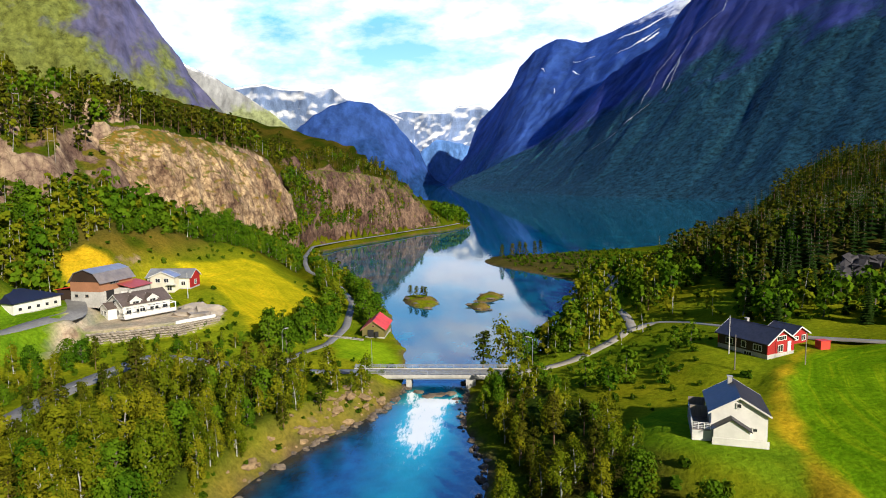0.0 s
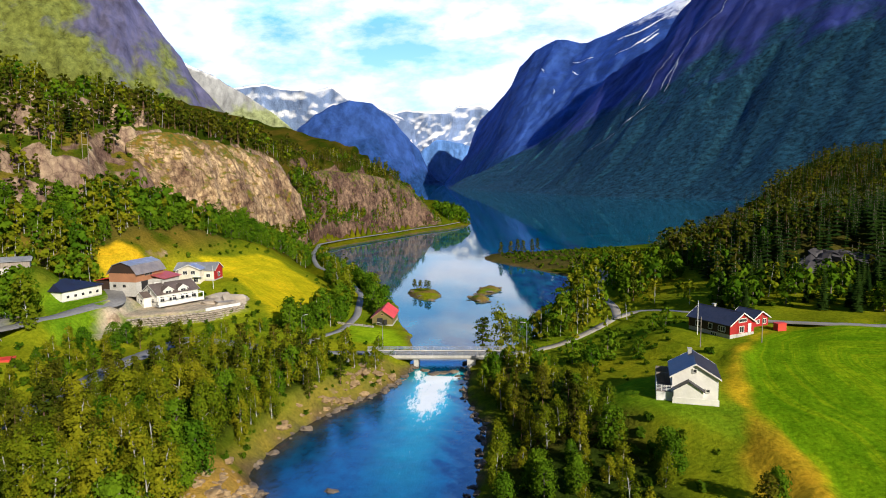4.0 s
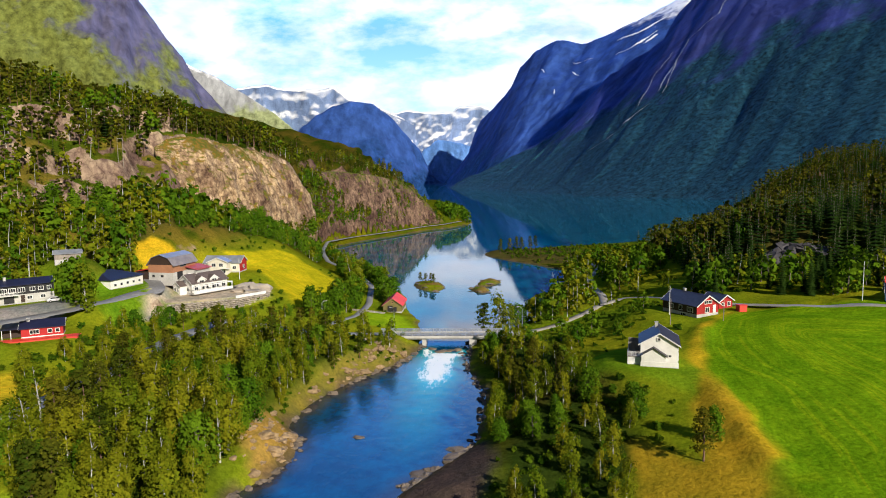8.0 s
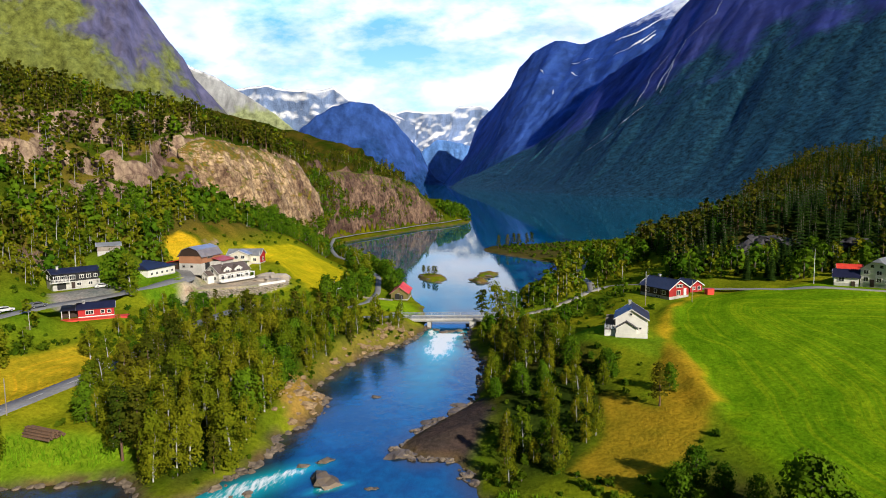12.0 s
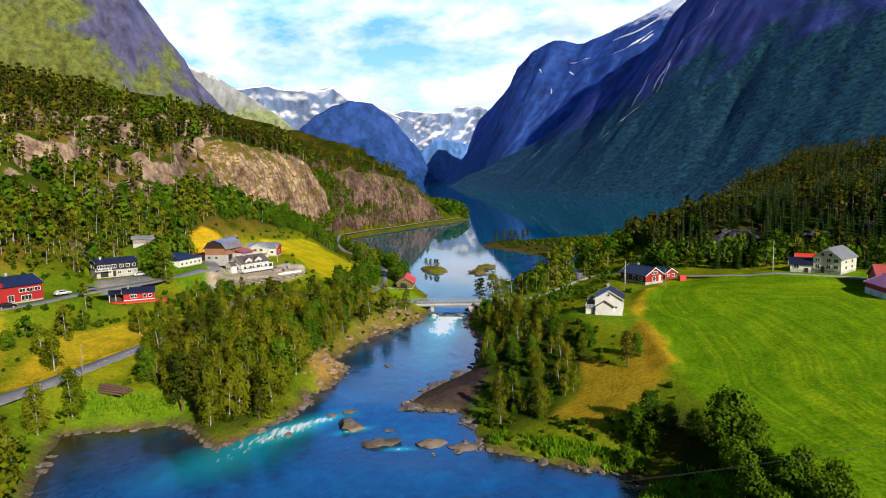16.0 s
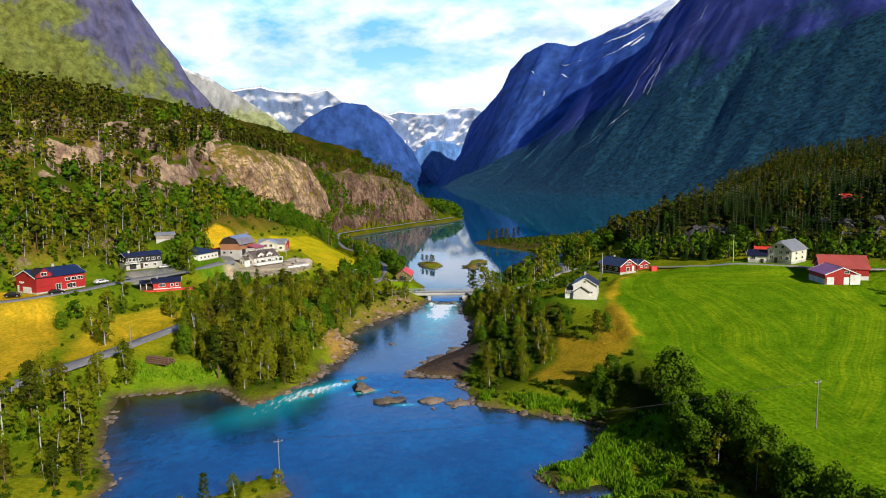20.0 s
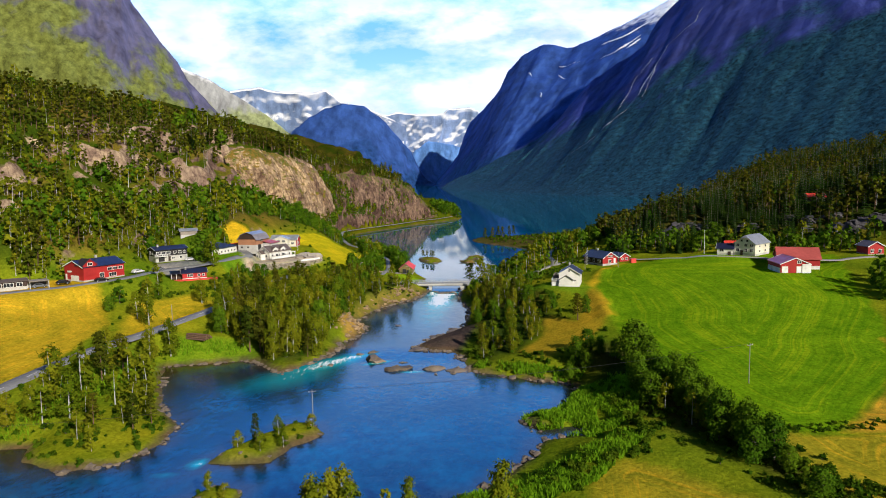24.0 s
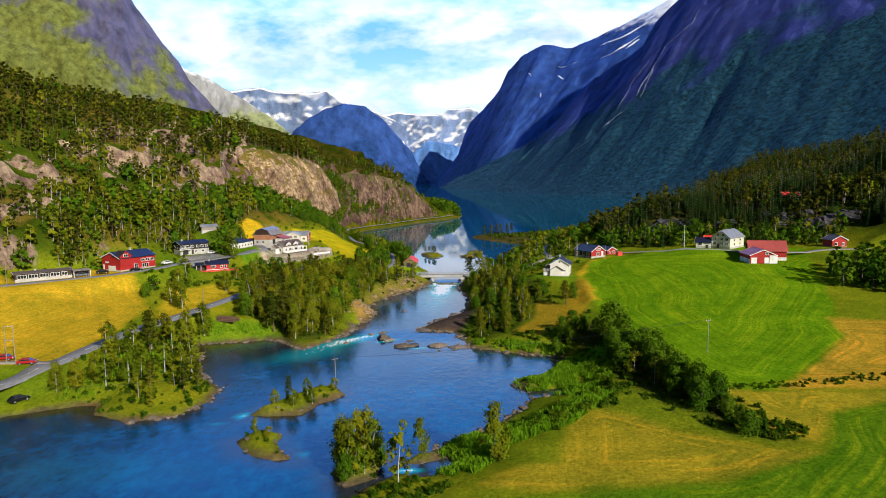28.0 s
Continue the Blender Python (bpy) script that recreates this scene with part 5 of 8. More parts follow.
def stem(rng, height, lean=0.05, n=6):
    bend = rng.normal(size=2) * lean * height
    return [(bend[0] * (k / n) ** 2 + rng.normal() * 0.03 * height / 12, bend[1] * (k / n) ** 2, height * k / n) for k in range(n + 1)]


def make_birch(seed, lo=False):
    rng, p = np.random.default_rng(seed), Plant()
    h = 11.0
    st = stem(rng, h * 0.95)
    bough(p, "trunk", st, [0.17 * (1 - 0.9 * k / 6) + 0.012 for k in range(7)], 3 if lo else 6)
    clumps = 9 if lo else 26
    for k in range(clumps):
        t = 0.14 + 0.84 * (k + rng.random()) / clumps
        wide = 2.6 * math.sin(math.pi * min(1, (t - 0.02) / 1.0) ** 0.8) + 0.3
        a = rng.random() * 7 + k * 2.4
        c = (st[int(t * 6)][0] + wide * math.cos(a) * 0.72, st[int(t * 6)][1] + wide * math.sin(a) * 0.72, t * h)
        if not lo and k % 2 == 0:
            r0 = st[int(t * 6)]
            bough(p, "trunk", [(r0[0], r0[1], t * h - 0.9), ((r0[0] + c[0]) / 2, (r0[1] + c[1]) / 2, t * h - 0.3), c], [0.05, 0.035, 0.012], 3)
        leaves(p, "crown", rng, c, 1.0 + 0.4 * rng.random(), 20 if lo else 60, 0.66 if lo else 0.31, 0.25, 1.15)
    return p


def make_broad(seed, lo=False):
    rng, p = np.random.default_rng(seed), Plant()
    h = 9.5
    st = stem(rng, h * 0.8)
    bough(p, "trunk", st, [0.26 * (1 - 0.85 * k / 6) + 0.02 for k in range(7)], 3 if lo else 6)
    clumps = 11 if lo else 32
    for k in range(clumps):
        t = 0.1 + 0.88 * (k + rng.random()) / clumps
        wide = 3.3 * math.sin(math.pi * min(1, (t + 0.08) / 1.1)) ** 0.7
        a = k * 2.4 + rng.random()
        c = (wide * math.cos(a) * 0.75, wide * math.sin(a) * 0.75, t * h)
        if not lo and k % 2 == 0:
            bough(p, "trunk", [(0, 0, t * h * 0.7), (c[0] * 0.5, c[1] * 0.5, t * h * 0.88), c], [0.09, 0.06, 0.02], 3)
        leaves(p, "crown", rng, c, 1.2 + 0.5 * rng.random(), 20 if lo else 62, 0.80 if lo else 0.37, 0.0, 0.85)
    return p


def make_pine(seed, lo=False):
    rng, p = np.random.default_rng(seed), Plant()
    h = 13.0
    st = stem(rng, h * 0.97, 0.03)
    bough(p, "trunk", st, [0.2 * (1 - 0.85 * k / 6) + 0.015 for k in range(7)], 3 if lo else 6)
    clumps = 10 if lo else 25
    for k in range(clumps):
        t = 0.28 + 0.72 * (k + rng.random()) / clumps
        wide = 2.35 * (1.12 - t) ** 0.6 * (0.55 + 0.65 * rng.random())
        a = k * 2.4 + rng.random()
        c = (st[min(6, int(t * 6))][0] + wide * math.cos(a), st[min(6, int(t * 6))][1] + wide * math.sin(a), t * h)
        if not lo:
            r0 = st[min(6, int(t * 6))]
            bough(p, "trunk", [(r0[0], r0[1], t * h - 0.25), c], [0.05, 0.012], 3)
        leaves(p, "crown", rng, c, 1.0, 20 if lo else 56, 0.66 if lo else 0.31, 0.1, 0.6)
    return p


def make_spruce(seed, lo=False):
    rng, p = np.random.default_rng(seed), Plant()
    h = 13.0
    bough(p, "trunk", [(0, 0, 0), (0, 0, h * 0.5), (0, 0, h * 0.98)], [0.2, 0.11, 0.015], 3 if lo else 6)
    rows = 10 if lo else 20
    for k in range(rows):
        t = 0.07 + 0.9 * k / rows
        wide = 2.3 * (1 - t) ** 0.85 + 0.15
        arms = 6 if lo else 10
        for j in range(arms):
            a = 2 * math.pi * (j + rng.random() * 0.7) / arms + k
            r = wide * (0.75 + 0.4 * rng.random())
            d, e = np.array((math.cos(a), math.sin(a), 0)), np.array((-math.sin(a), math.cos(a), 0))
            w = (0.42 if lo else 0.30) * r + 0.14
            z = t * h
            tip = d * r + (0, 0, z - 0.28 * r)
            p.put("crown", [d * 0.1 + (0, 0, z + 0.15), d * r * 0.55 + e * w + (0, 0, z - 0.22 * r), tip, d * r * 0.55 - e * w + (0, 0, z - 0.20 * r)], [(0, 1, 2, 3)])
    return p


def make_shrub(seed, lo=False):
    rng, p = np.random.default_rng(seed), Plant()
    for k in range(5 if lo else 9):
        a, r = rng.random() * 6.3, 0.9 * rng.random()
        c = (r * math.cos(a), r * math.sin(a), 0.55 + 0.8 * rng.random())
        bough(p, "trunk", [(0, 0, -0.1), (c[0] * 0.5, c[1] * 0.5, c[2] * 0.6), c], [0.03, 0.02, 0.008], 3)
        leaves(p, "crown", rng, c, 0.6, 9 if lo else 20, 0.55 if lo else 0.34, 0.0, 0.85)
    return p


KINDS = {
    "birch_tree": (make_birch, M_BIRCHBARK, M_BIRCH, "tall slender birch with white bark and light green leaves"),
    "broadleaf_tree": (make_broad, M_BARK, M_BROAD, "leafy dark green broadleaf tree with a wide crown"),
    "pine_tree": (make_pine, M_PINEBARK, M_PINE, "scots pine with a reddish trunk and open crown"),
    "spruce_tree": (make_spruce, M_BARK, M_SPRUCE, "dark green pointed spruce with drooping branches"),
    "shrub": (make_shrub, M_BARK, M_SHRUB, "low bright green leafy shrub"),
}
PROTO, LOW = {}, {}
for kn, (maker, bark, leaf, lab) in KINDS.items():
    PROTO[kn], LOW[kn] = [], []
    for sd in range(4):
        pl = maker(100 + sd)
        meshes = []
        for key, mt in (("trunk", bark), ("crown", leaf)):
            vv, ff = pl.arrays(key)
            meshes.append(mesh_of(kn + "_" + key, vv, ff, [mt], flat=key == "crown"))
        PROTO[kn].append(meshes)
        if kn not in ("spruce_tree", "shrub"):
            vv, ff = pl.arrays("crown")
            quads = vv.reshape(-1, 4, 3)
            quads = quads[np.random.default_rng(sd).permutation(len(quads))[: int(len(quads) * 0.42)]]
            mid = quads.mean(1, keepdims=True)
            quads = (mid + (quads - mid) * 1.42).reshape(-1, 3)
            meshes.append(mesh_of(kn + "_crown", quads, np.arange(len(quads)).reshape(-1, 4), [leaf]))
        else:
            meshes.append(meshes[1])
        lw = maker(200 + sd, True)
        LOW[kn].append([lw.arrays("trunk"), lw.arrays("crown")])

def thin(kind, sd):
    """A far tree: half the leaf sprays, larger, on a plain tapered stem."""
    rng = np.random.default_rng(sd)
    (tv, tf), (cv, cf) = LOW[kind][sd]
    if kind == "spruce_tree":
        return [(tv, tf), (cv, cf)]
    quads = cv.reshape(-1, 4, 3)
    quads = quads[rng.permutation(len(quads))[: int(len(quads) * 0.36)]]
    mid = quads.mean(1, keepdims=True)
    quads = mid + (quads - mid) * 1.55
    stem_v = np.concatenate([tv[:3], tv[18:21]]) if kind != "shrub" else tv[:6]
    stem_f = np.array([(0, 1, 4, 3), (1, 2, 5, 4), (2, 0, 3, 5)])
    return [(stem_v, stem_f), (quads.reshape(-1, 3), np.arange(len(quads) * 4).reshape(-1, 4))]


THIN = {kn: [thin(kn, sd) for sd in range(4)] for kn in KINDS}
PLACED = {}
REST = {}


def plant(kind, x, y, height=1.0, wide=None, lift=-0.15, label=""):
    """One tree or shrub as a thing with its trunk and crown; past 290 of a kind they go into the joined woods."""
    if PLACED.get(kind, 0) >= 290:
        REST.setdefault(kind, []).append((x, y, height, np.nan))
        return None
    PLACED[kind] = PLACED.get(kind, 0) + 1
    rng = np.random.default_rng(int(abs(x * 131 + y * 977)) + 5)
    trunk, crown, airy = PROTO[kind][int(rng.integers(4))]
    crown = airy if y > -45 or abs(x) > 95 else crown
    top = new(kind)
    top.matrix_world = Matrix.LocRotScale((x, y, ground_z(x, y) + lift), Euler((0, 0, rng.random() * 6.3)), ((wide or height), (wide or height), height))
    tagged(top, label or KINDS[kind][3], "tree" if kind != "shrub" else "shrub", "trees of the valley" if kind != "shrub" else "shrubs of the valley")
    for nm_, me in (("trunk", trunk), ("crown", crown)):
        ob = new(nm_, me)
        ob.parent = top
    return top


def scatter(outline, spacing, rng, tries=1.0):
    """Places at least a spacing apart inside an outline, off roads, yards, fields and water."""
    xs, ys = [q[0] for q in outline], [q[1] for q in outline]
    x0, x1, y0, y1 = min(xs), max(xs), min(ys), max(ys)
    nx, ny = max(1, int((x1 - x0) / spacing)), max(1, int((y1 - y0) / spacing))
    gx_, gy_ = np.meshgrid(np.arange(nx), np.arange(ny))
    px = x0 + (gx_.ravel() + 0.12 + 0.76 * rng.random(nx * ny)) * (x1 - x0) / nx
    py = y0 + (gy_.ravel() + 0.12 + 0.76 * rng.random(nx * ny)) * (y1 - y0) / ny
    keep = (poly_dist(px, py, outline) < 0) & (rng.random(len(px)) < tries)
    px, py = px[keep], py[keep]
    return px, py


def clear(px, py, margin=1.2, fields=True):
    ok = water_dist(px, py) > margin
    for _, wide, pts in ROADS:
        ok &= line_dist(px, py, [(a, b) for a, b, _ in pts])[0] > wide * 0.5 + 2.0
    for ax, ay, half, _ in PADS:
        ok &= np.hypot(px - ax, py - ay) > half + 1.5
    for ax, ay, ar in ((104, 29, 9), (166, -13, 13), (150, 1, 7), (128, 13, 7)):
        ok &= np.hypot(px - ax, (py - ay) * 2.0) > ar
    for foot, brow in FACES:
        ok &= poly_dist(px, py, face_outline(foot, brow)) > 1.0
    if fields:
        for outline, _, _ in FIELDS:
            ok &= poly_dist(px, py, outline) > 0.5
    return ok


def wood(outline, spacing, mixture, size=(0.8, 1.15), seed=1, tries=1.0, joined=False, margin=1.2, fields=True, steep=9.0, gaps=0.0):
    """Plants a wood: a mixture of kinds with their shares."""
    rng = np.random.default_rng(seed)
    px, py = scatter(outline, spacing, rng, tries)
    ok = clear(px, py, margin, fields)
    ok &= fbm(px / 17 + 3, py / 17, 3) > gaps
    px, py = px[ok], py[ok]
    if not len(px):
        return
    if steep < 9:
        slope = np.hypot(land(px + 1.5, py) - land(px - 1.5, py), land(px, py + 1.5) - land(px, py - 1.5)) / 3
        px, py = px[slope < steep], py[slope < steep]
    if joined:
        seen = np.abs(px) < 0.69 * (py + 316) + 22
        px, py = px[seen], py[seen]
    names = list(mixture)
    share = np.array([mixture[k] for k in names], float)
    share /= share.sum()
    patch = fbm(px / 25, py / 25, 2)
    for x, y, pt in zip(px, py, patch):
        pick = min(len(names) - 1, int(np.searchsorted(np.cumsum(share), np.clip(0.55 * rng.random() + 0.45 * np.clip((pt - 0.25) * 2, 0, 1), 0, 0.999))))
        s = size[0] + (size[1] - size[0]) * rng.random()
        if joined:
            REST.setdefault(names[pick], []).append((x, y, s, np.nan))
        else:
            plant(names[pick], float(x), float(y), s, s * (0.85 + 0.3 * rng.random()))


# single trees that stand out
plant("broadleaf_tree", 40, -138, 1.15, 1.3, label="large dark green maple at the meadow's edge")
plant("pine_tree", 2.3, 8.4, 0.75, 1.25, label="small lone pine on the shore beside the bridge")
plant("birch_tree", 7.6, 9.7, 1.12, 1.15)
plant("birch_tree", 10.6, 11.5, 0.8, 0.9)
plant("broadleaf_tree", -109.5, -17, 1.3, 1.5, label="big spreading broadleaf tree above the cottage")
plant("birch_tree", -103, -23, 1.2)
plant("pine_tree", 33.5, -96, 0.62, 0.8, label="lone gnarled pine on the dry slope")
plant("broadleaf_tree", 37, -90, 0.55, 0.5)
plant("broadleaf_tree", 28, -126, 0.75, 0.62)
for q in ((31.5, -122, 0.62), (34, -126, 0.5), (25.5, -131, 0.45), (37, -130, 0.5), (30, -129, 0.5)):
    plant("broadleaf_tree", q[0], q[1], q[2], q[2])
plant("broadleaf_tree", 50.2, -199.5, 0.5, 0.6)
plant("broadleaf_tree", 50, -190.5, 0.45, 0.4)
for q in ((-20, 103), (-22.5, 105), (-18.5, 101), (-25, 108)):
    plant("pine_tree", q[0], q[1], 0.36, 0.5, label="small pine on the rocky islet")
for q in ((16, 222), (22, 226), (30, 232), (36, 238), (40, 246), (27, 240)):
    plant("pine_tree", q[0], q[1], 0.7)
for q in ((-19, -203), (-17.5, -200.5), (-20.5, -206), (-16, -205), (-22, -201)):
    plant("birch_tree", q[0], q[1], 0.78, 0.85)
for q in ((-18, -207.5), (-15.5, -202.5), (-21.5, -203.5), (-20, -209.5)):
    plant("broadleaf_tree", q[0], q[1], 0.5, 0.5)
plant("birch_tree", -8.2, -199, 0.62, 0.6, label="young slender birch on a grassy islet")
plant("birch_tree", 5.0, -204, 0.95, 0.95)
for q in ((-42, -174, 0.3), (-39.5, -171, 0.42), (-36, -168, 0.36), (-34, -172, 0.3), (-37.5, -175, 0.34), (-31, -162.5, 0.25)):
    plant("birch_tree" if q[2] < 0.4 else "pine_tree", q[0], q[1], q[2], 0.42)
for q in ((-41, -190.5, 0.3), (-38, -192, 0.22)):
    plant("birch_tree", q[0], q[1], q[2], 0.35)
for q in ((-84, -120, 0.95), (-88, -133, 0.9), (-82, -112, 1.0), (-93.5, -146, 0.75), (-94.5, -168, 0.7), (-91, -166, 0.65), (-88, -163, 0.7), (-80, -163, 1.0), (-101, -92, 0.8), (-95, -97, 0.9), (-104, -78, 0.9), (-92, -64, 0.8)):
    plant("birch_tree", q[0], q[1], q[2])

# woods near the river
wood([(-52, 20), (-46, 50), (-53, 84), (-66, 122), (-58, 130), (-43, 102), (-33, 72), (-31, 56), (-36, 30)], 4.4, {"broadleaf_tree": 5, "birch_tree": 2}, (0.6, 0.98), 181, fields=False)
wood([(-44, -72), (-41, -50), (-37, -38), (-32, -26), (-25, -12), (-21, -18), (-27, -31), (-32.5, -44), (-36, -56), (-38, -68)], 3.3, {"birch_tree": 4, "pine_tree": 2, "broadleaf_tree": 2}, (0.32, 0.66), 132, 0.8, margin=3.0, fields=False)
BIRCHY = {"birch_tree": 5, "broadleaf_tree": 3, "pine_tree": 2}
MIXED = {"broadleaf_tree": 1.6, "birch_tree": 5, "pine_tree": 3.4, "spruce_tree": 0.4}
wood([(-57, -110), (-47, -120), (-41.5, -108), (-40.5, -92), (-42, -66), (-39, -50), (-74.5, -50), (-75, -54), (-79, -74), (-76, -96), (-64, -108)], 3.7, MIXED, (0.5, 1.08), 11, fields=False)
wood([(-39, -50), (-36, -38), (-33, -24), (-42, -12), (-58, -14), (-70, -18), (-73, -30), (-74.5, -50)], 3.6, MIXED, (0.45, 0.8), 111, fields=False)
wood([(-92, -56), (-81, -48), (-80, -28), (-78, -14), (-90, -12), (-94, -30)], 4.0, BIRCHY, (0.3, 0.58), 12)
wood([(-88, -8), (-74, -6), (-60, -2), (-56, 8), (-64, 12), (-76, 2)], 3.8, BIRCHY, (0.2, 0.4), 121)
wood([(-42, -70), (-36, -68), (-33, -50), (-29, -38), (-23, -24), (-19, -10), (-26, -8), (-36, -28), (-40, -48)], 2.8, {"shrub": 4, "birch_tree": 1}, (0.3, 0.7), 131, 0.85, fields=False)
wood([(-34, -24), (-26, -20), (-21, -9), (-28, -5), (-38, -9)], 3.5, {"birch_tree": 2, "shrub": 3}, (0.45, 0.8), 13)
RIVERSIDE = {"broadleaf_tree": 2.4, "birch_tree": 4, "pine_tree": 3.0, "spruce_tree": 0.5}
wood([(3, -118), (2, -76), (5, -46), (3, -36), (24, -40), (25, -58), (29, -75), (26, -95), (15, -114)], 3.9, RIVERSIDE, (0.34, 0.74), 14, 0.72, gaps=0.38)
wood([(3, -118), (2, -76), (5, -46), (3, -36), (24, -40), (30, -58), (32, -75), (28, -95), (15, -114)], 3.2, {"shrub": 1}, (0.5, 1.1), 142, 0.6, joined=True)
wood([(5, -40), (1, -22), (3, -6), (13, -6), (20, -22), (25, -42)], 3.4, {"broadleaf_tree": 4, "birch_tree": 2, "shrub": 3}, (0.26, 0.5), 141)
wood([(36, -142), (43, -140), (47, -154), (50, -170), (53, -186), (47, -190), (41, -178), (36, -160)], 3.9, {"broadleaf_tree": 5, "birch_tree": 2}, (0.5, 0.85), 15, fields=False)
wood([(46, -190), (53, -186), (61, -199), (57, -204), (48, -198)], 2.6, {"shrub": 1}, (0.7, 1.2), 151, fields=False)
wood([(-120, -76), (-99, -52), (-93, -30), (-84, -28), (-86, -58), (-96, -76)], 3.0, {"shrub": 1}, (0.6, 1.3), 152, 0.75)
wood([(-128, -84), (-118, -76), (-106, -98), (-112, -108), (-124, -92)], 3.6, {"shrub": 3, "broadleaf_tree": 2}, (0.4, 0.7), 153, 0.7)
wood([(-85, -170), (-80, -176), (-70, -179), (-62, -175), (-61, -162), (-70, -148), (-78, -134), (-86, -126), (-94, -142), (-92, -160)], 5.2, {"birch_tree": 4, "pine_tree": 1, "shrub": 3}, (0.5, 1.0), 16, 0.9)
wood([(-32, -229), (-21, -217), (-9, -210), (0, -214), (-10, -229)], 2.4, {"shrub": 3, "birch_tree": 1}, (0.55, 0.95), 161)
wood(ISLANDS[3], 2.6, {"shrub": 1}, (0.3, 0.65), 162, 0.8, margin=0.7)
wood(ISLANDS[4], 2.6, {"shrub": 1}, (0.25, 0.5), 163, 0.7, margin=0.7)
wood(ISLANDS[5], 2.2, {"broadleaf_tree": 1, "birch_tree": 1, "shrub": 2}, (0.4, 0.85), 164, margin=0.5)
wood([(-46, 60), (-37, 96), (-46, 112), (-60, 152), (-75, 186), (-86, 186), (-60, 126), (-48, 90)], 4.2, {"broadleaf_tree": 4, "birch_tree": 2}, (0.5, 0.85), 17)
wood([(-44, 16), (-42, 52), (-50, 84), (-58, 60), (-56, 30), (-52, 8)], 4.0, {"broadleaf_tree": 4, "birch_tree": 3}, (0.55, 0.9), 18)
wood([(-146, 28), (-128, 60), (-112, 100), (-100, 150), (-95, 205), (-84, 212), (-83, 188), (-89, 150), (-95, 124), (-108, 86), (-116, 58), (-120, 34)], 3.5, {"broadleaf_tree": 5, "birch_tree": 3, "spruce_tree": 0.6}, (0.5, 0.92), 19)
wood([(12, 14), (24, 36), (32, 70), (42, 110), (42, 150), (60, 160), (78, 120), (72, 60), (54, 44), (38, 32), (24, 14)], 4.6, {"birch_tree": 4, "broadleaf_tree": 4, "pine_tree": 1}, (0.6, 0.95), 20)
wood([(20, -20), (30, -4), (40, 8), (50, 18), (60, -2), (48, -14), (44, -32), (34, -36), (26, -30)], 4.4, {"shrub": 5, "broadleaf_tree": 2, "birch_tree": 1}, (0.4, 0.75), 21, 0.7)
for q in ((24, 13, 0.95), (28, 9, 0.8), (33, 22, 1.0), (39, 34, 1.0), (31, 30, 0.9), (37, 14, 0.6), (44, 21, 0.7), (20, 9, 0.6), (55, 33, 0.8), (62, 22, 0.7)):
    plant("birch_tree", q[0], q[1], q[2], q[2] * 1.25)
plant("broadleaf_tree", 45.5, -12, 0.5, 0.42, label="small rounded tree beside the red house")
wood([(62, 8), (76, -2), (92, -14), (112, -24), (128, -30), (160, -30), (165, -18), (130, -8), (108, 10), (86, 24), (70, 26)], 4.2, {"birch_tree": 4, "spruce_tree": 2, "broadleaf_tree": 2, "shrub": 3}, (0.5, 0.95), 22, 0.85)
wood([(120, -100), (128, -84), (150, -80), (168, -110), (142, -124)], 5.0, {"broadleaf_tree": 6, "birch_tree": 1}, (0.8, 1.1), 23, fields=False)
wood([(-150, -50), (-140, -20), (-128, -12), (-130, 0), (-112, 20), (-112, 40), (-140, 30), (-165, -10), (-165, -60)], 4.0, {"broadleaf_tree": 4, "birch_tree": 4, "pine_tree": 2}, (0.65, 1.05), 24, joined=True)
wood([(-125, -100), (-115, -60), (-100, -56), (-88, -80), (-95, -102), (-108, -100)], 7.0, {"birch_tree": 3, "broadleaf_tree": 2, "shrub": 2}, (0.5, 0.85), 25, 0.7)
wood([(-170, -130), (-110, -168), (-125, -200), (-190, -160)], 6.0, {"birch_tree": 3, "broadleaf_tree": 3}, (0.7, 1.0), 26)
wood([(8, -190), (26, -176), (32, -160), (26, -142), (34, -140), (40, -165), (30, -185), (16, -196)], 2.6, {"shrub": 1}, (0.6, 1.1), 27, fields=True)
wood([(10, -118), (24, -128), (32, -132), (26, -116), (16, -106)], 3.0, {"shrub": 1}, (0.5, 1.0), 28)

wood([(-90, -172), (-80, -178), (-70, -181), (-62, -177), (-60, -162), (-70, -148), (-78, -134), (-84, -122), (-94, -140), (-94, -160)], 2.5, {"shrub": 1}, (0.35, 0.85), 165, 0.65, joined=True, margin=0.6)
wood([(-165, -72), (-140, -74), (-133, -48), (-130, -28), (-128, -5), (-119, 18), (-112, 30), (-125, 40), (-150, 10), (-172, -40)], 3.5, {"shrub": 4, "birch_tree": 3, "broadleaf_tree": 2}, (0.4, 0.9), 241, 0.85, joined=True)
# the hillsides
HILLSIDE = {"broadleaf_tree": 2.4, "birch_tree": 2.4, "pine_tree": 4.6, "spruce_tree": 0.6}
wood([(-270, -120), (-150, -120), (-140, -40), (-138, 20), (-145, 60), (-128, 110), (-118, 180), (-114, 225), (-130, 300), (-240, 300)], 4.7, HILLSIDE, (0.5, 1.0), 31, joined=True, steep=1.9, gaps=0.35)
wood([(-240, 300), (-130, 300), (-112, 360), (-82, 430), (-66, 452), (-90, 520), (-240, 560)], 5.2, HILLSIDE, (0.45, 0.75), 32, joined=True, steep=2.0)
wood([(-100, 226), (-92, 200), (-100, 180), (-118, 200), (-118, 250), (-108, 270)], 4.5, {"birch_tree": 2, "broadleaf_tree": 2}, (0.5, 0.8), 33, joined=True, steep=1.4)
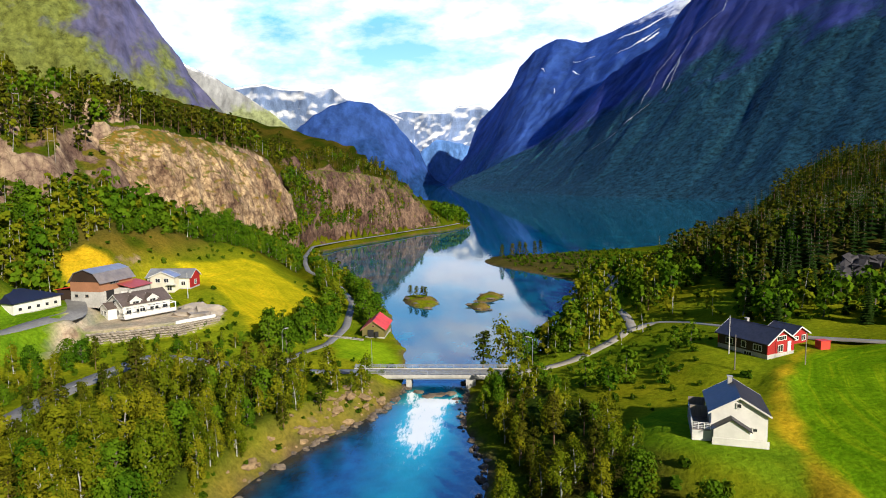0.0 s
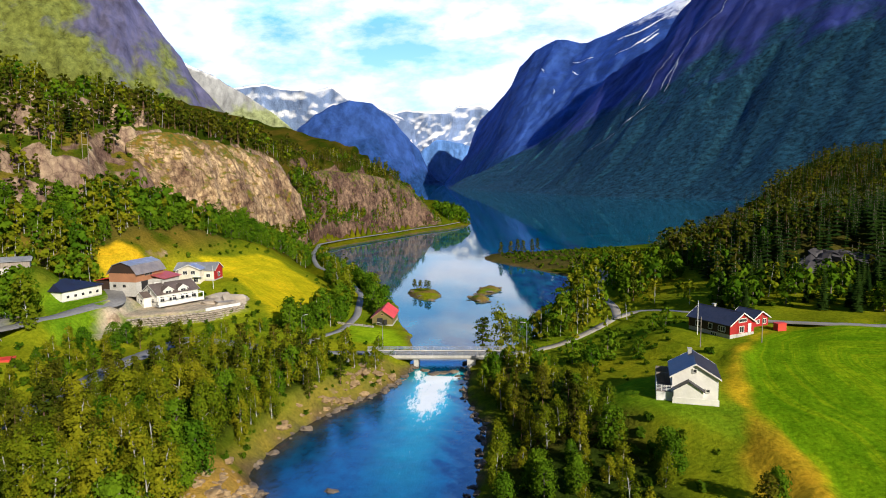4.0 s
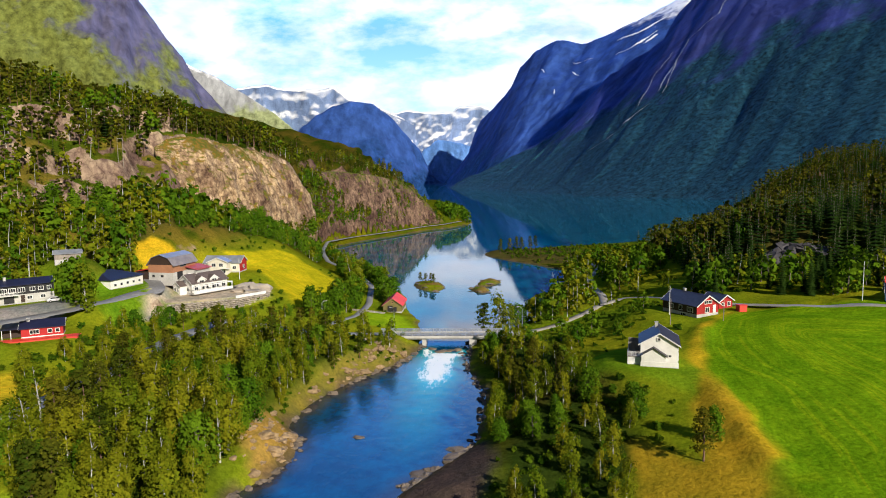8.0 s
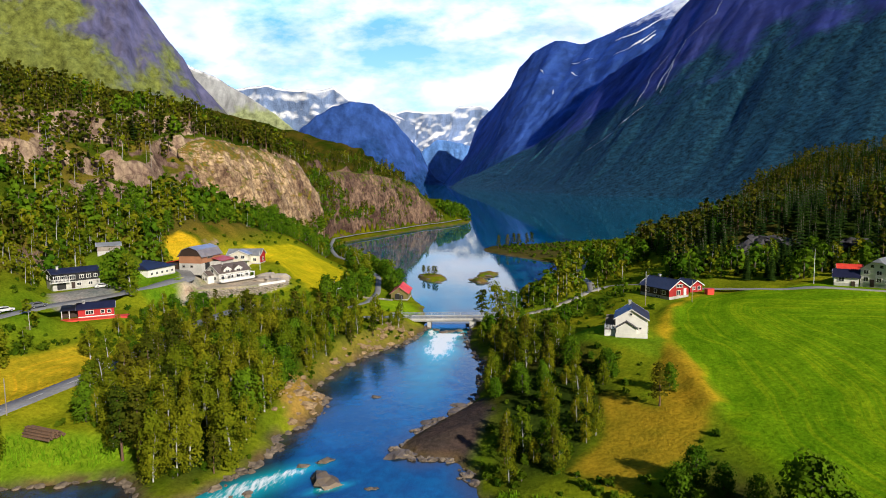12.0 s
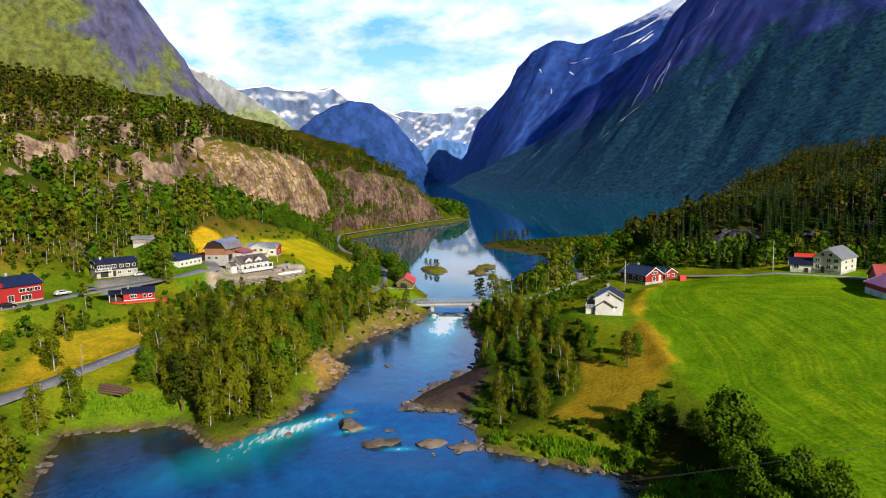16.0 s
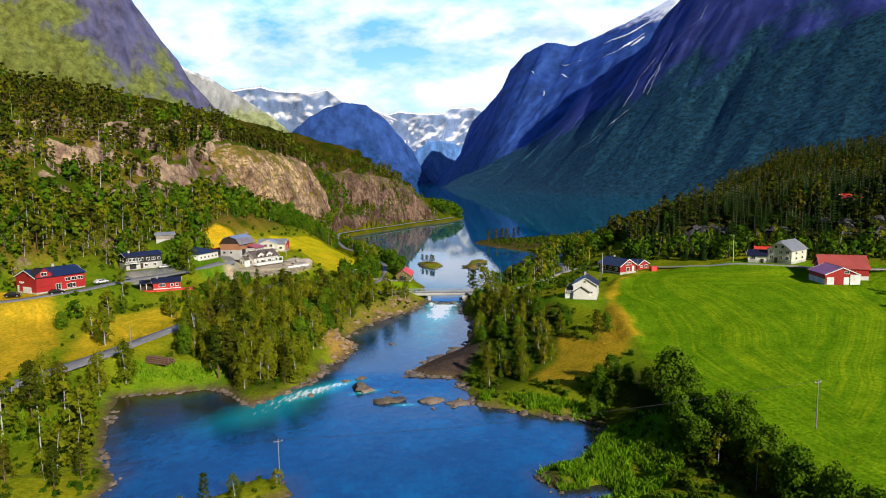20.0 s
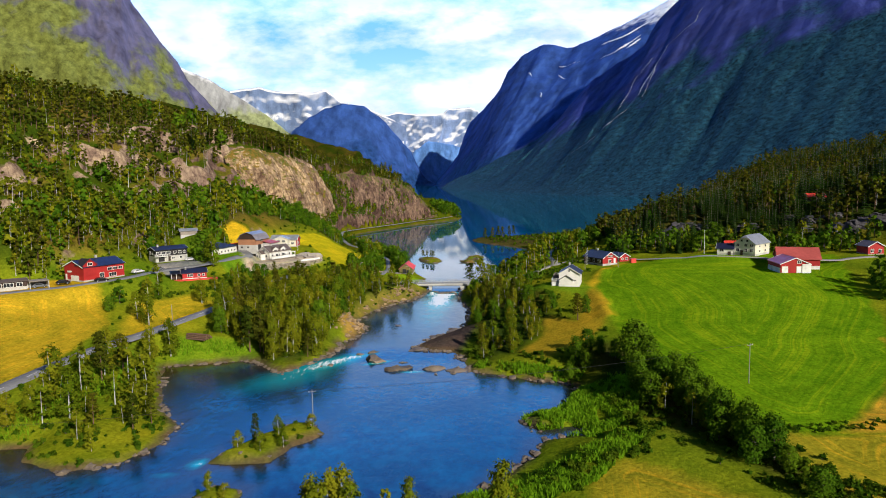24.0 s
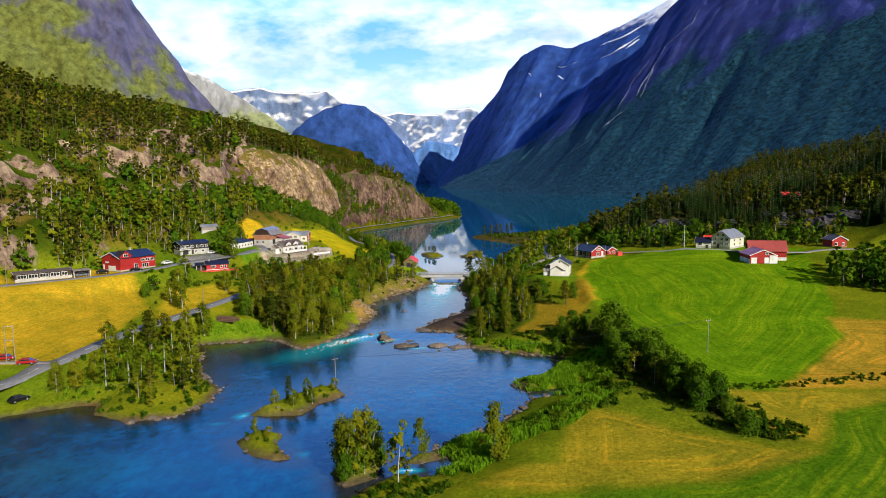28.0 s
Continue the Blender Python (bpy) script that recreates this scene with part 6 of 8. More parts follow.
# mostly darkened spruce, to give this hill its shade by colour
wood([(70, 14), (88, 26), (110, 12), (132, -6), (165, -16), (200, -60), (420, -80), (420, 330), (190, 345), (135, 235), (110, 190), (84, 155), (80, 120), (76, 60)], 4.0, {"spruce_tree": 6.5, "pine_tree": 2, "broadleaf_tree": 1.0, "birch_tree": 0.6}, (0.42, 1.08), 34, joined=True, steep=1.6)
wood([(190, 345), (420, 330), (600, 500), (640, 700), (520, 780), (400, 640), (280, 480)], 10, {"spruce_tree": 3, "pine_tree": 2}, (0.9, 1.3), 35, joined=True)
wood([(20, 200), (36, 176), (48, 160), (62, 165), (84, 205), (120, 240), (90, 275), (48, 252), (16, 238)], 3.6, {"shrub": 1}, (0.5, 1.3), 36, 0.7, joined=True, fields=False)
wood([(-20, 476), (-6, 496), (-6, 520), (-30, 520), (-40, 490)], 4.0, {"broadleaf_tree": 1}, (0.8, 1.1), 37, joined=True)
wood([(110, -180), (180, -110), (260, -100), (300, -200), (160, -240)], 7.0, {"broadleaf_tree": 2, "birch_tree": 2}, (0.7, 1.0), 38, joined=True)

# low bushes over the rough ground
wood([(-150, -120), (-84, -180), (-60, -178), (-40, -110), (-36, -40), (-18, 0), (-30, 40), (-60, 100), (-95, 120), (-130, 40), (-150, -20)], 4.2, {"shrub": 1}, (0.35, 1.0), 41, 0.6, joined=True)
wood([(0, -124), (4, -30), (10, 4), (44, 90), (70, 60), (60, 0), (46, -40), (44, -110), (30, -135)], 4.5, {"shrub": 1}, (0.35, 0.95), 42, 0.6, joined=True)
wood([(-420, -120), (-150, -120), (-130, 40), (-100, 130), (-110, 300), (-420, 300)], 5.5, {"shrub": 1}, (0.6, 1.3), 43, 0.6, joined=True, steep=2.6)
wood([(-150, 66), (-143, 90), (-133, 112), (-126, 132), (-121, 156), (-117, 178), (-113, 196), (-116, 212), (-124, 206), (-132, 160), (-142, 124), (-158, 84), (-160, 64)], 3.6, {"pine_tree": 5, "birch_tree": 1, "broadleaf_tree": 1}, (0.5, 0.85), 433, 0.9, joined=True)
wood([(-124, 282), (-104, 345), (-86, 380), (-66, 440), (-76, 446), (-100, 390), (-122, 340), (-140, 300)], 4.0, {"pine_tree": 4, "birch_tree": 1, "broadleaf_tree": 2}, (0.4, 0.62), 434, joined=True)
wood([(-136, 46), (-126, 68), (-114, 92), (-107, 112), (-101, 112), (-108, 84), (-118, 58), (-124, 38)], 3.4, {"broadleaf_tree": 4, "birch_tree": 3, "spruce_tree": 1}, (0.75, 1.15), 435)
# small trees and bushes that hold on to the ledges
rng_ = np.random.default_rng(91)
for (wx_, wy_, wz_), share_ in zip(WALLS, (0.04, 0.085)):
    hold = fbm(wx_ / 16 + 2, wz_ / 9, 3) - 0.10 * (wz_ - wz_.min()) / np.ptp(wz_)
    if share_ > 0.08:
        hold += 0.5 * smooth(385, 335, wy_ + wz_) * smooth(14, 24, wz_)
    for r_, c_ in zip(*np.where((hold > 0.50) & (rng_.random(wx_.shape) < np.where(hold > 0.75, 0.22, share_)))):
        kind_ = ("birch_tree", "pine_tree", "broadleaf_tree", "shrub", "shrub", "shrub")[int(rng_.integers(6))]
        REST.setdefault(kind_, []).append((wx_[r_, c_], wy_[r_, c_], (0.25 + 0.3 * rng_.random() + (0.2 if hold[r_, c_] > 0.75 else 0.0)) * (1.7 if kind_ == "shrub" else 1.0), wz_[r_, c_] - 0.4))
wood([(34, -176), (34, -138), (44, -132), (54, -178), (61, -200), (56, -205), (44, -196)], 2.6, {"shrub": 1}, (0.4, 0.85), 44, 0.8, joined=True, fields=False)
wood([(52, -177.5), (52, -173.5), (100, -168.5), (150, -160), (150, -164), (100, -172.5)], 1.6, {"shrub": 1}, (0.35, 0.6), 45, joined=True, fields=False)


def joined_woods():
    """All far trees of a kind in one mesh: too many to count."""
    for kind, rows in REST.items():
        rng = np.random.default_rng(77)
        rows = np.array(rows)
        zs = np.where(np.isnan(rows[:, 3]), land(rows[:, 0], rows[:, 1]), rows[:, 3])
        V, F, I, T, base = [], [], [], [], 0
        for (x, y, s, _), z in zip(rows, zs):
            own = rng.random()
            c, d = math.cos(6.3 * rng.random()), 0
            d = math.sqrt(max(0, 1 - c * c))
            fat = s * (0.9 + 0.35 * rng.random())
            near = abs(x) < 140 and y < 10
            for mi, (vv, ff) in enumerate((LOW if near else THIN)[kind][int(rng.integers(4))]):
                w = np.stack([(vv[:, 0] * c - vv[:, 1] * d) * fat + x, (vv[:, 0] * d + vv[:, 1] * c) * fat + y, vv[:, 2] * s + z - 0.2], 1)
                V.append(w)
                F.append(ff + base)
                I.append(np.full(len(ff), mi))
                T.append(np.full(len(vv), own, np.float32))
                base += len(vv)
        v, f, idx = np.concatenate(V), np.concatenate(F), np.concatenate(I)
        me = bpy.data.meshes.new(kind + "_woods")
        me.vertices.add(len(v))
        me.vertices.foreach_set("co", v.ravel())
        me.loops.add(f.size)
        me.loops.foreach_set("vertex_index", f.ravel().astype(np.int32))
        me.polygons.add(len(f))
        me.polygons.foreach_set("loop_start", np.arange(0, f.size, 4, dtype=np.int32))
        me.materials.append(KINDS[kind][1])
        me.materials.append(KINDS[kind][2])
        me.polygons.foreach_set("material_index", idx.astype(np.int32))
        me.update(calc_edges=True)
        me.attributes.new("tree", "FLOAT", "POINT").data.foreach_set("value", np.concatenate(T))
        tagged(new(kind.replace("_tree", "") + "_woods", me), "hillside wood of " + kind.replace("_", " ") + "s", "wood", kind="stuff")



def reed_bed():
    """Dense bright reeds and tall grass on the pool's east shore: blades past counting."""
    rng = np.random.default_rng(8)
    V, n = [], 0
    for outline, cnt in (([(10, -157), (20, -150), (26, -140), (34, -138), (38, -150), (34, -163), (24, -170), (15, -163)], 11000), ([(24, -160), (30, -166), (22, -178), (12, -186), (2, -194), (8, -200), (20, -192), (32, -176)], 11000), ([(-4, -196), (2, -190), (8, -200), (0, -212), (-6, -206)], 3200),
                         ([(26, -135), (12, -126), (2, -121), (4, -117), (16, -122), (30, -130)], 3000), ([(-94, -172), (-84, -169), (-76, -134), (-84, -128), (-92, -150)], 900), ([(-84, -112), (-62, -109), (-64, -104), (-84, -106)], 450)):
        xs, ys = np.array([q[0] for q in outline]), np.array([q[1] for q in outline])
        x, y = xs.min() + rng.random(cnt * 2) * np.ptp(xs), ys.min() + rng.random(cnt * 2) * np.ptp(ys)
        ok = (poly_dist(x, y, outline) < 0) & (water_dist(x, y) > -0.4) & (fbm(x / 3.5, y / 3.5, 3) > 0.38)
        x, y = x[ok][:cnt], y[ok][:cnt]
        z = np.maximum(land(x, y), level(y)) - 0.05
        a = rng.random(len(x)) * 6.3
        h, w = 0.55 + 0.75 * rng.random(len(x)), 0.08 + 0.10 * rng.random(len(x))
        lx, ly = rng.normal(size=len(x)) * 0.3, rng.normal(size=len(x)) * 0.3
        dx, dy = np.cos(a) * w, np.sin(a) * w
        V.append(np.stack([np.stack([x - dx, y - dy, z], 1), np.stack([x + dx, y + dy, z], 1), np.stack([x + dx * 0.4 + lx, y + dy * 0.4 + ly, z + h], 1), np.stack([x - dx * 0.4 + lx, y - dy * 0.4 + ly, z + h * 0.95], 1)], 1).reshape(-1, 3))
    v = np.concatenate(V)
    tagged(new("reed_bed", mesh_of("reed_bed", v, np.arange(len(v)).reshape(-1, 4), [M_REED])), "dense bright green reeds and tall grass", "reeds", kind="stuff")


joined_woods()
reed_bed()


# ---- buildings ----
def window(parent, side, w, l, u, z, ww, hh, frame_mat=None, bars=1):
    """A window on a wall of a house w wide and l long: a proud frame, a pane set into it, glazing bars."""
    frame_mat = frame_mat or M_TRIM
    half = {"s": l / 2, "n": l / 2, "e": w / 2, "w": w / 2}[side] + 0.1
    turn = {"s": 0, "n": 180, "e": 90, "w": -90}[side]
    fr = new("window")
    fr.parent = parent
    fr.matrix_local = pose(0, 0, 0, 0, 0, turn) @ pose(u, -half, z)
    b = bmesh.new()
    t = 0.11
    box(-ww / 2 - t, ww / 2 + t, -0.05, 0.02, hh, hh + t, b)
    box(-ww / 2 - t, ww / 2 + t, -0.07, 0.02, -t, 0, b)
    box(-ww / 2 - t, -ww / 2, -0.05, 0.02, 0, hh, b)
    box(ww / 2, ww / 2 + t, -0.05, 0.02, 0, hh, b)
    for k in range(1, bars + 1):
        x = -ww / 2 + ww * k / (bars + 1)
        box(x - 0.035, x + 0.035, -0.045, 0.02, 0, hh, b)
    part("window_frame", b, frame_mat, fr)
    part("pane", box(-ww / 2, ww / 2, -0.02, 0.015, 0, hh), M_GLASS, fr)
    return fr


def door(parent, side, w, l, u, z, ww, hh, mat):
    half = {"s": l / 2, "n": l / 2, "e": w / 2, "w": w / 2}[side] + 0.1
    turn = {"s": 0, "n": 180, "e": 90, "w": -90}[side]
    d = part("door", box(-ww / 2, ww / 2, -0.06, 0.02, 0, hh, bevel=0.02), mat, parent)
    d.matrix_local = pose(0, 0, 0, 0, 0, turn) @ pose(u, -half, z)
    part("handle", box(ww / 2 - 0.22, ww / 2 - 0.12, -0.12, -0.06, 1.0, 1.06), M_STEEL, d)
    return d


def gable_roof(parent, w, l, eave, ridge, mat, over=0.45, thick=0.16, trim=None, name="roof"):
    """Two roof slopes on a ridge along y, with bargeboards on the gable edges."""
    k = (ridge - eave) / (w / 2)
    xo, zo = w / 2 + over, eave - k * over
    for sgn in (-1, 1):
        prof = [(sgn * xo, zo), (0, ridge), (0, ridge + thick), (sgn * xo, zo + thick)]
        r = part(name, slab(prof, "y", -l / 2 - over, l / 2 + over), mat, parent)
        for y in (-l / 2 - over - 0.04, l / 2 + over):
            part("bargeboard", slab([(sgn * xo, zo - 0.08), (0, ridge - 0.08), (0, ridge + thick + 0.03), (sgn * xo, zo + thick + 0.03)], "y", y, y + 0.04), trim or M_TRIM, r)
    part("ridge_cap", slab([(-0.16, ridge + thick - 0.02), (0, ridge + thick + 0.07), (0.16, ridge + thick - 0.02)], "y", -l / 2 - over, l / 2 + over), mat, parent)


def hip_roof(parent, w, l, eave, ridge, ridge_len, mat, over=0.5, thick=0.14):
    """A hipped roof: four slopes, drawn as separate thick panels."""
    x, y, r = w / 2 + over, l / 2 + over, ridge_len / 2
    lo = [(-x, -y, eave), (x, -y, eave), (x, y, eave), (-x, y, eave)]
    a, b = (0, -r, ridge), (0, r, ridge)
    for f in ((lo[0], lo[1], a), (lo[1], lo[2], b, a), (lo[2], lo[3], b), (lo[3], lo[0], a, b)):
        bm = bmesh.new()
        top, bot = [bm.verts.new((p[0], p[1], p[2] + thick)) for p in f], [bm.verts.new(p) for p in f]
        bm.faces.new(top)
        bm.faces.new(bot[::-1])
        for i in range(len(f)):
            j = (i + 1) % len(f)
            bm.faces.new((bot[i], bot[j], top[j], top[i]))
        bmesh.ops.recalc_face_normals(bm, faces=bm.faces[:])
        part("roof", bm, mat, parent)


def walls(parent, w, l, z0, eave, ridge, mats, gable=True, t=0.2):
    """Four walls as slabs; the gable ends rise to the ridge. mats: south, north, east, west."""
    inner = w / 2 - t
    prof = [(-w / 2, z0), (w / 2, z0), (w / 2, eave), (0, ridge), (-w / 2, eave)] if gable else [(-w / 2, z0), (w / 2, z0), (w / 2, eave), (-w / 2, eave)]
    part("wall", slab(prof, "y", -l / 2, -l / 2 + t), mats[0], parent)
    part("wall", slab(prof, "y", l / 2 - t, l / 2), mats[1], parent)
    part("wall", box(inner, w / 2 - 0.003, -l / 2 + t, l / 2 - t, z0, eave - 0.02), mats[2], parent)
    part("wall", box(-w / 2 + 0.003, -inner, -l / 2 + t, l / 2 - t, z0, eave - 0.02), mats[3], parent)


def corners(parent, w, l, z0, z1, mat):
    for sx in (-1, 1):
        for sy in (-1, 1):
            x, y = sx * w / 2, sy * l / 2
            part("corner_board", box(x - 0.09, x + 0.09, y - 0.09, y + 0.09, z0, z1), mat, parent)


def house(name, label, x, y, z, turn, w, l, eave, ridge, wall_mat, roof_mat, base=0.5, wins=(), doors=(), chimney=None, mats=None, trim=None, hip=None, category="house", corner=None, base_mat=None, over=0.45):
    """A house on its ground: heights are above z; wins are (side, along, sill, width, height, bars)."""
    h = thing(name, pose(x, y, z, 0, 0, turn), label, category, "houses of the valley")
    part("foundation", box(-w / 2 + 0.02, w / 2 - 0.02, -l / 2 + 0.02, l / 2 - 0.02, -1.6, base), base_mat or M_CONCRETE, h)
    walls(h, w, l, base, eave, ridge, mats or (wall_mat,) * 4, gable=hip is None)
    if hip is None:
        gable_roof(h, w, l, eave, ridge, roof_mat, over, trim=trim)
    else:
        hip_roof(h, w, l, eave, ridge, hip, roof_mat)
    if corner:
        corners(h, w, l, base, eave - 0.05, corner)
    for wn_ in wins:
        window(h, wn_[0], w, l, wn_[1], wn_[2], wn_[3], wn_[4], trim, wn_[5] if len(wn_) > 5 else 1)
    for dd in doors:
        door(h, dd[0], w, l, dd[1], dd[2], dd[3], dd[4], dd[5])
    if chimney:
        cxx, cyy, top = chimney
        ch = part("chimney", box(cxx - 0.32, cxx + 0.32, cyy - 0.32, cyy + 0.32, eave, top, bevel=0.03), M_GREYWALL, h)
        part("chimney_cap", box(cxx - 0.4, cxx + 0.4, cyy - 0.4, cyy + 0.4, top, top + 0.1), M_CONCRETE, ch)
    return h


def railing(parent, a, b, height=1.0, posts=6, rails=(0.5, 0.95), mat=None, r=0.045):
    """Posts and rails from a to b, in the parent's space."""
    mat = mat or M_TRIM
    a, b = Vector(a), Vector(b)
    rl = new("railing")
    rl.parent = parent
    for k in range(posts + 1):
        p = a.lerp(b, k / posts)
        part("post", box(p.x - r, p.x + r, p.y - r, p.y + r, p.z, p.z + height), mat, rl)
    for z in rails:
        part("rail", tube([a + Vector((0, 0, z)), b + Vector((0, 0, z))], [r * 0.8] * 2, 4), mat, rl)
    return rl


# the white house above the river, with a low porch wing and a timber deck
h1 = house("white_house", "white two-storey timber house with a dark slate roof", 37.6, -56.4, 10.75, -14, 7.2, 8.6, 4.35, 6.5, M_WHITE, M_SLATE, 0.35,
           [("s", -0.1, 5.1, 0.5, 0.5, 0), ("s", 2.0, 1.9, 0.5, 0.4, 0), ("e", -2, 1.0, 1.2, 1.2), ("e", 2, 1.0, 1.2, 1.2), ("w", -1.5, 3.0, 1.2, 1.1), ("w", 1.8, 3.0, 1.2, 1.1), ("w", 0.2, 0.5, 1.6, 1.9)],
           chimney=(-0.5, 3.0, 7.3), trim=M_WHITE)
wing = new("porch_wing")
wing.parent = h1
wing.matrix_local = pose(-1.1, -4.95, 0)
part("wall", slab([(-2.3, -1.2), (2.3, -1.2), (2.3, 2.3), (0, 3.75), (-2.3, 2.3)], "y", -0.65, 0.65), M_WHITE, wing)
for sg in (-1, 1):
    part("roof", slab([(sg * 2.6, 2.1), (0, 3.75), (0, 3.9), (sg * 2.6, 2.25)], "y", -0.95, 0.65), M_SLATE, wing)
part("base_wall", box(-3.55, 3.65, -0.72, -0.6, -1.2, 1.05), M_WHITE, wing).matrix_local = pose(1.1, 0, 0)
dk = new("deck")
dk.parent = h1
part("floor", box(-6.1, -3.62, -4.6, 4.4, 1.5, 1.65), M_WOOD, dk)
part("skirt", box(-6.1, -6.02, -4.6, 4.4, -1.6, 1.5), M_WOOD, dk)
part("skirt", box(-6.1, -3.62, -4.6, -4.52, -1.6, 1.5), M_TRIM, dk)
railing(dk, (-6.05, -4.55, 1.65), (-6.05, 4.35, 1.65), 1.0, 8, (0.5, 0.95))
railing(dk, (-6.05, -4.55, 1.65), (-3.7, -4.55, 1.65), 1.0, 3, (0.25, 0.5, 0.75, 0.95))
part("screen", box(-6.1, -3.7, 0.4, 0.5, 1.65, 3.4), M_WOOD, dk)
part("screen", box(-6.1, -3.7, 4.2, 4.3, 1.65, 3.4), M_WOOD, dk)

# the red house with dark boarded long side
h2 = house("red_house", "red and dark brown timber house on a white base", 55.7, -19.2, 12.9, 29.5, 7.6, 11.4, 3.1, 5.35, M_RED, M_SLATE, 0.9,
           [("s", 0.0, 3.4, 2.4, 0.7, 3), ("s", -0.3, 1.2, 1.3, 1.2, 1), ("w", 3.6, 1.4, 1.7, 1.0, 2), ("w", 0.5, 1.4, 0.9, 1.1, 0), ("w", -2.8, 1.4, 1.5, 1.0, 1), ("w", 1.5, 0.05, 1.6, 0.6, 2)],
           [("s", 2.2, 0.9, 1.0, 2.0, M_TRIM)], mats=(M_RED, M_RED, M_RED, M_BROWN), base_mat=M_GREYWALL, chimney=(0.6, 2.5, 6.0))
house("red_annexe", "small red timber annexe with a dark roof", 65.0, -12.5, 13.0, 29.5, 5.0, 5.6, 2.3, 3.7, M_RED, M_SLATE, 0.3, [("s", 1.1, 0.9, 1.0, 1.0, 1), ("s", -1.1, 1.1, 0.9, 0.7, 1)], mats=(M_RED, M_RED, M_RED, M_BROWN))
bx = thing("red_crate", pose(68.8, -19.2, 13.4, 0, 0, 15), "bright red wooden crate on the grass", "crate")
part("body", box(-1.1, 1.1, -0.8, 0.8, -0.2, 1.5, bevel=0.04), M_REDROOF, bx)
part("lid", box(-1.18, 1.18, -0.88, 0.88, 1.5, 1.62), M_REDROOF, bx)

# the boathouse
h3 = house("boathouse", "olive boarded boathouse with a bright red roof", -29.3, 45.6, 1.3, -1, 6.6, 12.5, 2.5, 4.85, M_OLIVE, M_REDROOF, 0.15,
           [("s", 0.0, 3.2, 0.5, 0.45, 0)], over=0.5, trim=M_ORANGE)
# solid black panel paints the shade inside the gateway
part("gate", box(-1.7, 0.1, -6.4, -6.26, 0.15, 2.3), M_BLACK, h3, "black panel standing for the shade in the open gateway")
part("gate", box(0.5, 1.6, -6.85, -6.75, 0.2, 1.9), M_BLACK, h3)

# the barn above the farmhouse
h4 = thing("farm_barn", pose(-101.2, 24.3, 16.3, 0, 0, -10), "big weathered orange and grey barn with a grey gambrel roof", "barn", "houses of the valley")
part("foundation", box(-4.48, 4.48, -6.48, 6.48, -1.6, 2.6), M_GREYWALL, h4)
part("wall", box(-4.5, 4.5, -6.5, -6.3, 2.6, 5.2), M_ORANGE, h4)
part("wall", box(-4.5, 4.5, 6.3, 6.5, 2.6, 5.2), M_ORANGE, h4)
for x0_ in (-4.5, 4.3):
    part("wall", box(x0_, x0_ + 0.2, -6.3, 6.3, 2.6, 5.2), M_ORANGE, h4)
for y0_ in (-6.56, 6.36):
    part("gable_cladding", slab([(-4.5, 5.2), (4.5, 5.2), (3.0, 7.4), (0, 8.4), (-3.0, 7.4)], "y", y0_, y0_ + 0.2), M_BROWN, h4)
M_OLDROOF = surface("weathered brown-grey roof sheet", (0.17, 0.15, 0.14), (0.25, 0.22, 0.20), 0.7, 0.5, 0.3)
for g_ in (-1, 1):
    part("roof", slab([(g_ * 5.0, 4.8), (g_ * 3.0, 7.4), (g_ * 3.0, 7.56), (g_ * 5.16, 4.8)], "y", -7.0, 7.0), M_OLDROOF, h4)
    part("roof", slab([(g_ * 3.12, 7.38), (0, 8.45), (0, 8.6), (g_ * 3.12, 7.54)], "y", -7.04, 7.04), M_GREYROOF, h4, "paler upper roof sheet")
for u_ in (-2.6, 0.6):
    window(h4, "s", 9.0, 13.0, u_, 1.2, 0.9, 0.6, M_WOOD, 0)
window(h4, "e", 9.0, 13.0, -1.0, 4.2, 3.2, 0.7, M_WOOD, 2)
part("gate", box(4.5, 4.62, -4.2, -1.4, 0.1, 2.6), M_BLACK, h4)
sh = thing("red_lean_to", pose(-109.0, 23.0, 16.3, 0, 0, -10), "red lean-to shed, its shaded open front drawn as dark boards", "shed", "sheds of the farm")
# closed box; its dark boards stand for shade in the open front
part("wall", box(-2.2, 2.2, -3.0, 3.0, -0.5, 2.7), M_BROWN, sh)
part("roof", slab([(-2.6, 2.7), (2.4, 3.5), (2.4, 3.65), (-2.6, 2.85)], "y", -3.4, 3.4), M_REDROOF, sh)
sh2 = thing("cart_shed", pose(-94.2, 27.5, 15.6, 0, 0, -10), "low shed with a faded red sheet roof", "shed", "sheds of the farm")
part("wall", box(-2.2, 2.2, -4.0, 4.0, -0.5, 3.4), M_GREYWALL, sh2)
part("roof", slab([(-2.6, 4.6), (2.8, 3.4), (2.8, 3.55), (-2.6, 4.75)], "y", -4.4, 4.4), M_PINKROOF, sh2)
part("gate", box(-0.9, 0.9, -4.08, -4.0, 0, 2.4), M_TRIM, sh2)

# the cream house with a red end
h5 = house("cream_house", "cream timber house with a grey roof and a red end", -92.0, 47.5, 15.2, 90, 7.0, 13.2, 3.6, 5.6, M_CREAM, M_GREYROOF, 0.4,
           [("w", 4.5, 1.2, 1.2, 1.1, 1), ("s", 0, 1.2, 1.4, 1.2, 1)], mats=(M_RED, M_CREAM, M_CREAM, M_CREAM))
cw = new("front_wing")
cw.parent = h5
cw.matrix_local = pose(0, 0, 0, 0, 0, -90) @ pose(-0.4, -4.9, 0)
walls(cw, 7.2, 4.0, -1.2, 4.2, 5.7, (M_CREAM,) * 4)
gable_roof(cw, 7.2, 4.0, 4.2, 5.7, M_GREYROOF)
for u_ in (-1.3, 1.3):
    window(cw, "s", 7.2, 4.0, u_, 2.6, 1.3, 1.1, None, 1)
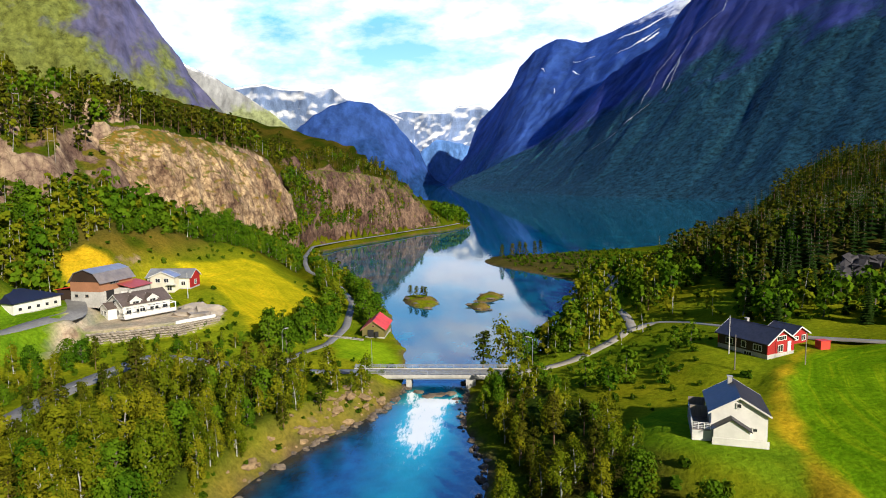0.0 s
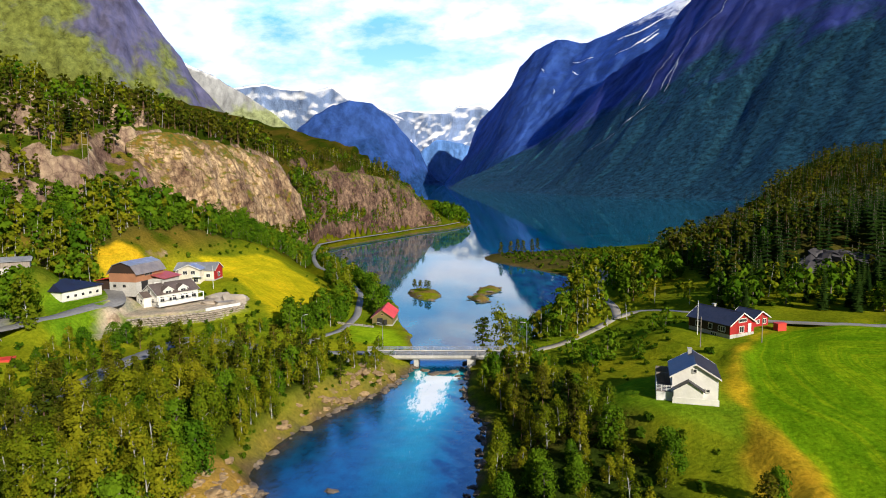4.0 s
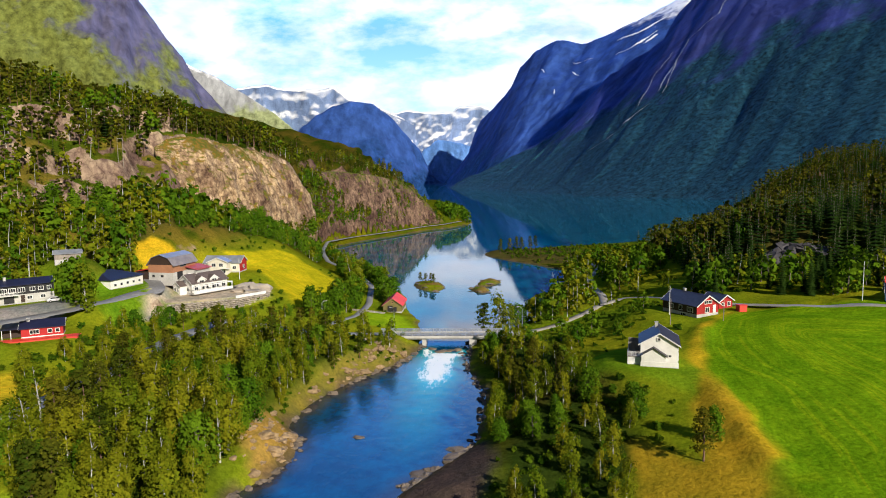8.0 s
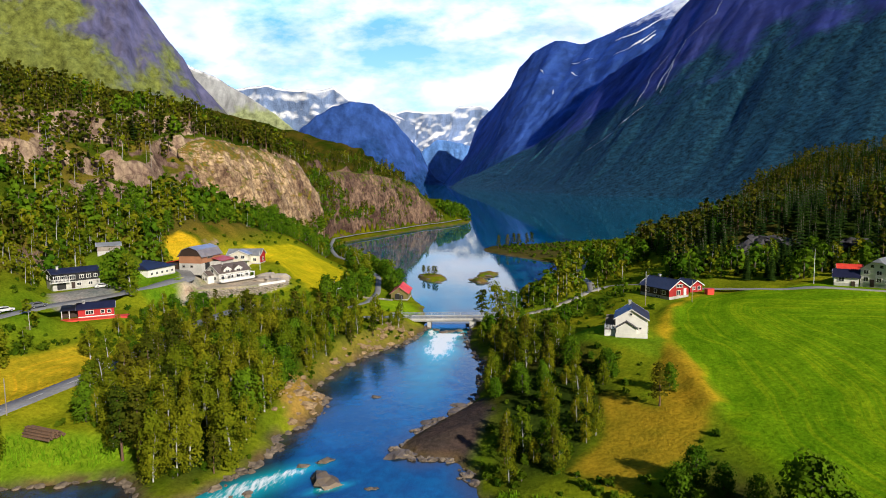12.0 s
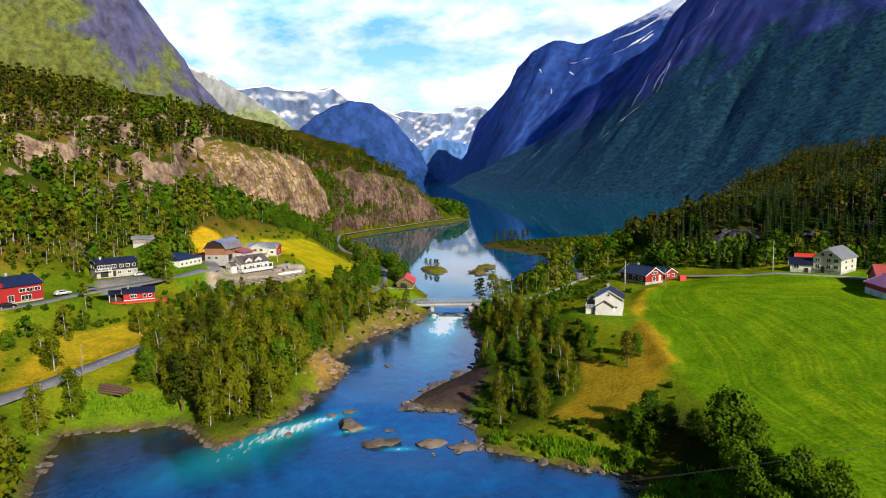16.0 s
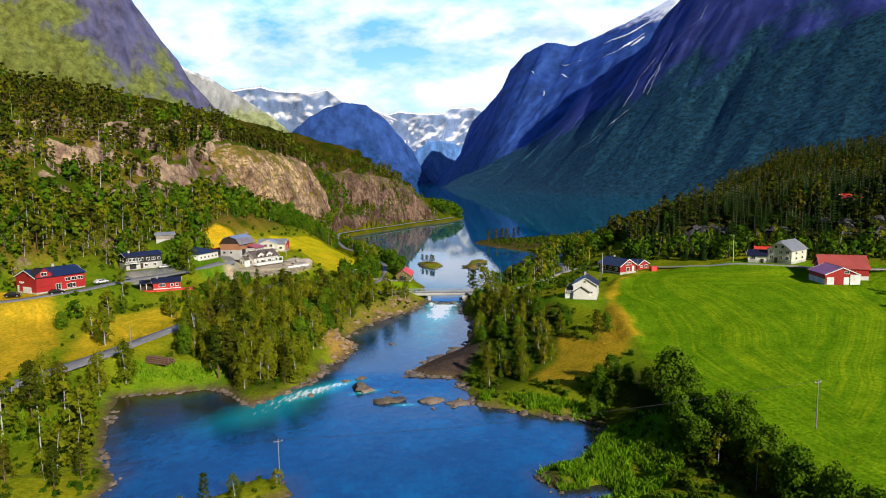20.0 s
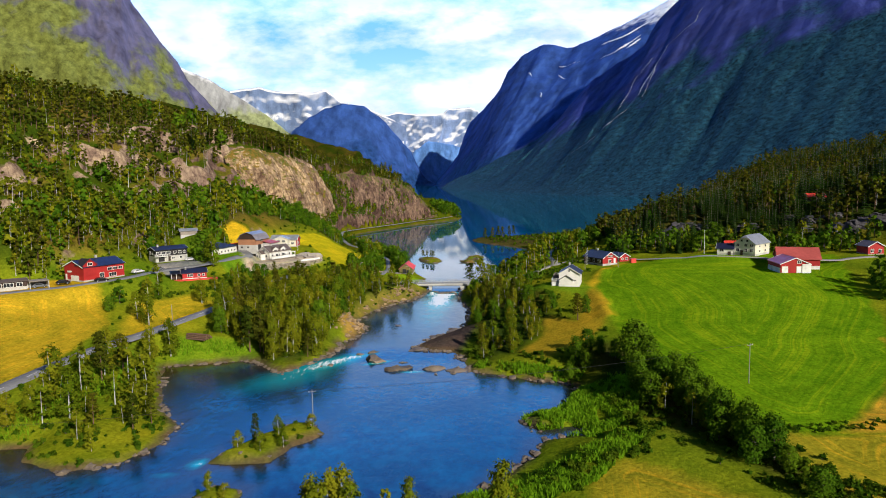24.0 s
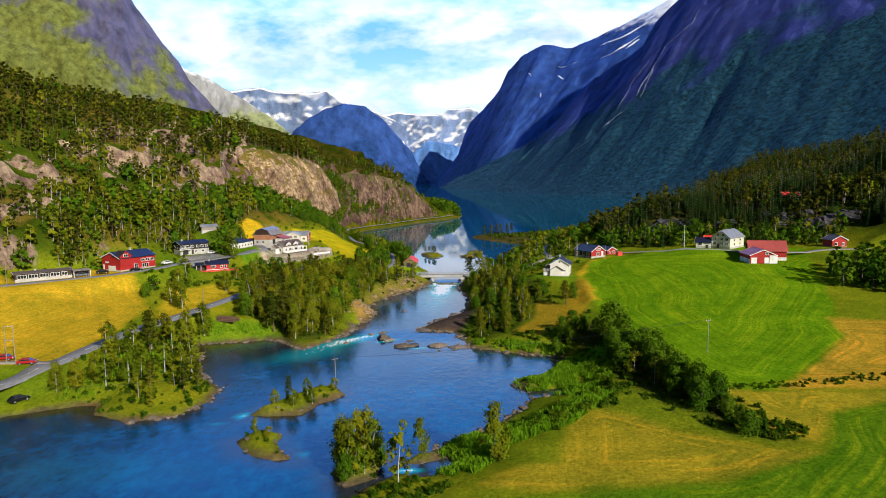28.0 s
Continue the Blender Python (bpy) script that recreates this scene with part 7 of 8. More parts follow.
window(cw, "s", 7.2, 4.0, 2.2, 0.2, 1.3, 1.3, None, 1)
part("balcony", box(1.6, 4.6, -3.3, -2.1, 1.9, 2.05), M_TRIM, cw)

# the white farmhouse with its long terrace
h6 = house("white_farmhouse", "long white farmhouse with a brown tiled roof", -90.6, 23.0, 12.2, -32, 7.4, 13.5, 3.5, 5.9, M_WHITE, M_BROWNROOF, 0.4,
           [("s", -1.6, 0.8, 1.0, 1.2, 1), ("s", 1.6, 0.8, 1.0, 1.2, 1), ("s", 0.0, 3.4, 1.2, 1.1, 1), ("e", -5.2, 1.2, 1.2, 1.3, 1), ("e", -1.8, 1.2, 2.2, 1.3, 2), ("e", 2.0, 1.2, 2.4, 1.3, 2), ("e", 5.2, 1.2, 1.4, 1.3, 1)], chimney=(0, -2.5, 6.7))
for v_ in (-3.2, 1.6):
    dm = new("dormer")
    dm.parent = h6
    dm.matrix_local = pose(2.6, v_, 0, 0, 0, 90)
    walls(dm, 3.0, 2.4, 2.6, 4.3, 5.3, (M_WHITE,) * 4)
    gable_roof(dm, 3.0, 2.4, 4.3, 5.3, M_BROWNROOF, 0.25)
    window(dm, "s", 3.0, 2.4, 0, 3.2, 1.6, 0.9, None, 1)
an = new("side_wing")
an.parent = h6
an.matrix_local = pose(-1.0, -7.9, 0)
walls(an, 3.6, 2.6, -0.8, 2.7, 3.9, (M_WHITE,) * 4)
gable_roof(an, 3.6, 2.6, 2.7, 3.9, M_BROWNROOF, 0.3)
window(an, "s", 3.6, 2.6, -0.6, 0.9, 0.8, 1.1, None, 1)
window(an, "s", 3.6, 2.6, 0.8, 0.9, 0.8, 1.1, None, 1)
tr = new("terrace")
tr.parent = h6
part("floor", box(3.75, 6.6, -8.0, 6.8, 0.2, 0.4), M_CONCRETE, tr)
part("canopy_beam", box(6.3, 6.55, -8.0, 6.8, 2.55, 2.8), M_TRIM, tr)
part("parapet", box(6.4, 6.5, -8.0, 6.8, 0.4, 1.2), M_TRIM, tr)
for k_ in range(8):
    yy = -7.9 + k_ * 2.08
    part("column", box(6.3, 6.52, yy - 0.11, yy + 0.11, 0.4, 2.55), M_TRIM, tr)
    part("beam", box(3.7, 6.3, yy - 0.07, yy + 0.07, 2.6, 2.76), M_TRIM, tr)

# the long white building with a navy hipped roof
house("white_hall", "long white building with a low navy hipped roof", -115.0, 7.6, 16.2, -14, 16.5, 13.5, 3.0, 5.0, M_WHITE, M_NAVYROOF, 0.4,
      [("e", v_, 1.1, 0.9, 0.7, 0) for v_ in (-5, -2.5, 0, 2.5, 5)] + [("s", v_, 1.1, 1.0, 0.8, 1) for v_ in (-5, -1, 4)], hip=5.0)
house("grey_shed", "small shed with a pale grey sheet roof", -124.2, 4.0, 25.2, -60, 4.2, 7.0, 2.0, 2.8, M_WOOD, M_GREYROOF, 0.2, category="shed")

# the black house above the parking place
h9 = house("black_house", "black timber house over a white ground floor", -124.8, -16.0, 16.2, -45, 7.6, 13.2, 4.9, 6.0, M_BLACK, M_NAVYROOF, 2.3,
           [("e", v_, 3.0, 1.5, 1.1, 2) for v_ in (-5.4, -3.4, -1.2)] + [("e", 1.4, 3.1, 1.1, 0.9, 1), ("e", 3.4, 3.1, 1.1, 0.9, 1), ("e", 5.4, 3.1, 0.9, 0.9, 1), ("s", -2, 3.0, 1.2, 1.1, 1), ("s", 1.0, 3.0, 1.2, 1.1, 1), ("e", 0.6, 0.9, 1.1, 0.8, 1), ("e", 3.8, 0.9, 1.1, 0.8, 1)],
           [("e", -1.0, 0.1, 1.0, 2.0, M_BROWN), ("e", -4.2, 0.1, 2.4, 2.0, M_BLACK)], base_mat=M_GREYWALL, chimney=(0.4, -4.4, 6.8))
part("balcony", box(3.9, 5.3, -7.4, -2.2, 2.25, 2.42), M_TRIM, h9)
railing(h9, (5.25, -7.3, 2.42), (5.25, -2.3, 2.42), 0.9, 5, (0.3, 0.6, 0.9))

# the red cottage and its red deck
h10 = house("red_cottage", "small red cottage with a navy roof and red deck", -105.3, -37.6, 11.7, -62, 5.4, 8.8, 2.5, 3.7, M_RED, M_NAVYROOF, 0.35,
            [("e", -1.6, 1.0, 1.8, 0.9, 2), ("e", 1.6, 1.0, 0.8, 0.8, 0), ("e", 3.2, 1.0, 0.8, 0.8, 0)], chimney=(0.2, -3.0, 4.4), base_mat=M_TRIM)
part("porch_roof", slab([(-2.8, 2.9), (2.6, 2.3), (2.6, 2.42), (-2.8, 3.02)], "y", -8.6, -4.7), M_NAVYROOF, h10)
for q in ((2.3, -8.3), (2.3, -6.5), (-2.3, -8.3)):
    part("porch_post", box(q[0] - 0.08, q[0] + 0.08, q[1] - 0.08, q[1] + 0.08, 0.0, 2.4), M_TRIM, h10)
part("porch_wall", box(-2.5, 0.4, -8.4, -4.5, 0.0, 2.3), M_BROWN, h10)
for k_ in range(9):
    part("deck_board", box(2.75 + k_ * 0.4, 3.13 + k_ * 0.4, -8.8, 8.2, -0.3, 0.12), M_REDROOF, h10)
part("deck_skirt", box(6.36, 6.5, -8.8, 8.2, -1.8, 0.2), M_REDROOF, h10)

# the big red lodge by the village road
h11 = house("red_lodge", "large red timber lodge with a dark roof", -128.4, -65.6, 16.1, -27.7, 10.6, 15.0, 4.9, 6.9, M_RED, M_NAVYROOF, 0.5,
            [("e", v_, 3.0, 1.5, 0.9, 1) for v_ in (-6.2, -4.2, 2.0, 4.0, 6.0)] + [("e", -5.2, 5.0, 1.5, 0.9, 1), ("s", -2.5, 3.0, 1.4, 0.4, 0), ("e", -1.0, 0.8, 1.4, 1.6, 1), ("e", 3.0, 0.8, 2.6, 1.2, 2)],
            [("s", 0.6, 0.1, 4.4, 1.9, M_TRIM), ("s", -4.2, 0.3, 0.9, 2.0, M_TRIM)], chimney=(-0.5, 1.0, 7.9))
cg = new("cross_gable")
cg.parent = h11
cg.matrix_local = pose(3.4, -5.2, 0, 0, 0, 90)
walls(cg, 4.6, 4.2, 2.0, 5.6, 7.4, (M_RED,) * 4)
gable_roof(cg, 4.6, 4.2, 5.6, 7.4, M_SLATE, 0.3, trim=M_RED)
window(cg, "s", 4.6, 4.2, 0, 5.4, 1.6, 0.9, None, 1)
part("sign_bar", box(-3.4, -1.0, -7.68, -7.6, 3.1, 3.5), M_TRIM, h11, "white lettering bar")

# the long low building and its carport
h12 = house("long_low_house", "long low grey house with a flat dark roof", -147.6, -89.0, 15.7, -48, 6.4, 17.0, 2.9, 3.3, M_BROWN, M_BROWNROOF, 1.1,
            [("e", v_, 1.3, 2.6, 1.1, 2) for v_ in (-6.5, -3.2, 0.2, 3.4)] + [("e", 6.4, 1.3, 1.6, 1.1, 1)], base_mat=M_GREYWALL, chimney=(0, -2, 3.9))
cp = thing("carport", pose(-137.0, -83.5, 15.75, 0, 0, -48), "open carport with a flat roof on posts", "carport")
part("roof", box(-2.4, 2.4, -2.8, 2.8, 2.4, 2.6), M_WOOD, cp)
for q in ((-2.2, -2.6), (2.2, -2.6), (-2.2, 2.6), (2.2, 2.6)):
    part("post", box(q[0] - 0.09, q[0] + 0.09, q[1] - 0.09, q[1] + 0.09, -0.4, 2.4), M_TRIM, cp)
part("wall", box(-2.2, -2.1, -2.5, 2.5, 0, 2.4), M_WOOD, cp)
part("wall", box(-2.1, 2.2, 2.55, 2.65, 0, 2.4), M_TRIM, cp)

# the red barn on the meadow
h13 = house("red_barn", "big red barn with a faded red sheet roof", 118.0, -52.5, 15.5, 73, 11.0, 13.0, 3.6, 6.9, M_RED, M_PINKROOF, 1.2,
            [("w", -4.5, 0.5, 1.3, 0.6, 1)], base_mat=M_TRIM, trim=M_PINKROOF)
w13 = new("gable_wing")
w13.parent = h13
w13.matrix_local = pose(0, 0, 0, 0, 0, -73) @ pose(-7.0, -9.0, 0, 0, 0, -4)
walls(w13, 9.4, 11.0, 0.0, 3.0, 5.0, (M_RED,) * 4)
gable_roof(w13, 9.4, 11.0, 3.0, 5.0, M_PINKROOF, 0.35)
part("gate", box(-4.3, -2.3, -5.62, -5.5, 0.0, 2.2), M_TRIM, w13)
part("gate", box(0.4, 2.0, -5.62, -5.5, 0.0, 2.2), M_TRIM, w13)
part("gate", box(2.1, 4.9, -5.85, -5.7, 0.0, 3.0), M_TRIM, w13)
part("base_wall", box(-4.78, -4.68, -5.4, 5.4, -0.4, 1.6), M_TRIM, w13)
window(w13, "s", 9.4, 11.0, 1.2, 3.3, 1.1, 0.7, None, 1)

# the tall white house and its side wing
def half_hip_roof(parent, w, l, eave, ridge, cut, mat, over=0.45, thick=0.15):
    """Two slopes whose gable tips are cut off by small hips."""
    k = (ridge - eave) / (w / 2)
    xo, zo, y = w / 2 + over, eave - k * over, l / 2 + over
    xt, s_ = (ridge - cut) / k, (ridge - cut) * 0.8
    sides = [[(g * xo, -y, zo), (g * xo, y, zo), (g * xt, y, cut), (0, y - s_, ridge), (0, -y + s_, ridge), (g * xt, -y, cut)] for g in (-1, 1)]
    tips = [[(-xt, g * y, cut), (xt, g * y, cut), (0, g * (y - s_), ridge)] for g in (-1, 1)]
    for f in sides + tips:
        bm = bmesh.new()
        top, bot = [bm.verts.new((p[0], p[1], p[2] + thick)) for p in f], [bm.verts.new(p) for p in f]
        bm.faces.new(top)
        bm.faces.new(bot[::-1])
        for i in range(len(f)):
            j = (i + 1) % len(f)
            bm.faces.new((bot[i], bot[j], top[j], top[i]))
        bmesh.ops.recalc_face_normals(bm, faces=bm.faces[:])
        part("roof", bm, mat, parent)


h14 = thing("tall_white_house", pose(111.6, -30.8, 17.7, 0, 0, -48), "tall cream-white house with a grey half-hipped roof", "house", "houses of the valley")
part("foundation", box(-3.98, 3.98, -5.98, 5.98, -1.6, 0.8), M_CONCRETE, h14)
tip_ = [(-4.0, 0.8), (4.0, 0.8), (4.0, 4.6), (1.36, 6.58), (-1.36, 6.58), (-4.0, 4.6)]
for y0_ in (-6.0, 5.8):
    part("wall", slab(tip_, "y", y0_, y0_ + 0.2), M_WHITE, h14)
# cream boards here hold the yellow sunlight of the side wall in their colour
for x0_ in (-4.0, 3.8):
    part("wall", box(x0_, x0_ + 0.2, -5.8, 5.8, 0.8, 4.58), M_CREAM, h14)
half_hip_roof(h14, 8.0, 12.0, 4.6, 7.6, 6.6, M_GREYROOF)
for v_ in (-2.6, 0.5, 2.6):
    window(h14, "s", 8.0, 12.0, v_, 1.4, 1.1, 1.1, None, 1)
    window(h14, "s", 8.0, 12.0, v_, 3.4, 1.1, 1.0, None, 1)
for v_ in (-1.2, 1.0):
    window(h14, "s", 8.0, 12.0, v_, 5.2, 0.8, 0.8, None, 0)
for v_ in (-2.4, 2.4):
    window(h14, "e", 8.0, 12.0, v_, 3.1, 0.9, 0.7, None, 0)
    window(h14, "e", 8.0, 12.0, v_, 1.3, 0.9, 0.8, None, 0)
door(h14, "s", 8.0, 12.0, -1.1, 0.0, 1.0, 2.0, M_BROWN)
house("blue_roof_wing", "white side house with a blue-grey roof", 102.4, -28.8, 17.5, -117, 5.0, 5.8, 2.6, 4.2, M_WHITE, M_NAVYROOF, 0.8, [("e", -1.2, 1.3, 1.3, 1.0, 1)], [("e", 1.6, -0.2, 1.0, 1.6, M_BROWN)])
house("red_roof_shed", "shed with a bright red roof behind the house", 110.5, -15.5, 17.6, 66, 4.2, 6.0, 2.2, 3.7, M_BROWN, M_REDROOF, 0.3, category="shed")
house("red_field_house", "small red house beside the road", 151.0, -40.0, 18.3, 5, 6.0, 6.4, 3.2, 4.8, M_RED, M_BROWNROOF, 0.4, [("s", -1.5, 1.0, 1.0, 1.1, 1), ("s", 1.5, 1.0, 1.0, 1.1, 1)])
house("forest_cabin", "cabin with a red roof among the trees", 164.0, 26.0, 35.3, 80, 5.0, 7.5, 2.3, 3.6, M_BROWN, M_REDROOF, 0.3, category="cabin")


# ---- the bridge ----
def bridge():
    b = thing("bridge", pose(0, 0, 0), "concrete road bridge with white steel railings", "bridge")
    part("deck", slab([(-2.6, 1.75), (2.6, 1.75), (2.9, 2.2), (2.9, 2.62), (-2.9, 2.62), (-2.9, 2.2)], "x", -28.5, 11.0), M_CONCRETE, b)
    part("road_surface", box(-28.5, 11.0, -2.3, 2.3, 2.62, 2.68), M_ASPHALT, b)
    for sgn in (-1, 1):
        y = sgn * 2.7
        part("kerb", box(-28.5, 11.0, y - 0.16, y + 0.16, 2.62, 2.85), M_CONCRETE, b)
        rl = new("railing")
        rl.parent = b
        for k in range(21):
            x = -28 + k * 1.93
            part("post", box(x - 0.06, x + 0.06, y - 0.06, y + 0.06, 2.85, 3.75), M_STEEL, rl)
        for z in (3.15, 3.45, 3.72):
            part("rail", box(-28.3, 10.9, y - 0.05, y + 0.05, z - 0.05, z + 0.06), M_STEEL, rl)
    part("pier", slab([(-2.0, -3.5), (2.0, -3.5), (2.3, 1.75), (-2.3, 1.75)], "x", -15.6, -14.4), M_CONCRETE, b)
    part("abutment", slab([(-2.9, -3.0), (2.9, -3.0), (2.9, 1.75), (-2.9, 1.75)], "x", -21.5, -20.3), M_CONCRETE, b)
    part("abutment", slab([(-2.9, -3.0), (2.9, -3.0), (2.9, 1.75), (-2.9, 1.75)], "x", -1.8, 0.4), M_CONCRETE, b)
    return b


bridge()


# ---- poles, masts, lamps ----
def flagpole(x, y, top, base_z=None):
    z = base_z if base_z is not None else ground_z(x, y)
    f = thing("flagpole", pose(x, y, z), "tall white flagpole on the lawn", "flagpole", "flagpoles")
    part("mast", tube([(0, 0, -0.3), (0, 0, (top - z) * 0.5), (0, 0, top - z)], [0.1, 0.08, 0.05], 8), M_TRIM, f)
    part("knob", tube([(0, 0, top - z), (0, 0, top - z + 0.12), (0, 0, top - z + 0.2)], [0.06, 0.1, 0.03], 8), M_STEEL, f)


flagpole(49.7, -21.8, 20.4)
flagpole(94.8, -26.7, 27.0)
flagpole(-83.0, 36.5, 21.0)


def power_pole(x, y, height, label="grey wooden power pole with a crossarm", arm=True, double=False):
    z = ground_z(x, y)
    p = thing("power_pole", pose(x, y, max(z, float(level(np.array(y))) - 0.6), 0, 0, 25), label, "power pole", "power poles")
    for dx in ((-0.9, 0.9) if double else (0,)):
        part("pole", tube([(dx, 0, -0.5), (dx, 0, height)], [0.10, 0.07], 7), M_WOOD, p)
    if arm:
        part("crossarm", box(-0.75, 0.75, -0.05, 0.05, height - 0.45, height - 0.35), M_WOOD, p)
        for dx in (-0.65, 0, 0.65):
            part("insulator", tube([(dx, 0, height - 0.35), (dx, 0, height - 0.15)], [0.05, 0.03], 6), M_TRIM, p)
    if double:
        part("brace", box(-0.9, 0.9, -0.06, 0.06, height * 0.6, height * 0.6 + 0.14), M_WOOD, p)
    return (x, y, z + height)


pole_a = power_pole(-30.8, -161.5, 7.6)
pole_b = power_pole(60.0, -152.0, 8.6)
power_pole(-111.5, -158.5, 9.5, "tall double power pole with crossbars", True, True)
power_pole(47.3, -31.0, 6.5, "slim wooden pole on the slope", False)
power_pole(60.5, -29.5, 6.0, "slim wooden pole on the slope", False)
power_pole(-137, 62, 11, "far power pole on the ridge", True, True)
power_pole(-152, 68, 11, "far power pole on the ridge", True, True)
power_pole(-150.5, -103, 7, "wooden pole beside the road", False)
power_pole(-86, -101, 7, "wooden pole beside the road", False)


def wires():
    w = tagged(new("power_lines"), "thin dark power lines over the pool", "cable")
    for k in (-1.1, 0, 1.1):
        a, b = Vector((pole_a[0] + k * 0.9, pole_a[1] + k * 0.4, pole_a[2] - 0.1)), Vector((pole_b[0] + k * 0.9, pole_b[1] + k * 0.4, pole_b[2] - 0.1))
        c = a + (a - b) * 0.75
        for p, q in ((a, b), (c, a)):
            pts = [p.lerp(q, t / 14) - Vector((0, 0, 5.5 * (t / 14) * (1 - t / 14))) for t in range(15)]
            part("wire", tube(pts, [0.012] * 15, 4), M_BLACK, w)


wires()


def street_lamp(x, y, turn=0):
    s_ = thing("street_lamp", pose(x, y, ground_z(x, y), 0, 0, turn), "slim grey street lamp beside the road", "street lamp", "street lamps")
    part("post", tube([(0, 0, -0.3), (0, 0, 6.2), (0.3, 0, 6.8), (1.1, 0, 7.0)], [0.09, 0.06, 0.05, 0.04], 8), M_STEEL, s_)
    part("head", box(0.9, 1.7, -0.14, 0.14, 6.92, 7.06, bevel=0.03), M_GREYWALL, s_)


street_lamp(-24.8, 6.5, 160)
street_lamp(-48.5, 13.0, 20)
street_lamp(14.0, 4.5, 180)
street_lamp(-47.5, 9.0, 30)


# ---- cars ----
def paint(name, c, gloss=0.25):
    return surface(name, c, tuple(v * 0.85 for v in c), 0.6, gloss, 0.02)


M_TYRE = surface("tyre rubber", (0.015, 0.015, 0.016), (0.025, 0.025, 0.026), 4, 0.9)
CAR_PAINTS = {"black": paint("black paint", (0.012, 0.013, 0.016)), "white": paint("white paint", (0.75, 0.75, 0.74)), "grey": paint("grey paint", (0.16, 0.17, 0.19)), "red": paint("red paint", (0.42, 0.02, 0.02))}


def car(x, y, turn, colour, z=None):
    c = thing("parked_car", pose(x, y, (z if z is not None else ground_z(x, y)) + 0.1, 0, 0, turn), colour + " parked car with dark windows", "car", "parked cars")
    prof = [(-2.15, 0.35), (2.1, 0.35), (2.15, 0.75), (1.2, 0.95), (0.55, 1.42), (-1.2, 1.45), (-1.95, 0.98), (-2.2, 0.85)]
    bm = slab(prof, "y", -0.85, 0.85)
    bmesh.ops.bevel(bm, geom=bm.edges[:], offset=0.06, segments=1, affect="EDGES")
    part("body", bm, CAR_PAINTS[colour], c)
    part("side_window", slab([(-1.55, 0.98), (0.95, 0.98), (0.5, 1.34), (-1.15, 1.37)], "y", -0.875, 0.875), M_GLASS, c)
    part("windscreen", slab([(1.22, 0.93), (1.27, 0.97), (0.62, 1.41), (0.57, 1.37)], "y", -0.74, 0.74), M_GLASS, c)
    for wx in (-1.35, 1.3):
        for wy in (-0.8, 0.8):
            wh = part("wheel", tube([(wx, wy - 0.1, 0.32), (wx, wy + 0.1, 0.32)], [0.33, 0.33], 12), M_TYRE, c)
            part("rim", tube([(wx, wy - 0.115, 0.32), (wx, wy + 0.115, 0.32)], [0.19, 0.19], 8), M_STEEL, wh)
    for wy in (-0.6, 0.6):
        part("headlight", box(2.05, 2.2, wy - 0.16, wy + 0.16, 0.62, 0.76), M_TRIM, c)


car(-100.2, -172.8, 62, "black")
car(-131.8, -78.5, 20, "black", 16.1)
car(-136.8, -83.4, 42, "grey", 15.75)
car(-115.0, -17.5, 45, "white")
car(-121.5, -74.2, 40, "black", 16.1)
car(-117.8, -56.5, 60, "white", 16.4)
car(-113.2, -50.5, 60, "grey", 16.4)
car(-107.5, -158.5, 15, "red")
car(-114.5, -156.5, 10, "red")


# ---- stones ----
def stone_mesh(seed, n=26):
    rng = np.random.default_rng(seed)
    bm = bmesh.new()
    bmesh.ops.create_icosphere(bm, subdivisions=2, radius=1.0)
    off = rng.random(3) * 50
    for v in bm.verts:
        k = 1 + 0.75 * noise.noise(Vector(v.co) * 1.2 + Vector(off)) + 0.38 * noise.noise(Vector(v.co) * 2.9 + Vector(off))
        v.co = v.co * k
        v.co.z *= 0.7
    me = bpy.data.meshes.new("boulder")
    bm.to_mesh(me)
    bm.free()
    return me


STONES = [stone_mesh(40 + k) for k in range(5)]
for st_ in STONES:
    st_.materials.append(M_WETROCK)
M_OCHRE = surface("ochre bank rock", (0.13, 0.085, 0.040), (0.34, 0.24, 0.125), 0.9, 0.9, 0.9, 0.2, vary=0.3)
OCHRESTONES = [m_.copy() for m_ in STONES]
for st_ in OCHRESTONES:
    st_.materials.clear()
    st_.materials.append(M_OCHRE)
GREYSTONES = [m_.copy() for m_ in STONES]
for st_ in GREYSTONES:
    st_.materials.clear()
    st_.materials.append(M_STONE)


def boulder(x, y, sx, sy, sz, z=None, turn=0.0, label="brown rounded boulder in the river", meshes=None):
    ms = meshes or STONES
    ob = new("boulder", ms[int(abs(x * 7 + y * 3)) % len(ms)])
    ob.matrix_world = Matrix.LocRotScale((x, y, (ground_z(x, y) if z is None else z)), Euler((0, 0, turn)), (sx, sy, sz))
    return tagged(ob, label, "boulder", "boulders of the river")


for q in ((-25.0, -112.0, 2.6, 2.8, 2.3, 0.3), (-17.8, -119.8, 3.4, 2.0, 1.8, 0.1), (-8.8, -119.6, 3.0, 1.9, 1.5, 0.2), (-2.5, -121.0, 3.4, 1.7, 1.0, 0.0), (-17.0, -113.5, 1.1, 0.6, 0.7, 0), (-22.6, -70.2, 1.1, 0.7, 0.7, 0),
          (-26.5, -104.0, 1.8, 0.7, 0.8, 0.5), (-30, -106, 1.1, 0.6, 0.8, 0.4), (-9.0, -7.0, 2.6, 1.6, 1.0, 0.2), (-12.6, -5.0, 1.2, 1.0, 0.8, 0.2), (-5.5, -5.5, 1.4, 1.1, 0.9, 0.1), (-4, -9, 1.2, 1.0, 0.7, 0)):
    boulder(q[0], q[1], q[2], q[3], q[4], float(level(np.array(q[1]))) - 0.15, q[5])
rs = np.random.default_rng(5)
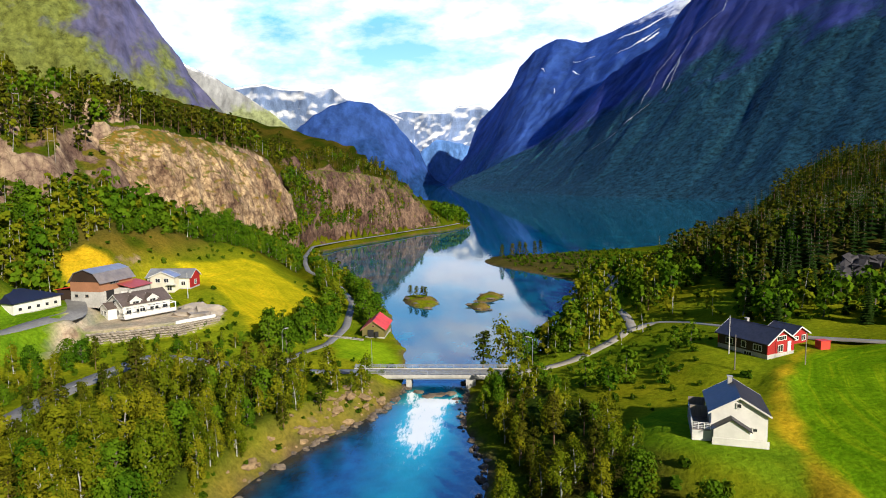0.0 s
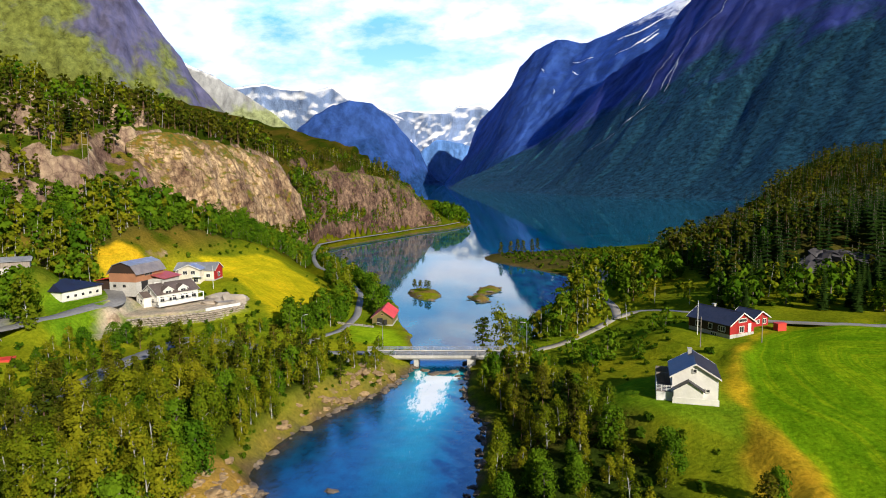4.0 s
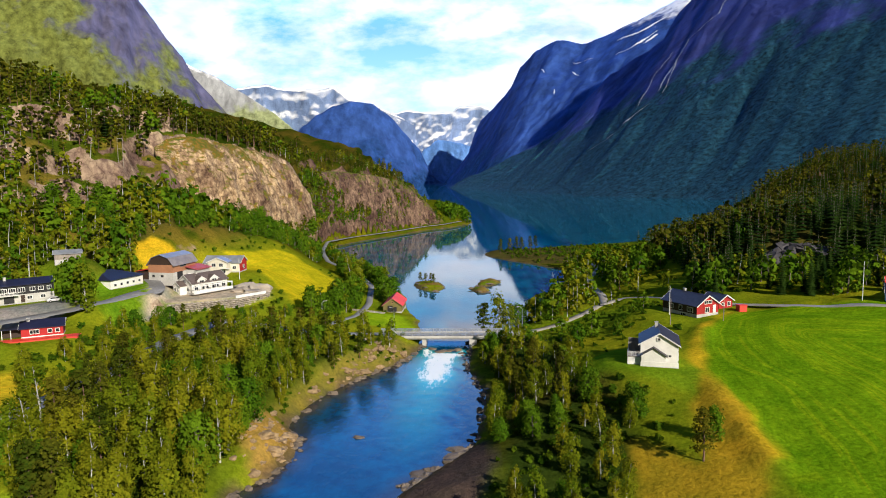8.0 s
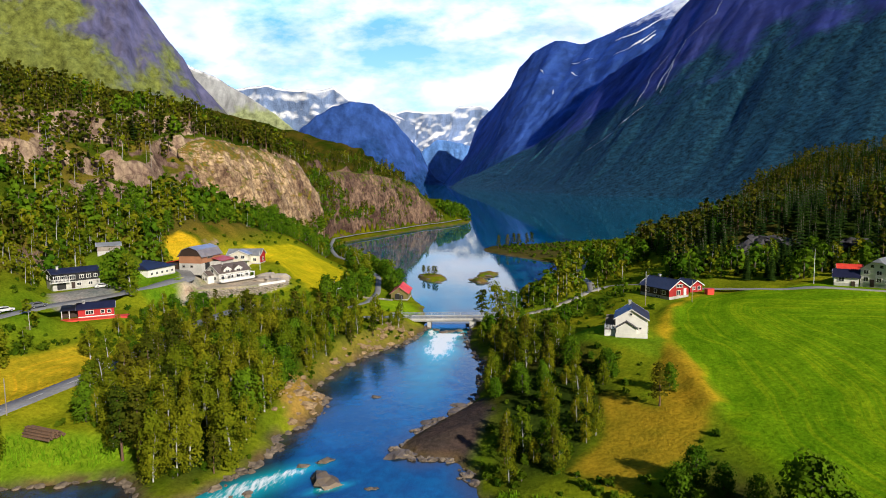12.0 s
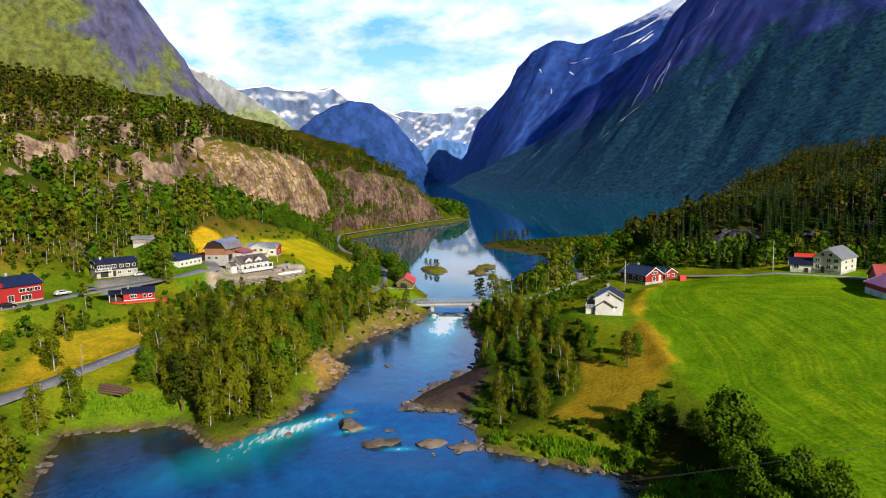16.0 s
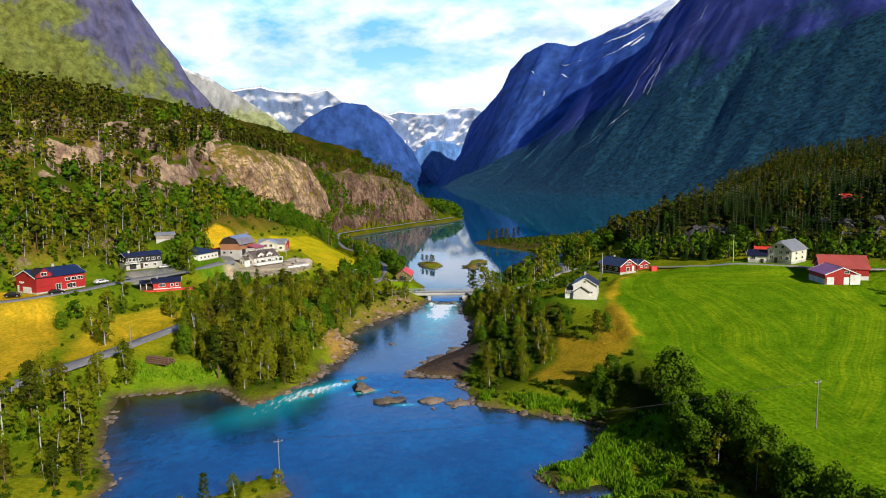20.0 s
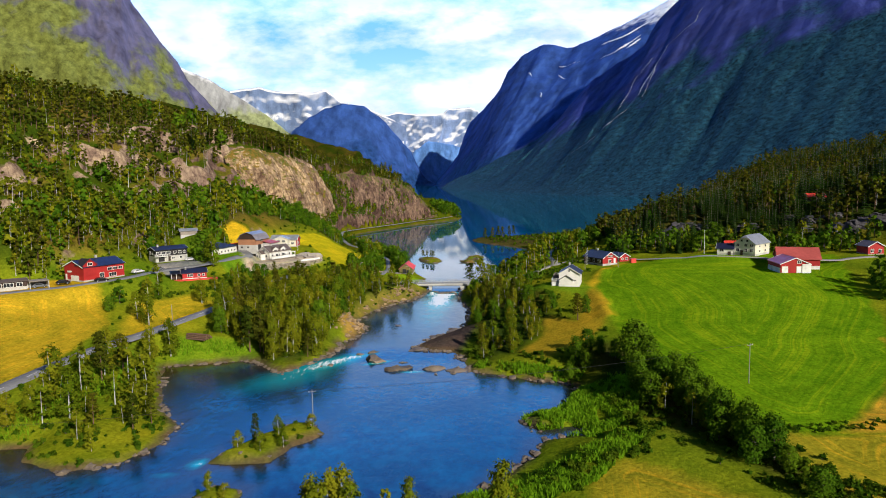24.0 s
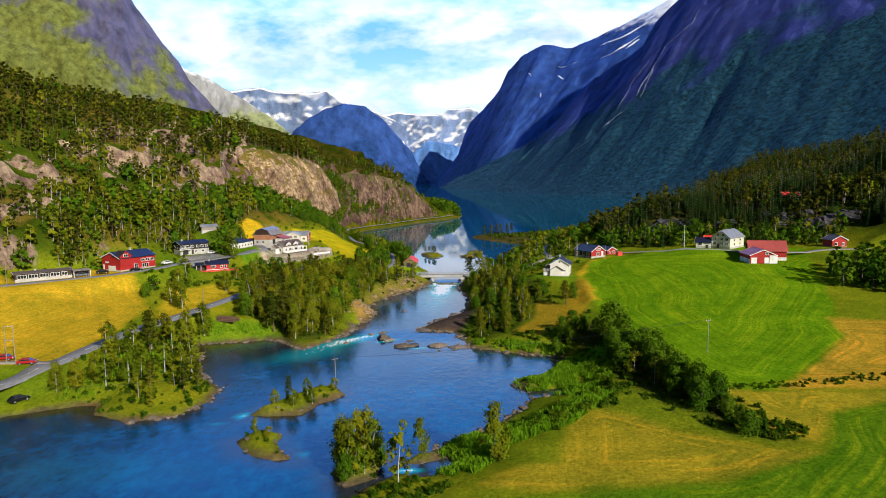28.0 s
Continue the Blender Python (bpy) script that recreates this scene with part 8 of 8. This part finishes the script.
# the rock shelf on the east bank
for k_ in range(42):
    t_ = rs.random()
    x_, y_ = -12.5 * (1 - t_) + 0.5 * t_ + rs.normal() * 1.6, -99 * (1 - t_) - 76 * t_ + rs.normal() * 3.2
    boulder(float(x_), float(y_), 1.0 + 1.9 * rs.random(), 0.7 + 1.1 * rs.random(), 0.35 + 0.35 * rs.random(), -0.75, 0.9 + rs.normal() * 0.3, "flat dark rock slab of the river shelf")
def loose_stones(name, rows, meshes, label):
    """Small stones past counting, joined into one mesh."""
    shapes = []
    for me_ in meshes:
        v_ = np.empty(len(me_.vertices) * 3)
        me_.vertices.foreach_get("co", v_)
        shapes.append((v_.reshape(-1, 3), np.array([tuple(p_.vertices) for p_ in me_.polygons])))
    V, F, base = [], [], 0
    for k, (x, y, z, sx, sy, sz, turn) in enumerate(rows):
        v_, f_ = shapes[k % len(shapes)]
        c, d = math.cos(turn), math.sin(turn)
        w = v_ * (sx, sy, sz)
        V.append(np.stack([w[:, 0] * c - w[:, 1] * d + x, w[:, 0] * d + w[:, 1] * c + y, w[:, 2] + z], 1))
        F.append(f_ + base)
        base += len(v_)
    tagged(new(name, mesh_of(name, np.concatenate(V), np.concatenate(F), [meshes[0].materials[0]])), label, "stones", kind="stuff")


# stones along the banks
bank_rows, bluff_rows = [], []
for outline, lo_, hi_, cnt in ((RIVER, 0, 33, 420), (POOL, 8, 40, 300)):
    for k_ in range(cnt):
        i_ = int(rs.integers(lo_, min(hi_, len(outline) - 1)))
        t_ = rs.random()
        x_ = outline[i_][0] * (1 - t_) + outline[i_ + 1][0] * t_ + rs.normal() * 0.7
        y_ = outline[i_][1] * (1 - t_) + outline[i_ + 1][1] * t_ + rs.normal() * 0.7
        if y_ > 1 or -124 < y_ < -104 and -36 < x_ < -3:
            continue
        r_ = 0.25 + 0.6 * rs.random() ** 2
        bank_rows.append((x_, y_, float(level(np.array(y_))) + 0.05, r_ * 1.3, r_, r_ * 0.8, rs.random() * 6))
# broken rock of the west bluff
for k_ in range(220):
    t_ = rs.random() ** 0.8
    x_, y_ = -22 * (1 - t_) - 34 * t_ + rs.normal() * 2.4, -12 * (1 - t_) - 50 * t_ + rs.normal() * 2.6
    if float(water_dist(np.array([x_]), np.array([y_]))[0]) > 0.6:
        r_ = 0.25 + 1.0 * rs.random() ** 3
        bluff_rows.append((x_, y_, ground_z(x_, y_), r_ * (1.0 + 0.7 * rs.random()), r_, r_ * (0.6 + 0.4 * rs.random()), rs.random() * 6))
for k_ in range(80):
    x_, y_ = -36.5 + rs.normal() * 2.6, -79 + rs.normal() * 6
    if float(water_dist(np.array([x_]), np.array([y_]))[0]) > 0.4:
        r_ = 0.25 + 1.1 * rs.random() ** 3
        bluff_rows.append((x_, y_, ground_z(x_, y_), r_ * 1.3, r_, r_ * 0.8, rs.random() * 6))
loose_stones("bank_stones", bank_rows, STONES, "rough brown stones along the water's edge")
loose_stones("bluff_stones", bluff_rows, OCHRESTONES, "broken ochre rocks on the steep river bank")
for isle_ in ISLANDS:
    cx_, cy_ = sum(q[0] for q in isle_) / len(isle_), sum(q[1] for q in isle_) / len(isle_)
    for q in isle_:
        t_ = 0.62 + 0.36 * rs.random()
        x_, y_ = cx_ + (q[0] - cx_) * t_, cy_ + (q[1] - cy_) * t_
        k_ = 1.0 if y_ > 0 else 0.5
        boulder(x_, y_, (0.9 + 0.9 * rs.random()) * k_, (0.6 + 0.5 * rs.random()) * k_, 0.5 * k_, None, rs.random() * 6, "brown rock on the edge of an islet")
# the dry-stone bank below the terrace
wall_line = [(-99, 0.8), (-92, 1.2), (-85.6, 4.1), (-74.8, 10.6), (-68.2, 19.8), (-70.6, 31)]


def stone_wall(name, line, z_of, height, label, thick=0.5, block=0.9):
    tw = thing(name, pose(0, 0, 0), label, "stone wall")
    rng = np.random.default_rng(3)
    count = 0
    for (ax, ay), (bx_, by) in zip(line, line[1:]):
        size = math.hypot(bx_ - ax, by - ay)
        ang = math.atan2(by - ay, bx_ - ax)
        for row in range(int(height / (block * 0.5))):
            u = rng.random() * 0.4
            while u < size and count < 290:
                wlen = block * (0.7 + 0.7 * rng.random())
                x_, y_ = ax + (bx_ - ax) * (u + wlen / 2) / size, ay + (by - ay) * (u + wlen / 2) / size
                ob = new("stone", GREYSTONES[int(rng.integers(5))])
                ob.parent = tw
                ob.matrix_local = Matrix.LocRotScale((x_ + rng.normal() * 0.08, y_ + rng.normal() * 0.08, z_of(x_, y_) + block * 0.5 * (row + 0.35)), Euler((0, 0, ang)), (wlen * 0.55, thick * 0.7, block * 0.34))
                u += wlen * 0.95
                count += 1
    return tw


stone_wall("terrace_wall", wall_line, lambda x_, y_: 8.8, 3.2, "rough dry-stone bank below the farm terrace", 0.9, 1.15)
stone_wall("garden_wall", [(-43, 33.5), (-37, 32), (-31.5, 31.5)], lambda x_, y_: ground_z(x_, y_) - 0.1, 0.8, "low wall of pale field stones", 0.5, 0.7)
tp = thing("white_parapet", pose(0, 0, 0), "long white parapet on the terrace edge", "parapet")
part("beam", slab([(-0.2, 11.6), (0.2, 11.6), (0.2, 12.4), (-0.2, 12.4)], "x", 0, 11.0), M_TRIM, tp).matrix_local = pose(-75.4, 11.4, 0, 0, 0, 52)
rk_ = thing("rock_outcrop", pose(0, 0, 0), "bare grey rock knoll beside the farmhouse", "rock")
for q in ((-76, 22.5, 11.6, 5.0, 4.4, 2.6), (-73, 26.5, 11.6, 4.2, 3.8, 2.4), (-78.5, 28.5, 12.0, 4.0, 3.4, 2.0)):
    ob_ = new("rock", GREYSTONES[int(q[0]) % 5])
    ob_.parent = rk_
    ob_.matrix_local = Matrix.LocRotScale(q[:3], Euler((0, 0, q[0])), q[3:])


# dark rock steps in the east woods
M_DARKROCK = surface("dark rock", (0.030, 0.028, 0.036), (0.085, 0.080, 0.090), 0.35, 0.9, 0.9, 0.5)
DARKSTONES = []
for me_ in GREYSTONES:
    dk_ = me_.copy()
    dk_.materials.clear()
    dk_.materials.append(M_DARKROCK)
    DARKSTONES.append(dk_)
for cx_, cy_, n_, big_ in ((104, 30, 9, 4.2), (166, -12, 12, 5.0), (150, 2, 7, 3.6), (128, 14, 6, 3.4)):
    rk_ = thing("rock_outcrop", pose(cx_, cy_, ground_z(cx_, cy_)), "dark grey rock step among the trees", "rock")
    for k_ in range(n_):
        dx_, dy_ = rs.normal() * big_ * 1.6, rs.normal() * 1.6
        ob_ = new("rock", DARKSTONES[int(rs.integers(5))])
        ob_.parent = rk_
        ob_.matrix_local = Matrix.LocRotScale((dx_, dy_, ground_z(cx_ + dx_, cy_ + dy_) - ground_z(cx_, cy_) + 0.2), Euler((0.2 * rs.normal(), 0.2 * rs.normal(), rs.random() * 6)), (big_ * (0.5 + 0.5 * rs.random()), big_ * 0.6, big_ * (0.5 + 0.4 * rs.random())))


# ---- the log pile by the road ----
lp = thing("log_pile", pose(-77.0, -104.5, ground_z(-77, -104.5), 0, 0, -20), "long pile of brown cut logs on the grass", "log pile")
rl_ = np.random.default_rng(12)
for row_ in range(4):
    for k_ in range(9 - row_ * 2):
        y_ = (k_ - (8 - row_ * 2) / 2) * 0.42
        r_ = 0.17 + 0.06 * rl_.random()
        part("log", tube([(-3.4 + rl_.normal() * 0.3, y_, 0.2 + row_ * 0.36), (3.4 + rl_.normal() * 0.3, y_ + rl_.normal() * 0.06, 0.2 + row_ * 0.36)], [r_, r_ * 0.9], 7), M_PINEBARK, lp)
